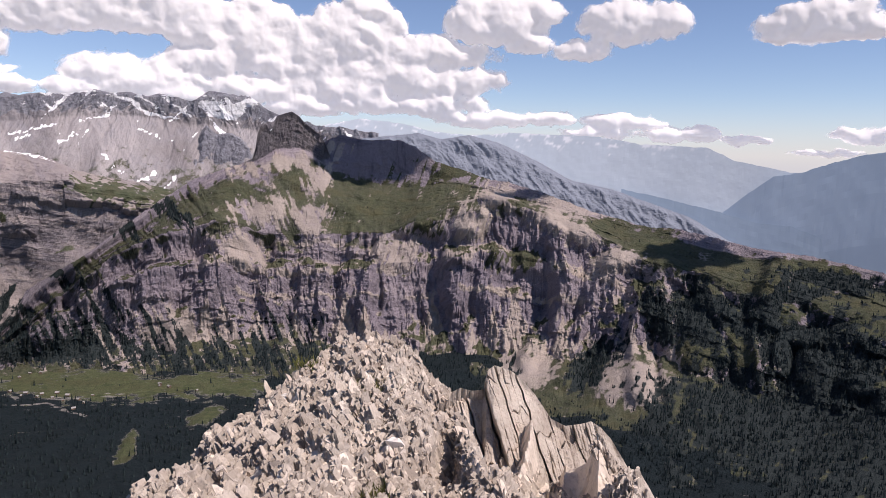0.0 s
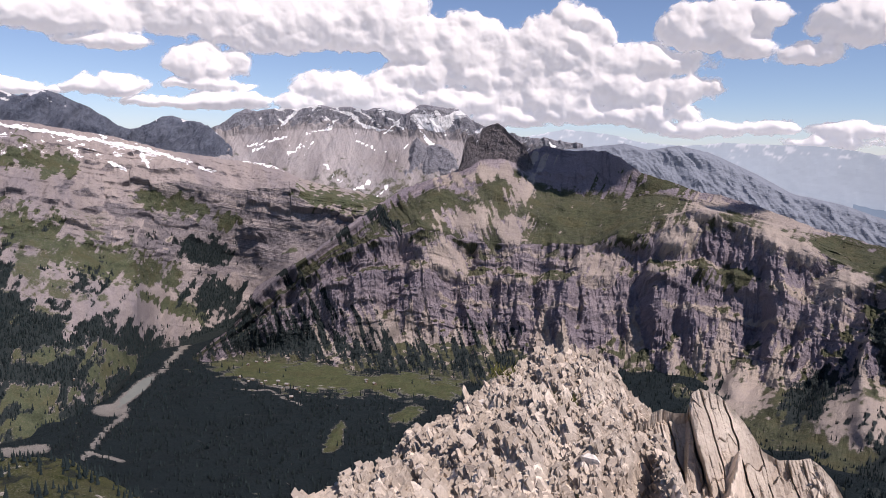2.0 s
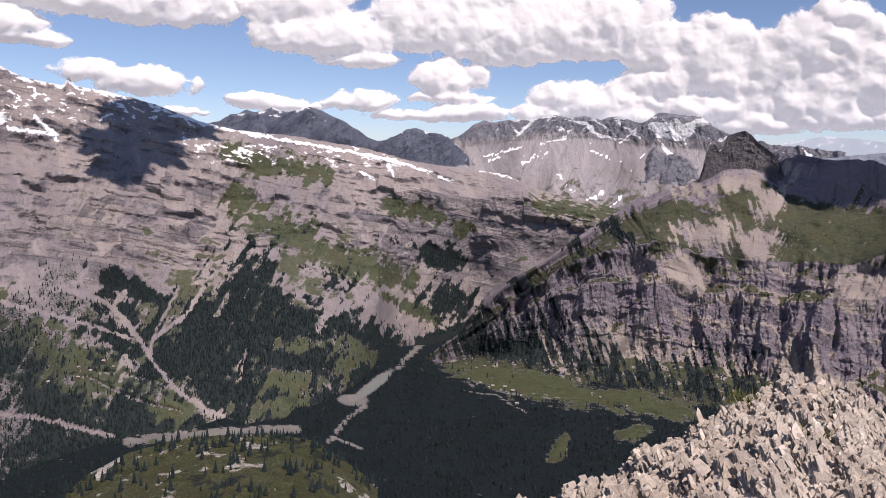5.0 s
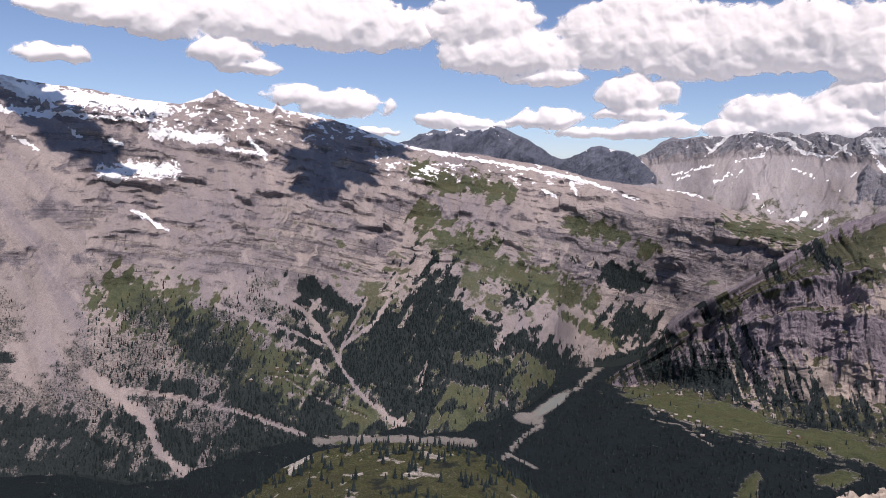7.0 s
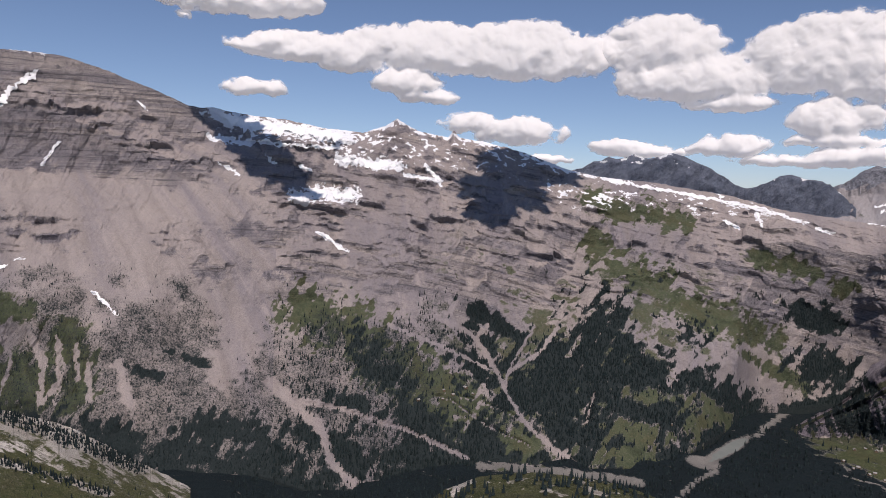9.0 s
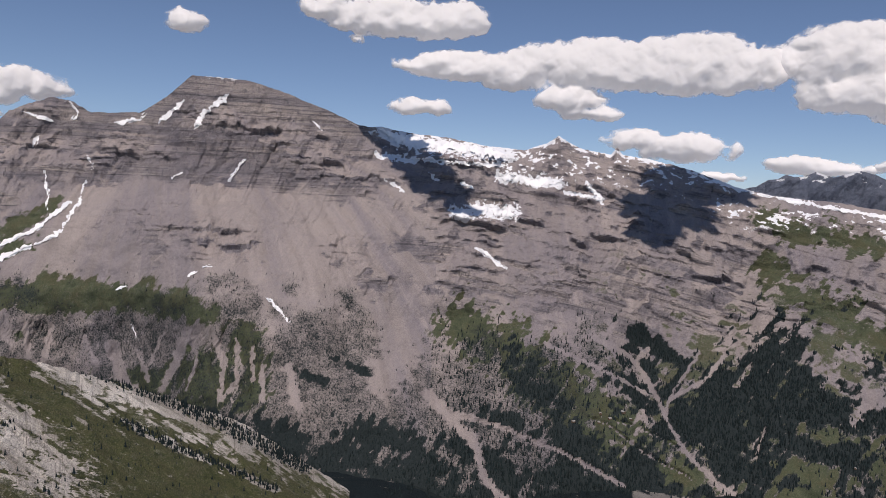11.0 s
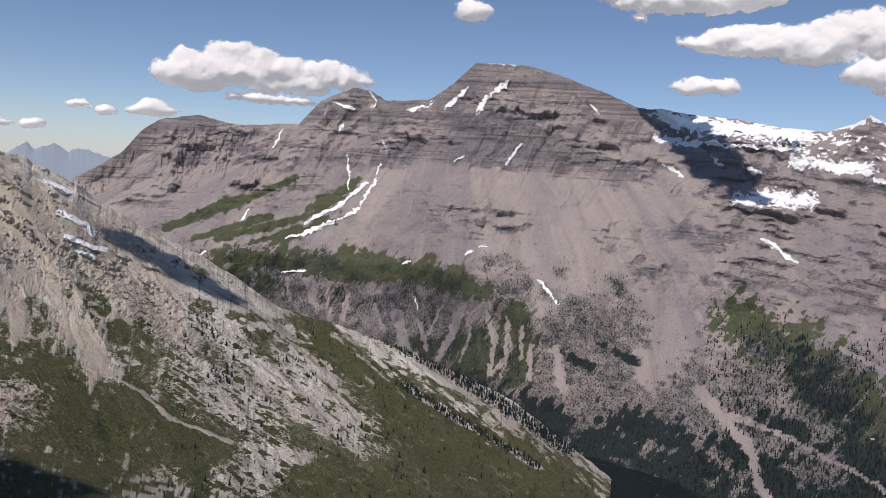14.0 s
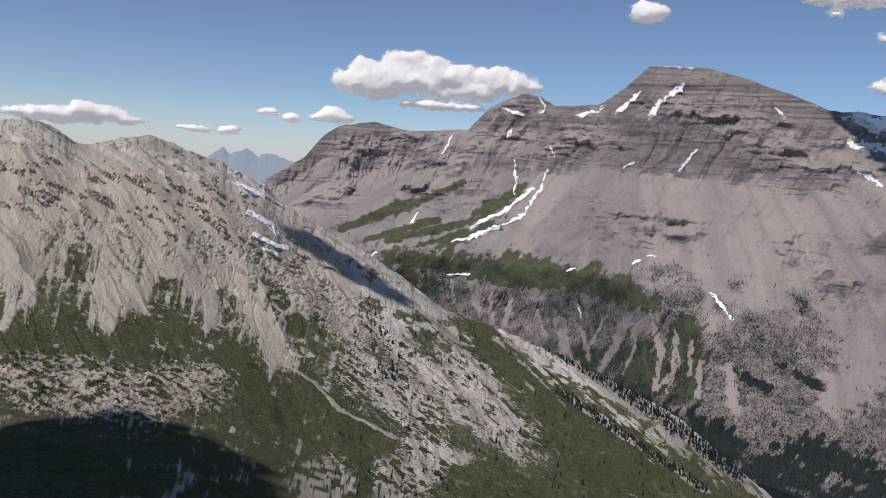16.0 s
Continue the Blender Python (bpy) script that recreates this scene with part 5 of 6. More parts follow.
# ---- the nearer spur and the grassy shoulder ----
def spur_relief(p, v, az, el):
    n = rough3(p, 70, 4, 0.6)
    bare = spots(az, el, SPUR_SLAB, 0.4 * n)
    ridge = 1 - smooth(v, 0.0, 0.22)
    lay = 0.84 * el - 0.54 * az  # the beds dip along the spur
    out = rough3(p, 170, 3, 0.5) * 15 + pleats(az, el, 3.0, -0.6, 3.0) * 3
    out += 5 * smooth(fbm(0.5 * (0.54 * el + 0.84 * az), 2.6 * lay, 5.2, 5, 0.62), 0.2, 0.45) * smooth(az, 108, 114) * (1 - smooth(v, 0.2, 0.36))
    out += np.clip(3 * perlin(lay * 1.5 + 0.3 * n, az * 0.12, 0.2), -1, 1) * (2.2 * ridge + 1.2 * bare)
    spine = (1 - smooth(v, 0.02, 0.13)) * smooth(az, 115, 119) * (1 - 0.55 * smooth(az, 127, 131))
    tilt = 0.72 * el - 0.7 * az
    out += spine * (overhangs(tilt * 18, el, 14, 4, 3.3) + rough3(p, 22, 4, 0.6) * 7)
    return out + rough3(p, 9, 4, 0.65) * (0.7 + 3.2 * bare + 2.6 * ridge * (1 - smooth(az, 112, 117)))


def spur_cover(p, v, az, el, flat):
    n, n2 = rough3(p, 60, 5, 0.62), rough3(p, 11, 4, 0.65)
    steep = fbm(az * 1.5 + 0.25 * el, el * 0.22, 4.2, 5, 0.62)
    along_bed = fbm(0.5 * (0.54 * el + 0.84 * az), 2.6 * (0.84 * el - 0.54 * az), 5.2, 5, 0.62)
    west = smooth(az, 108, 114)
    chute = west * steep + (1 - west) * along_bed
    warp = 0.6 * n + 0.6 * n2 + 1.7 * chute
    scree = np.maximum(strokes(az, el, SPUR_SCREE, warp), smooth(az + 1.1 * el, 105.5, 109 - 0 * n) * (1 - smooth(-el + 2.5 * n + 7 * chute, 4.5, 9.0)))
    slab = np.maximum(spots(az, el, SPUR_SLAB, 1.0 * n + 1.1 * n2 + 0.9 * along_bed), strokes(az, el, SPUR_BAND, 0.6 * n2))
    grass = np.maximum(0.9 * smooth(v + 0.7 * n + 0.3 * n2, 0.1, 0.4), strokes(az, el, SPUR_GRASS, warp))
    grass *= (1 - 0.95 * scree) * (1 - slab * smooth(n2 + 0.35 * n + 0.9 * along_bed, -0.3, -0.05))
    wood = 0.8 * smooth(n2 + 0.7 * n, 0.42, 0.55) * slab
    snow = strokes(az, el, SPUR_SNOW, 0.5 * n2)
    spine = (1 - smooth(v + 0.06 * n, 0.03, 0.12)) * smooth(az, 114, 118)
    bald = west * (1 - grass) * smooth(v, 0.03, 0.12)
    rib = west * smooth(along_bed + 0.3 * n, 0.3, 0.4) * (1 - smooth(v, 0.2, 0.36))
    scree, grass = scree * (1 - spine) * (1 - 0.9 * rib), grass * (1 - 0.8 * spine)
    bald = bald * (1 - 0.9 * rib) * (1 - spine)
    grass = grass - 0.3 * smooth(steep + 0.4 * n2 + 0.5 * n, 0.3, 0.55) * west - 0.25 * smooth(n2 + n, 0.25, 0.5)
    return cover_of(grass, snow, wood, np.clip(np.maximum(scree, bald), 0, 1))


SPUR_END = drop(SPUR_LOW, 10, 330)
spur, spur_p, spur_c = loft("mountain", [SPUR_TOP, SPUR_MID, SPUR_LOW, SPUR_END], 77.8, 142, 680, [110, 140, 20], SPURSTONE, spur_relief, spur_cover, back=((60, -50), (300, -330)), skirt=60, jag=0.16, bed=(-0.26, 0.0, 1.0), crest=0.4, fan=132.0, wobble=5)
tagged(spur, "nearer spur of pale tilted slabs, scree and alpine grass", "mountain")


snowfields(spur, spur_p, SPUR_SNOW, 0.2)


def knoll_cover(p, v, az, el, flat):
    n = rough3(p, 40, 5, 0.62)
    return cover_of(smooth(n, -0.45, -0.2), 0 * v, 0.6 * smooth(n, 0.25, 0.4), 0 * v)


knoll, knoll_p, _ = loft("hill", [KNOLL_TOP, drop(KNOLL_TOP, 5, 180), drop(KNOLL_TOP, 12, 330)], 37.6, 62.6, 320, [60, 40], SPURSTONE, lambda p, v, az, el: rough3(p, 60, 4) * 14 + rough3(p, 9, 3) * 1.5, knoll_cover, back=((80, -60), (300, -300)), skirt=60)
tagged(knoll, "grassy shoulder with scattered conifers below the summit", "hill")

# ---- ground: one sheet all round, from the summit's foot to the horizon ----
rings = np.concatenate([[0.02, 0.5, 1.0, 1.7, 2.4, 4, 6, 9], np.linspace(14, 300, 14), np.linspace(340, 1400, 40), np.linspace(1410, 3200, 190), np.linspace(3260, 4990, 16)])
azs = np.concatenate([np.linspace(-46, 75, 380), np.linspace(76, 313, 80)])
RR, AA = np.meshgrid(rings, azs, indexing="ij")
gp = np.stack([-np.sin(np.radians(AA)) * RR, np.cos(np.radians(AA)) * RR, np.where(RR < 14, np.interp(RR, [0, 1, 2.4, 14], [0, -0.1, -1.6, -17.3]), np.maximum(-8 - 0.66 * RR, VALLEY))], -1)
gaz, gel, grr = angles(gp)
still = np.maximum(spots(gaz, gel, [(a, e, 2.2 * w, 2.6 * h, t) for a, e, w, h, t in LAKE]), spots(gaz, gel, MEADOW))
gp[..., 2] += (fbm(gp[..., 0] / 260, gp[..., 1] / 260, 0.3, 5) * 34 * smooth(RR, 900, 1500) - 4 * smooth(RR, 14, 300)) * (1 - 0.93 * still) - 3 * spots(gaz, gel, LAKE)
gaz, gel, grr = angles(gp)
gn = fbm(gp[..., 0] / 80, gp[..., 1] / 80, 0.2, 5, 0.6)
gn2 = fbm(gp[..., 0] / 22, gp[..., 1] / 22, 0.2, 3, 0.6)
gaz2, gel2 = shifted(gaz, gel, 0.8, 0.9)
meadow = spots(gaz2, gel2, MEADOW, 0.8 * gn + 0.6 * gn2)
gravel = np.maximum(strokes(gaz + 0.5 * (gaz2 - gaz), gel + 0.4 * (gel2 - gel), GRAVEL, 0.9 * gn2), spots(gaz, gel, LAKE_BAR, 0.3 * gn))
shore = spots(gaz, gel, [(a, e, 0.98 * w, 1.0 * h, t) for a, e, w, h, t in LAKE], 0.3 * gn)
gravel = np.maximum(gravel, np.maximum(shore, smooth(gn2 + 0.8 * gn, 0.62, 0.72) * 0.5))
bare = 1 - smooth(RR, 500, 1000)
gravel = np.maximum(gravel, bare)
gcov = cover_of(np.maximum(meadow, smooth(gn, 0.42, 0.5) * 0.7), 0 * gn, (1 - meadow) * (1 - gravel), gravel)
# valley wood colours are darker and bluer: shade and haze put into them
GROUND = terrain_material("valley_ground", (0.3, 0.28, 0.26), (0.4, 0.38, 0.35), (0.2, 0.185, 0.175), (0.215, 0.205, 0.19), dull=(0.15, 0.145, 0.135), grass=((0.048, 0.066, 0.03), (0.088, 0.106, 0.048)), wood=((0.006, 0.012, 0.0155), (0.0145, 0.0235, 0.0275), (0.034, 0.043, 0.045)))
me = mesh_of("ground", gp.reshape(-1, 3), grid_faces(*gp.shape[:2], wrap=True), GROUND)
me.attributes.new("cover", "FLOAT_COLOR", "POINT").data.foreach_set("color", gcov.astype(np.float32).ravel())
tagged(new("ground", me), "valley floor with dark forest, meadows and gravel", "ground", kind="structure")

# the lake
WATER = plain_material("lake_water", (0.2, 0.22, 0.21), (0.25, 0.27, 0.25), 0.02, 0.15)
a, e, w, h, turn = LAKE[0]
ring = []
for k in range(48):
    q = 2 * math.pi * k / 48
    c, s = math.cos(radians(turn)), math.sin(radians(turn))
    x, y = w * math.cos(q) * (1 + 0.12 * math.sin(3 * q)), h * math.sin(q) * (1 + 0.1 * math.cos(4 * q))
    aa, ee = a - (x * c - y * s), e + x * s + y * c
    r = (EYE - VALLEY + 3) / math.tan(radians(-ee))
    ring.append((-math.sin(radians(aa)) * r, math.cos(radians(aa)) * r, VALLEY - 3))
tagged(new("lake", mesh_of("lake", ring, [list(range(48))], WATER)), "small grey-green dammed lake in the valley", "lake", kind="structure")


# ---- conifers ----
# dark needles, with the blue of hazy air put into their colour
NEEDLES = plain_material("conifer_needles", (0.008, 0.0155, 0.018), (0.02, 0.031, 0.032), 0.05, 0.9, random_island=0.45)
BARK = plain_material("conifer_bark", (0.06, 0.045, 0.035), (0.12, 0.09, 0.07), 3.0)


def pick(p, weight, count, rng):
    """Random places on a grid of points, as dense as weight says, by true area."""
    a = np.linalg.norm(np.cross(p[1:, :-1] - p[:-1, :-1], p[:-1, 1:] - p[:-1, :-1]), axis=-1)
    w = (a * weight[:-1, :-1]).ravel()
    k = rng.choice(len(w), count, p=w / w.sum())
    i, j = np.divmod(k, p.shape[1] - 1)
    f, g = rng.rand(2, count, 1)
    return p[i, j] + f * (p[i + 1, j] - p[i, j]) + g * (p[i, j + 1] - p[i, j])


def forest(name, places, low, high, label, rng):
    """Many small conifers, each a leaning, ragged cone of two tiers."""
    n = len(places)
    h = rng.uniform(low, high, n) * rng.uniform(0.7, 1.1, n)
    turn = rng.uniform(0, 6.28, n)
    spread = h * rng.uniform(0.15, 0.24, n)
    verts, faces = [], []
    for tier, (z0, z1, w) in enumerate(((0.04, 0.7, 1.0), (0.42, 1.0, 0.62))):
        ang = turn[:, None] + np.arange(5) * 1.2566 + 0.6 * tier
        rag = spread[:, None] * w * rng.uniform(0.75, 1.2, (n, 5))
        ring = places[:, None] + np.stack([np.cos(ang) * rag, np.sin(ang) * rag, (h * z0)[:, None] * rng.uniform(0.6, 1.4, (n, 5))], -1)
        apex = places + np.stack([0 * h, 0 * h, h * z1], -1)
        verts.append(np.concatenate([ring, apex[:, None]], 1))
    v = np.concatenate(verts, 1)
    tri = [(6 * t + i, 6 * t + (i + 1) % 5, 6 * t + 5) for t in (0, 1) for i in range(5)]
    f = (np.arange(n)[:, None, None] * 12 + np.array(tri)).reshape(-1, 3)
    ob = new(name, mesh_of(name, v.reshape(-1, 3), f, NEEDLES))
    return tagged(ob, label, "forest", kind="stuff")


rng = np.random.RandomState(5)
inside = ((gaz > -44) & (gaz < 75) & (grr > 1450) & (grr < 2900)).astype(float)
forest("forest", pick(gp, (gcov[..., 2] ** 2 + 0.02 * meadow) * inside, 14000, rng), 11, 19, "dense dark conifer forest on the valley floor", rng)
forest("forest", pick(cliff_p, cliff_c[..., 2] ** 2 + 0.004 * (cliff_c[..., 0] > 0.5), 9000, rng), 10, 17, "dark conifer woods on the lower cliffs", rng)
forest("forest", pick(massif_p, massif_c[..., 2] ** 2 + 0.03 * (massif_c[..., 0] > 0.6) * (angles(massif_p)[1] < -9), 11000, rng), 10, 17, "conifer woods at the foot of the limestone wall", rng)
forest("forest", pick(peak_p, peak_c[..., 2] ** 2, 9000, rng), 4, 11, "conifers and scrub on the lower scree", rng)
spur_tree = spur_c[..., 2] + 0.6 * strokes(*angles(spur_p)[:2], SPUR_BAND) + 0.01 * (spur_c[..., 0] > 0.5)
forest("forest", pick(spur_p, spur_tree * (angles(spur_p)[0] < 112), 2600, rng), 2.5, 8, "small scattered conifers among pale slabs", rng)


def conifer():
    """One spruce: a trunk and a crown of drooping tiers."""
    root = new("conifer")
    t, b = bmesh.new(), bmesh.new()
    bmesh.ops.create_cone(t, segments=6, radius1=0.22, radius2=0.06, depth=6, cap_ends=True, matrix=Matrix.Translation((0, 0, 3)))
    for k in range(7):
        z, w = 1.2 + k * 1.15, 1.9 * (1 - k / 7.6)
        apex = b.verts.new((random.uniform(-0.1, 0.1), random.uniform(-0.1, 0.1), z + 1.9))
        ring = [b.verts.new((math.cos(i * 0.698) * w * random.uniform(0.7, 1.15), math.sin(i * 0.698) * w * random.uniform(0.7, 1.15), z - random.uniform(0, 0.5))) for i in range(9)]
        for i in range(9):
            b.faces.new((ring[i], ring[(i + 1) % 9], apex))
    for name, bm, mat in (("trunk", t, BARK), ("crown", b, NEEDLES)):
        part(name, bm, mat, root)
    return root


def part(name, bm, material, parent, label=""):
    me = bpy.data.meshes.new(name)
    bm.to_mesh(me)
    bm.free()
    me.materials.append(material)
    ob = new(name, me)
    ob.parent = parent
    return tagged(ob, label)


random.seed(4)
first = conifer()
tagged(first, "dark green spruce on the grassy shoulder", "tree", "spruces on the shoulder")
k_az, k_el, _ = angles(knoll_p)
edge = smooth(rough3(knoll_p, 30, 3), -0.05, 0.2) + 0.1 + 1.2 * (k_el > along(KNOLL_TOP, k_az)[0] - 0.9)
spots_at = pick(knoll_p, edge * (k_el > -27), 290, rng)
first.matrix_basis = pose(*spots_at[0])
for q in spots_at[1:]:
    copy_thing(first, pose(*q, 0, 0, random.uniform(0, 360)) @ Matrix.Scale(random.uniform(0.6, 1.35), 4))

# ---- a glowing sheet added as haze over the far horizon ----
def haze_glow_material():
    m, n, l, bsdf = nodes_of("horizon_haze_glow")
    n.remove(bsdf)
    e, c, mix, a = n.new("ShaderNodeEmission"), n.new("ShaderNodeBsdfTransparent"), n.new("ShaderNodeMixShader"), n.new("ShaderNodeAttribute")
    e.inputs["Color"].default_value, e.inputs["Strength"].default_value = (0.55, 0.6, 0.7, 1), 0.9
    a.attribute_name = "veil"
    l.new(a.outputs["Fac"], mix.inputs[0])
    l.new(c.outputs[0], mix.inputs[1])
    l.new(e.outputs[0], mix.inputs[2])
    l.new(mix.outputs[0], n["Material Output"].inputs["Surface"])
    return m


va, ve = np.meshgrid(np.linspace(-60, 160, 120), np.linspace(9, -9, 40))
veil = new("backdrop", mesh_of("backdrop", place(va, ve, 4930 + 0 * va).reshape(-1, 3), grid_faces(*va.shape), haze_glow_material(), True))
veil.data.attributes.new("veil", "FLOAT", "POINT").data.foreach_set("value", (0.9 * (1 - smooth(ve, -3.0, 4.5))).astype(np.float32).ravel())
tagged(veil, "pale bluish glowing sheet as haze along the far horizon", "sky", kind="structure")
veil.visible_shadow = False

# ---- clouds ----
def cloud_material():
    m, n, l, bsdf = nodes_of("cloud")
    n.remove(bsdf)
    d, t, c = n.new("ShaderNodeBsdfDiffuse"), n.new("ShaderNodeBsdfTranslucent"), n.new("ShaderNodeBsdfTransparent")
    d.inputs["Color"].default_value = (0.84, 0.83, 0.82, 1)
    t.inputs["Color"].default_value = (0.9, 0.9, 0.92, 1)
    body, whole = n.new("ShaderNodeMixShader"), n.new("ShaderNodeMixShader")
    body.inputs[0].default_value = 0.36
    l.new(d.outputs[0], body.inputs[1])
    l.new(t.outputs[0], body.inputs[2])
    a = n.new("ShaderNodeAttribute")
    a.attribute_name = "puff"
    k = n.new("ShaderNodeMapRange")
    k.interpolation_type = "SMOOTHSTEP"
    add = n.new("ShaderNodeMath")
    add.operation = "ADD"
    l.new(a.outputs["Fac"], add.inputs[0])
    l.new(noise_node(n, l, 0.022, 5, 0.58), add.inputs[1])
    k.inputs["From Min"].default_value, k.inputs["From Max"].default_value = 0.3, 0.85
    l.new(add.outputs[0], k.inputs["Value"])
    l.new(k.outputs["Result"], whole.inputs[0])
    l.new(c.outputs[0], whole.inputs[1])
    l.new(body.outputs[0], whole.inputs[2])
    # a faint glow added for the sunlight scattered inside the cloud
    glow, lit = n.new("ShaderNodeEmission"), n.new("ShaderNodeAddShader")
    glow.inputs["Color"].default_value, glow.inputs["Strength"].default_value = (1.0, 0.97, 0.96, 1), 0.2
    l.new(body.outputs[0], lit.inputs[0])
    l.new(glow.outputs[0], lit.inputs[1])
    l.new(lit.outputs[0], whole.inputs[2])
    l.new(whole.outputs[0], n["Material Output"].inputs["Surface"])
    return m


CLOUD = cloud_material()
CLOUD_R = 4760.0


def cloud(lobes, label, seed):
    """A cumulus bank: billows heaped over flatter bases, deep in the middle and thinning out at the rim."""
    q = np.array(lobes)
    a0, a1 = (q[:, 0] - 1.7 * q[:, 2]).min(), (q[:, 0] + 1.7 * q[:, 2]).max()
    e0, e1 = (q[:, 1] - 1.7 * q[:, 3]).min(), (q[:, 1] + 1.7 * q[:, 3]).max()
    az, el = np.meshgrid(np.linspace(a0, a1, max(12, int((a1 - a0) / 0.095))), np.linspace(e1, e0, max(12, int((e1 - e0) / 0.095))))
    wa, we = az + 0.35 * fbm(az * 0.9, el * 0.9, seed, 4), el + 0.35 * fbm(az * 0.9, el * 0.9, seed + 9, 4)
    thick = np.full_like(az, -1.0)
    for a, e, w, h in lobes:
        y = (we - e) / h
        d2 = ((wa - a) / w) ** 2 + np.where(y < 0, 1.5 * y, y) ** 2
        thick = np.maximum(thick, (1 - d2) * min(1.3, 0.45 + 0.4 * h))
    heap = sum((1 - 3.0 * np.abs(perlin(wa * f * 0.9, we * f, seed + f))) * 0.55 / f ** 0.9 for f in (0.55, 1.2))
    curl = sum((1 - 3.0 * np.abs(perlin(az * f * 0.9, el * f, seed + f))) * 0.5 / f for f in (2.6, 5.3))
    body = thick + 0.62 * (heap - 0.3) * np.clip(thick + 0.9, 0, 1)
    thick = body + 0.36 * (curl - 0.1) * np.clip(thick + 0.9, 0, 1)
    keep = thick > -0.35
    for _ in range(7):
        body[1:-1] = 0.25 * body[:-2] + 0.5 * body[1:-1] + 0.25 * body[2:]
        body[:, 1:-1] = 0.25 * body[:, :-2] + 0.5 * body[:, 1:-1] + 0.25 * body[:, 2:]
    for f in (0.7, 1.6, 3.8, 8.0):
        body = body + 0.11 * (np.abs(perlin(wa * f, we * f * 1.1, seed + 2 * f)) * 2.6 - 0.5) / f ** 0.85
    deep = np.sqrt(np.clip(body + 0.5, 0.02, None)) * 135
    verts, faces, dens, at = [], [], [], 0
    for sign, skip in ((1, 1),):
        p = place(az, el, CLOUD_R - sign * deep)[::skip, ::skip]
        f = grid_faces(*p.shape[:2])
        f = f[keep[::skip, ::skip].ravel()[f].all(1)] + at
        faces.append(f if sign > 0 else f[:, ::-1])
        verts.append(p.reshape(-1, 3))
        dens.append(thick[::skip, ::skip].ravel())
        at += len(verts[-1])
    used, f = np.unique(np.concatenate(faces), return_inverse=True)
    me = mesh_of("cloud", np.concatenate(verts)[used], f.reshape(-1, 4), CLOUD, True)
    me.attributes.new("puff", "FLOAT", "POINT").data.foreach_set("value", np.concatenate(dens)[used].astype(np.float32))
    return tagged(new("cloud", me), label, "cloud")


def banks(lobes):
    """Lobes that touch belong to one cloud."""
    left, out = list(lobes), []
    while left:
        bank = [left.pop()]
        grown = True
        while grown:
            grown = False
            for c in list(left):
                if any(((c[0] - d[0]) / (c[2] + d[2])) ** 2 + ((c[1] - d[1]) / (c[3] + d[3])) ** 2 < 0.75 for d in bank):
                    bank.append(c)
                    left.remove(c)
                    grown = True
        out.append(bank)
    return out


for k, bank in enumerate(banks(CLOUDS_EAST_A + CLOUDS_EAST_B + CLOUDS_MID_A + CLOUDS_MID_B + CLOUDS_LOW + CLOUDS_WEST + CLOUDS_NORTH)):
    tall = max(c[3] for c in bank)
    cloud(bank, "great heaped white summer cloud with a grey base" if tall > 1.3 else "small white puff of summer cloud", k * 3.7)

OVERHEAD = plain_material("shade_cloud", (0.75, 0.75, 0.76), (0.85, 0.85, 0.85), 0.01)
# clouds overhead and out of view, each placed so its shade falls on a slope
for a, e, r, wide, deep in SHADED:
    slope = gp if 1650 < r < 2400 else min((cliff_p, massif_p, peak_p, spur_p), key=lambda s: np.min((angles(s)[0] - a) ** 2 + (angles(s)[1] - e) ** 2 + 1e-7 * (angles(s)[2] - r) ** 2))
    sa, se, sr = angles(slope)
    target = Vector(slope.reshape(-1, 3)[np.argmin((sa - a) ** 2 + (se - e) ** 2)])
    high = target + sun_dir * (((1500 if r > 1300 else 650) - target.z) / sun_dir.z)
    bm = bmesh.new()
    bmesh.ops.create_icosphere(bm, subdivisions=4, radius=1)
    for v in bm.verts:
        k = 1 + 0.6 * noise.noise(v.co * 1.6 + Vector((a, e, 0))) + 0.4 * noise.noise(v.co * 4 + Vector((e, a, 0))) + 0.25 * noise.noise(v.co * 9 + Vector((e, a, 3)))
        v.co = Vector((v.co.x * k * wide, v.co.y * k * deep, v.co.z * 30))
    me = bpy.data.meshes.new("cloud")
    bm.to_mesh(me)
    bm.free()
    me.materials.append(OVERHEAD)
    ob = tagged(new("cloud", me), "flat cloud out of view, placed overhead to shade a slope", "cloud")
    ob.matrix_basis = Matrix.Translation(high) @ pose(0, 0, 0, 0, 0, a)

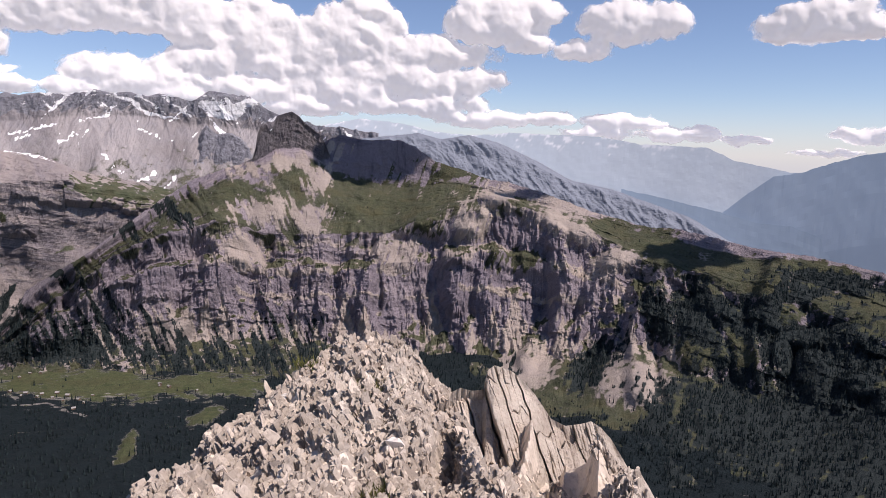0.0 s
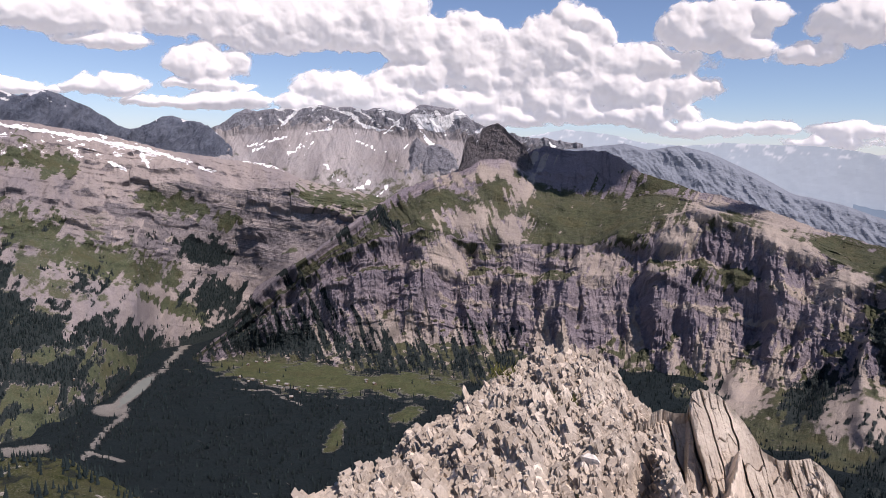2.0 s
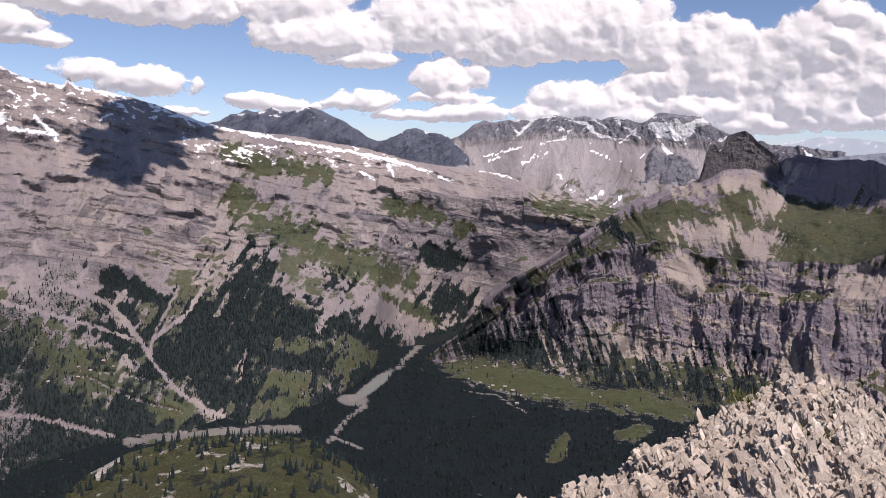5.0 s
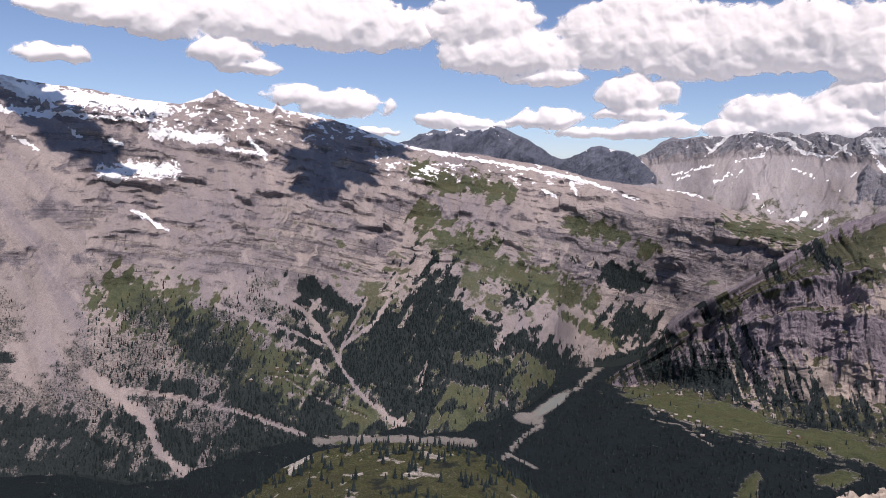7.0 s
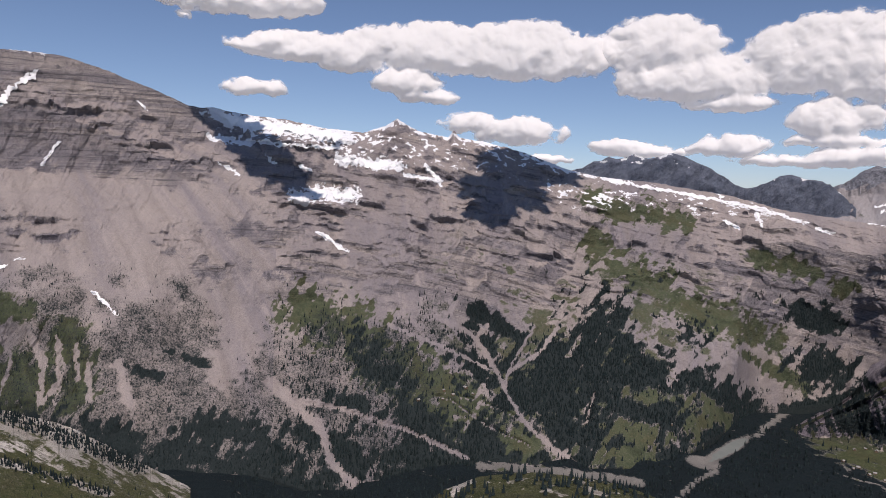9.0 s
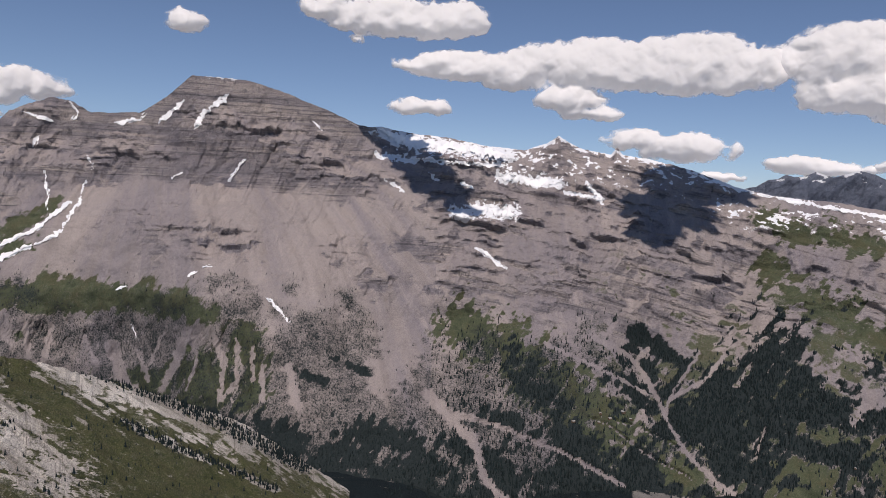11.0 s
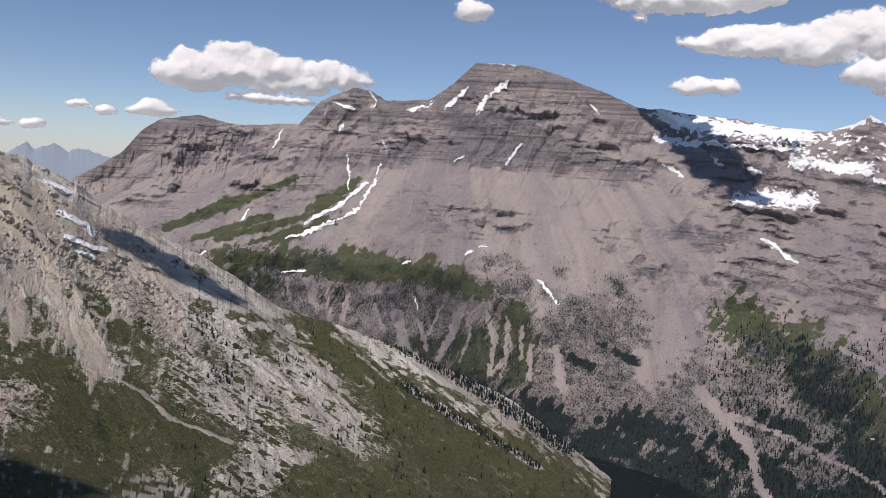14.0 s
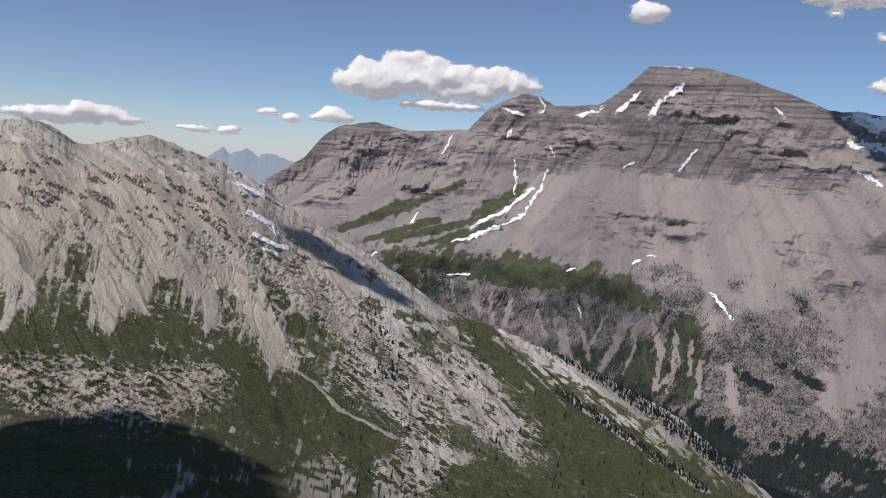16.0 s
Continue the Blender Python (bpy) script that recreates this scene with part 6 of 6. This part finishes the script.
# ---- summit rocks ----
def stone_material(name, dark, light, scale=1.0):
    """Pale weathered limestone with grey lichen and cracks, a little different on each stone."""
    m, n, l, bsdf = nodes_of(name)
    big, fine = noise_node(n, l, 1.3 * scale, 5, 0.6), noise_node(n, l, 16 * scale, 8, 0.7)
    lines = noise_node(n, l, 9 * scale, 5, 0.6, stretch=(1.3, 1.0, 0.8))
    col = ramp_node(n, l, big, [(0.3, dark), (0.7, light)])
    col = mix_node(n, l, ramp_node(n, l, fine, [(0.36, (0.55, 0.55, 0.55)), (0.52, (0, 0, 0))]), col, ramp_node(n, l, lines, [(0.3, [c * 0.45 for c in dark]), (0.7, dark)]))
    info, hsv, mr = n.new("ShaderNodeObjectInfo"), n.new("ShaderNodeHueSaturation"), n.new("ShaderNodeMapRange")
    mr.inputs["To Min"].default_value, mr.inputs["To Max"].default_value = 0.68, 1.3
    l.new(info.outputs["Random"], mr.inputs["Value"])
    geo, mi, mul = n.new("ShaderNodeNewGeometry"), n.new("ShaderNodeMapRange"), n.new("ShaderNodeMath")
    mi.inputs["To Min"].default_value, mi.inputs["To Max"].default_value = 0.8, 1.15
    l.new(geo.outputs["Random Per Island"], mi.inputs["Value"])
    mul.operation = "MULTIPLY"
    l.new(mr.outputs["Result"], mul.inputs[0])
    l.new(mi.outputs["Result"], mul.inputs[1])
    l.new(mul.outputs[0], hsv.inputs["Value"])
    l.new(col, hsv.inputs["Color"])
    l.new(hsv.outputs["Color"], bsdf.inputs["Base Color"])
    bsdf.inputs["Roughness"].default_value, bsdf.inputs["Specular IOR Level"].default_value = 0.9, 0.2
    nrm = bump_node(n, l, lines, 0.5, 0.05)
    l.new(bump_node(n, l, fine, 0.6, 0.02, nrm), bsdf.inputs["Normal"])
    return m


SUMMIT = stone_material("pale_limestone", (0.52, 0.44, 0.37), (0.8, 0.71, 0.615))
rock_az = np.linspace(-18.5, 26.5, 380)
re, rr = along(ROCK_TOP, rock_az)
re = re - 0.7
prof = [place(rock_az, re - 16, rr + 7), place(rock_az, re - 3, rr + 1.2), place(rock_az, re, rr), place(rock_az, re * 0.6 - 27 * 0.4, eased(ROCK_TOP, rock_az)[1] * 0.8), place(rock_az, -34 + 0 * re, rr * 0.5), place(rock_az, -50 + 0 * re, 0 * rr + 2.4)]
strip = []
for k, count in enumerate((4, 12, 110, 70, 12)):
    f = np.linspace(0, 1, count + 1)[1 if k else 0:, None, None]
    strip.append(prof[k] * (1 - f) + prof[k + 1] * f)
rp = relax(np.concatenate(strip), 3)
# the beds stand steeply: steps from plate to plate
across = rp[..., 0] * 0.75 + rp[..., 2] * 0.45 + 0.25 * rp[..., 1] + 0.3 * rough3(rp, 1.5, 3)
strike = rp[..., 1] * 0.9 - rp[..., 0] * 0.2
plate = np.floor(across / 0.11)
chunk = np.floor(strike / 0.3 + 7.3 * np.sin(plate * 12.9))
step = np.modf(np.abs(np.sin(plate * 78.23 + chunk * 37.7) * 4375.5))[0] - 0.5
rp[..., 2] -= 0.55 * spots(*angles(rp)[:2], [(-0.8, -22.6, 1.1, 1.5, 20)])
crest_at = [(-4.6, -18.6, 2.4, 2.6, 0), (-7.0, -21.5, 3.4, 2.8, -25), (-11.2, -23.0, 3.0, 2.2, -30)]
calm = 1 - 0.75 * spots(*angles(rp)[:2], crest_at)
rp[..., 2] += (0.22 * step + 0.25 * rough3(rp, 0.9, 4, 0.6)) * calm - 0.05 - 1.0 * spots(*angles(rp)[:2], crest_at)
outcrop = new("rock_outcrop", mesh_of("rock_outcrop", rp.reshape(-1, 3), grid_faces(*rp.shape[:2]), SUMMIT))
tagged(outcrop, "shattered pale limestone crest of tilted plates and rubble", "rock")


def hull(points, name, material=SUMMIT):
    bm = bmesh.new()
    for q in points:
        bm.verts.new(q)
    bmesh.ops.convex_hull(bm, input=bm.verts)
    loose = [v for v in bm.verts if not v.link_faces]
    bmesh.ops.delete(bm, geom=loose, context="VERTS")
    me = bpy.data.meshes.new(name)
    bm.to_mesh(me)
    bm.free()
    me.materials.append(material)
    return me


def slab_points(rng, long, wide, thin):
    """Corners of a broken plate with two flat faces: long in z, wide in x, thin in y."""
    cut = rng.uniform(0.1, 0.95, 4)
    x = np.array([-1, 1 - cut[3] * 0.4, 1, 1, 1 - cut[0], -1 + cut[1] * 0.5, -1])
    z = np.array([-1, -1, -1 + cut[3], 1 - cut[2] * 1.2, 1 - 0.4 * cut[2], 1, 1 - cut[1]])
    if rng.rand() < 0.4:
        x = -x
    x, z = x + rng.uniform(-0.1, 0.1, 7), z + rng.uniform(-0.08, 0.08, 7)
    out = []
    for s in (-1, 1):
        shrink = rng.uniform(0.88, 1.0, 7)
        out.append(np.stack([x * shrink * wide / 2, s * thin / 2 * rng.uniform(0.75, 1.0) + 0 * x + 0.12 * thin * x * s, z * shrink * long / 2], 1))
    return np.concatenate(out)


rng = np.random.RandomState(21)
kinds = [hull(slab_points(rng, rng.uniform(0.9, 1.3), rng.uniform(0.25, 0.6), rng.uniform(0.07, 0.2)), "slab") for _ in range(18)]
lumps = [hull(slab_points(rng, rng.uniform(0.7, 1.0), rng.uniform(0.7, 1.0), rng.uniform(0.35, 0.7)), "stone") for _ in range(12)]


def leaning(rng, spread):
    """Plates stand on edge with the beds, tops to the left, their broad sides turned to the sun."""
    return Euler((radians(-14 + rng.normal() * spread), radians(-20 + rng.normal() * spread), radians(62 + rng.normal() * spread * 2.2))).to_matrix().to_4x4()


front = rp[12:182]
fa, fe, fr = angles(front)
seen = (fe > -27.5) * (1 - spots(fa, fe, crest_at)) * (1 - 0.9 * spots(fa, fe, [(-1.0, -17.6, 1.2, 1.0, 0)]))
upright = smooth(fbm(front[..., 0] * 0.9, front[..., 1] * 0.9, 0.3, 3), -0.15, 0.2)
for q in pick(front, seen * (0.15 + upright), 330, rng):
    size = rng.choice([0.09, 0.11, 0.13, 0.16, 0.2, 0.27]) * rng.uniform(0.8, 1.2)
    ob = new("slab", kinds[rng.randint(len(kinds))])
    ob.parent = outcrop
    ob.matrix_basis = Matrix.Translation(Vector(q) + Vector((0, 0, size * 0.1))) @ leaning(rng, 5) @ Matrix.Diagonal((size * rng.uniform(0.6, 1.0), size * rng.uniform(0.4, 0.8), size * rng.uniform(0.9, 1.8), 1))
for q in pick(front, seen * (1.1 - upright), 60, rng):
    size = rng.uniform(0.06, 0.2)
    ob = new("stone", lumps[rng.randint(len(lumps))])
    ob.parent = outcrop
    ob.matrix_basis = Matrix.Translation(Vector(q) + Vector((0, 0, size * 0.1))) @ leaning(rng, 25) @ Matrix.Diagonal((size, size * 0.6, size, 1))


# the standing crest: broad sheets split by deep cracks, all leaning one way
CREST_TOP = [
    (-0.49, -18.87), (-0.92, -18.03), (-1.57, -17.72), (-2.47, -17.91), (-3.35, -17.8), (-3.62, -16.41), (-4.18, -15.97), (-5.51, -16.34), (-6.18, -16.85), (-7.32, -17.91), (-7.78, -18.5), (-8.7, -19.67), (-9.8, -20.08), (-10.45, -19.95), (-11.09, -19.82), (-11.73, -19.6), (-12.47, -19.98), (-13.28, -20.7), (-13.96, -21.62), (-14.65, -22.57), (-15.5, -22.7), (-16.19, -23.58), (-17.1, -24.83), (-18.02, -26.08),
]


def hashed(*k):
    return np.modf(np.abs(np.sin(sum(q * w for q, w in zip(k, (12.9898, 78.233, 37.719))) + 0.5) * 43758.5))[0]


def sheets(c, l, wide, long, seed):
    """Plates side by side along c, each broken across at its own lengths: the step of each, and how near a crack runs."""
    s = c / wide + 0.4 * perlin(c / wide * 0.45, l * 0.12 / wide, seed) + 0.25 * perlin(0.3 * c, l * 0.7, seed + 3)
    k, f = np.floor(s), s - np.floor(s)
    b = l / (long * (0.6 + 0.9 * hashed(k, seed))) + 5 * hashed(k, seed + 1) + 0.25 * perlin(c * 1.5, l * 0.4, seed + 5)
    j, g = np.floor(b), b - np.floor(b)
    step = hashed(k, j, seed) - 0.5 + (f - 0.5) * (0.5 * hashed(k, j, seed + 2) - 0.15)
    crack = np.maximum(1 - smooth(np.minimum(f, 1 - f) * wide, 0.0, 0.09), 0.25 * (1 - smooth(np.minimum(g, 1 - g) * long, 0.0, 0.1)))
    return step, crack * (hashed(k, seed + 6) > 0.25)


ca = np.linspace(-16.8, 0.2, 300)
ct = along([(a, e, 1) for a, e in CREST_TOP], ca)[0]
cr = 10.4 - 0.12 * ca
cv = np.linspace(0, 1, 210)[:, None]
ce = ct * (1 - cv) - 30 * cv
cx = -ca + 0 * ce
cc, cl = 0.94 * cx + 0.34 * ce, 0.34 * cx - 0.94 * ce
big_step, big_crack = sheets(cc, cl, 1.5, 5.0, 1.7)
mid_step, mid_crack = sheets(cc, cl, 0.55, 2.4, 4.1)
low_step, low_crack = sheets(cc, cl, 0.24, 0.9, 8.3)
crush = smooth(perlin(cc * 0.35, cl * 0.16, 5.5), -0.1, 0.3)
wall = smooth(cc + 0.12 * perlin(cl * 0.8, cc, 2.0), -2.89, -2.65)
out = 0.17 * big_step + (0.025 + 0.06 * crush) * mid_step + (0.006 + 0.035 * crush) * low_step - 0.16 * big_crack - 0.07 * mid_crack * (0.15 + crush) - 0.025 * low_crack * crush
out = out + 0.3 * (wall - 1) + 0.06 * fbm(cc * 0.8, cl * 0.4, 0.8, 6, 0.6)
cp = place(ca + 0 * ce, ce, cr - 0.15 * (ct - ce) - out * smooth(cv, -0.03, 0.05))
rear = cp[0] + np.stack([-np.sin(np.radians(ca)), np.cos(np.radians(ca)), -2.2 + 0 * ca], -1) * 0.6
cp = np.concatenate([rear[None], cp])
crest_face = new("rock_face", mesh_of("rock_face", cp.reshape(-1, 3), grid_faces(*cp.shape[:2]), SUMMIT))
crest_face.parent = outcrop
tagged(crest_face, "standing limestone sheets split by dark leaning cracks")
# two freshly broken white blocks
WHITE = stone_material("fresh_limestone", (0.68, 0.63, 0.57), (0.84, 0.8, 0.75))
for a, e, size in ((11.9, -18.4, 0.17), (3.4, -21.9, 0.19), (3.9, -22.1, 0.12), (6.4, -20.6, 0.12), (12.4, -18.9, 0.1)):
    hit = np.unravel_index(np.argmin((fa - a) ** 2 + (fe - e) ** 2), fa.shape)
    ball = rng.normal(size=(18, 3))
    ball *= rng.uniform(0.8, 1.1, (18, 1)) * np.array([size * 0.7, size * 0.5, size * 0.42]) / np.linalg.norm(ball, axis=1, keepdims=True)
    ob = new("stone", hull(ball, "stone", WHITE))
    ob.parent = outcrop
    ob.matrix_basis = Matrix.Translation(Vector(front[hit]) + Vector((0, 0, size * 0.12))) @ Euler((radians(-35), radians(rng.uniform(-20, 20)), radians(rng.uniform(10, 50)))).to_matrix().to_4x4()

# rubble: thousands of chips between the plates
def rubble(places, low, high, rng):
    base = np.array([(-1, -1, -1), (1, -1, -1), (1, 1, -1), (-1, 1, -1), (-0.7, -0.8, 1), (0.8, -0.6, 1), (0.6, 0.8, 1), (-0.8, 0.6, 1)], float)
    quads = np.array([(0, 3, 2, 1), (4, 5, 6, 7), (0, 1, 5, 4), (1, 2, 6, 5), (2, 3, 7, 6), (3, 0, 4, 7)])
    n = len(places)
    v = base[None] * rng.uniform(0.65, 1.25, (n, 8, 3)) * (rng.uniform(low, high, (n, 1, 1)) * rng.uniform(0.6, 1.4, (n, 1, 3)) * np.array([1.1, 0.28, 1.7]))
    ang = np.radians(np.stack([-14 + 12 * rng.normal(size=n), -22 + 11 * rng.normal(size=n), 56 + 17 * rng.normal(size=n)], 1))
    c, s = np.cos(ang), np.sin(ang)
    zero, one = np.zeros(n), np.ones(n)
    rx = np.stack([one, zero, zero, zero, c[:, 0], -s[:, 0], zero, s[:, 0], c[:, 0]], 1).reshape(n, 3, 3)
    ry = np.stack([c[:, 1], zero, s[:, 1], zero, one, zero, -s[:, 1], zero, c[:, 1]], 1).reshape(n, 3, 3)
    rz = np.stack([c[:, 2], -s[:, 2], zero, s[:, 2], c[:, 2], zero, zero, zero, one], 1).reshape(n, 3, 3)
    v = np.einsum("nij,nkj->nki", rz @ ry @ rx, v) + places[:, None]
    f = (np.arange(n)[:, None, None] * 8 + quads).reshape(-1, 4)
    return mesh_of("rubble", v.reshape(-1, 3), f, SUMMIT)


chips = new("rubble", rubble(np.concatenate([pick(front, seen, 10000, rng), pick(front, seen * (0.1 + upright), 8000, rng)], 0), 0.012, 0.055, rng))
chips.parent = outcrop
tagged(chips, "loose angular limestone chips", kind="stuff")

# tufts of grass in the cracks
TUFT = plain_material("dry_grass", (0.07, 0.085, 0.025), (0.16, 0.15, 0.05), 6.0)
for a, e, r in ((6.1, -17.9, 10.3), (5.2, -17.7, 10.4), (4.6, -25.2, 8.0), (5.4, -25.6, 7.9), (10.8, -15.4, 11.2)):
    hit = np.unravel_index(np.argmin((fa - a) ** 2 + (fe - e) ** 2), fa.shape)
    mid = front[hit]
    verts, faces = [], []
    for k in range(160):
        foot = mid + np.array([rng.normal() * 0.13, rng.normal() * 0.13, 0])
        tip = foot + np.array([rng.normal() * 0.06, rng.normal() * 0.06, rng.uniform(0.06, 0.17)])
        side = np.array([rng.normal(), rng.normal(), 0]) * 0.006
        faces.append((len(verts), len(verts) + 1, len(verts) + 2))
        verts += [foot - side, foot + side, tip]
    tagged(new("grass_tuft", mesh_of("grass_tuft", verts, faces, TUFT)), "tuft of dry alpine grass rooted between rocks", "grass", "tufts of grass on the crest", "stuff")

# ---- chalets ----
TIMBER = plain_material("dark_timber", (0.1, 0.07, 0.05), (0.2, 0.14, 0.1), 0.8)
SHINGLE = plain_material("grey_shingle", (0.24, 0.23, 0.22), (0.4, 0.38, 0.36), 0.6)


def chalet():
    root = new("chalet")
    w, r = bmesh.new(), bmesh.new()
    for x, y in ((-4, -5), (4, -5), (4, 5), (-4, 5)):
        w.verts.new((x, y, -1))
        w.verts.new((x, y, 4.5))
    for y in (-5, 5):
        w.verts.new((0, y, 7))
    bmesh.ops.convex_hull(w, input=w.verts)
    for s in (-1, 1):
        q = [r.verts.new(c) for c in ((0, -6, 7.2), (0, 6, 7.2), (s * 5.2, 6, 4.0), (s * 5.2, -6, 4.0))]
        t = [r.verts.new(v.co + Vector((0, 0, 0.35))) for v in q]
        for k in range(4):
            r.faces.new((q[k], q[(k + 1) % 4], t[(k + 1) % 4], t[k]))
        r.faces.new(q[::-1])
        r.faces.new(t)
    part("wall", w, TIMBER, root)
    part("roof", r, SHINGLE, root, "grey shingle roof")
    return root


random.seed(9)
first = chalet()
tagged(first, "small dark timber chalet with a grey roof in the meadow", "house", "chalets of the valley hamlet")
CHALETS = [
    (29.84, -15.5),
    (29.36, -15.33),
    (28.84, -15.36),
    (30.6, -16.58),
    (30.18, -16.81),
    (29.58, -16.63),
    (28.96, -16.96),
    (28.57, -16.76),
    (27.95, -17.08),
    (27.42, -17.29),
    (26.96, -17.04),
    (27.69, -16.82),
    (26.55, -17.46),
    (26.06, -17.7),
    (26.71, -17.98),
    (25.59, -17.26),
    (20.91, -17.04),
    (20.47, -17.19),
    (21.1, -16.92),
    (18.39, -17.65),
]
FARM = [
    (58.95, -14.36),
    (58.34, -14.6),
    (59.11, -14.95),
    (56.77, -14.48),
    (57.31, -14.12),
    (41.9, -15.47),
    (61.02, -15.14),
]
spots_at = []
for a, e in CHALETS:
    on = [np.argmin(((gp - place(np.array(a), np.array(e), (EYE - VALLEY + 4) / math.tan(radians(-e)))) ** 2).sum(-1))]
    spots_at.append(gp.reshape(-1, 3)[on[0]])
ma, me_, _ = angles(massif_p)
for a, e in FARM:
    spots_at.append(massif_p.reshape(-1, 3)[np.argmin((ma - a) ** 2 + (me_ - e) ** 2)])
first.matrix_basis = pose(*spots_at[0], 0, 0, 40)
for q in spots_at[1:]:
    copy_thing(first, pose(*q, 0, 0, random.uniform(0, 180)) @ Matrix.Scale(random.uniform(0.7, 1.2), 4))
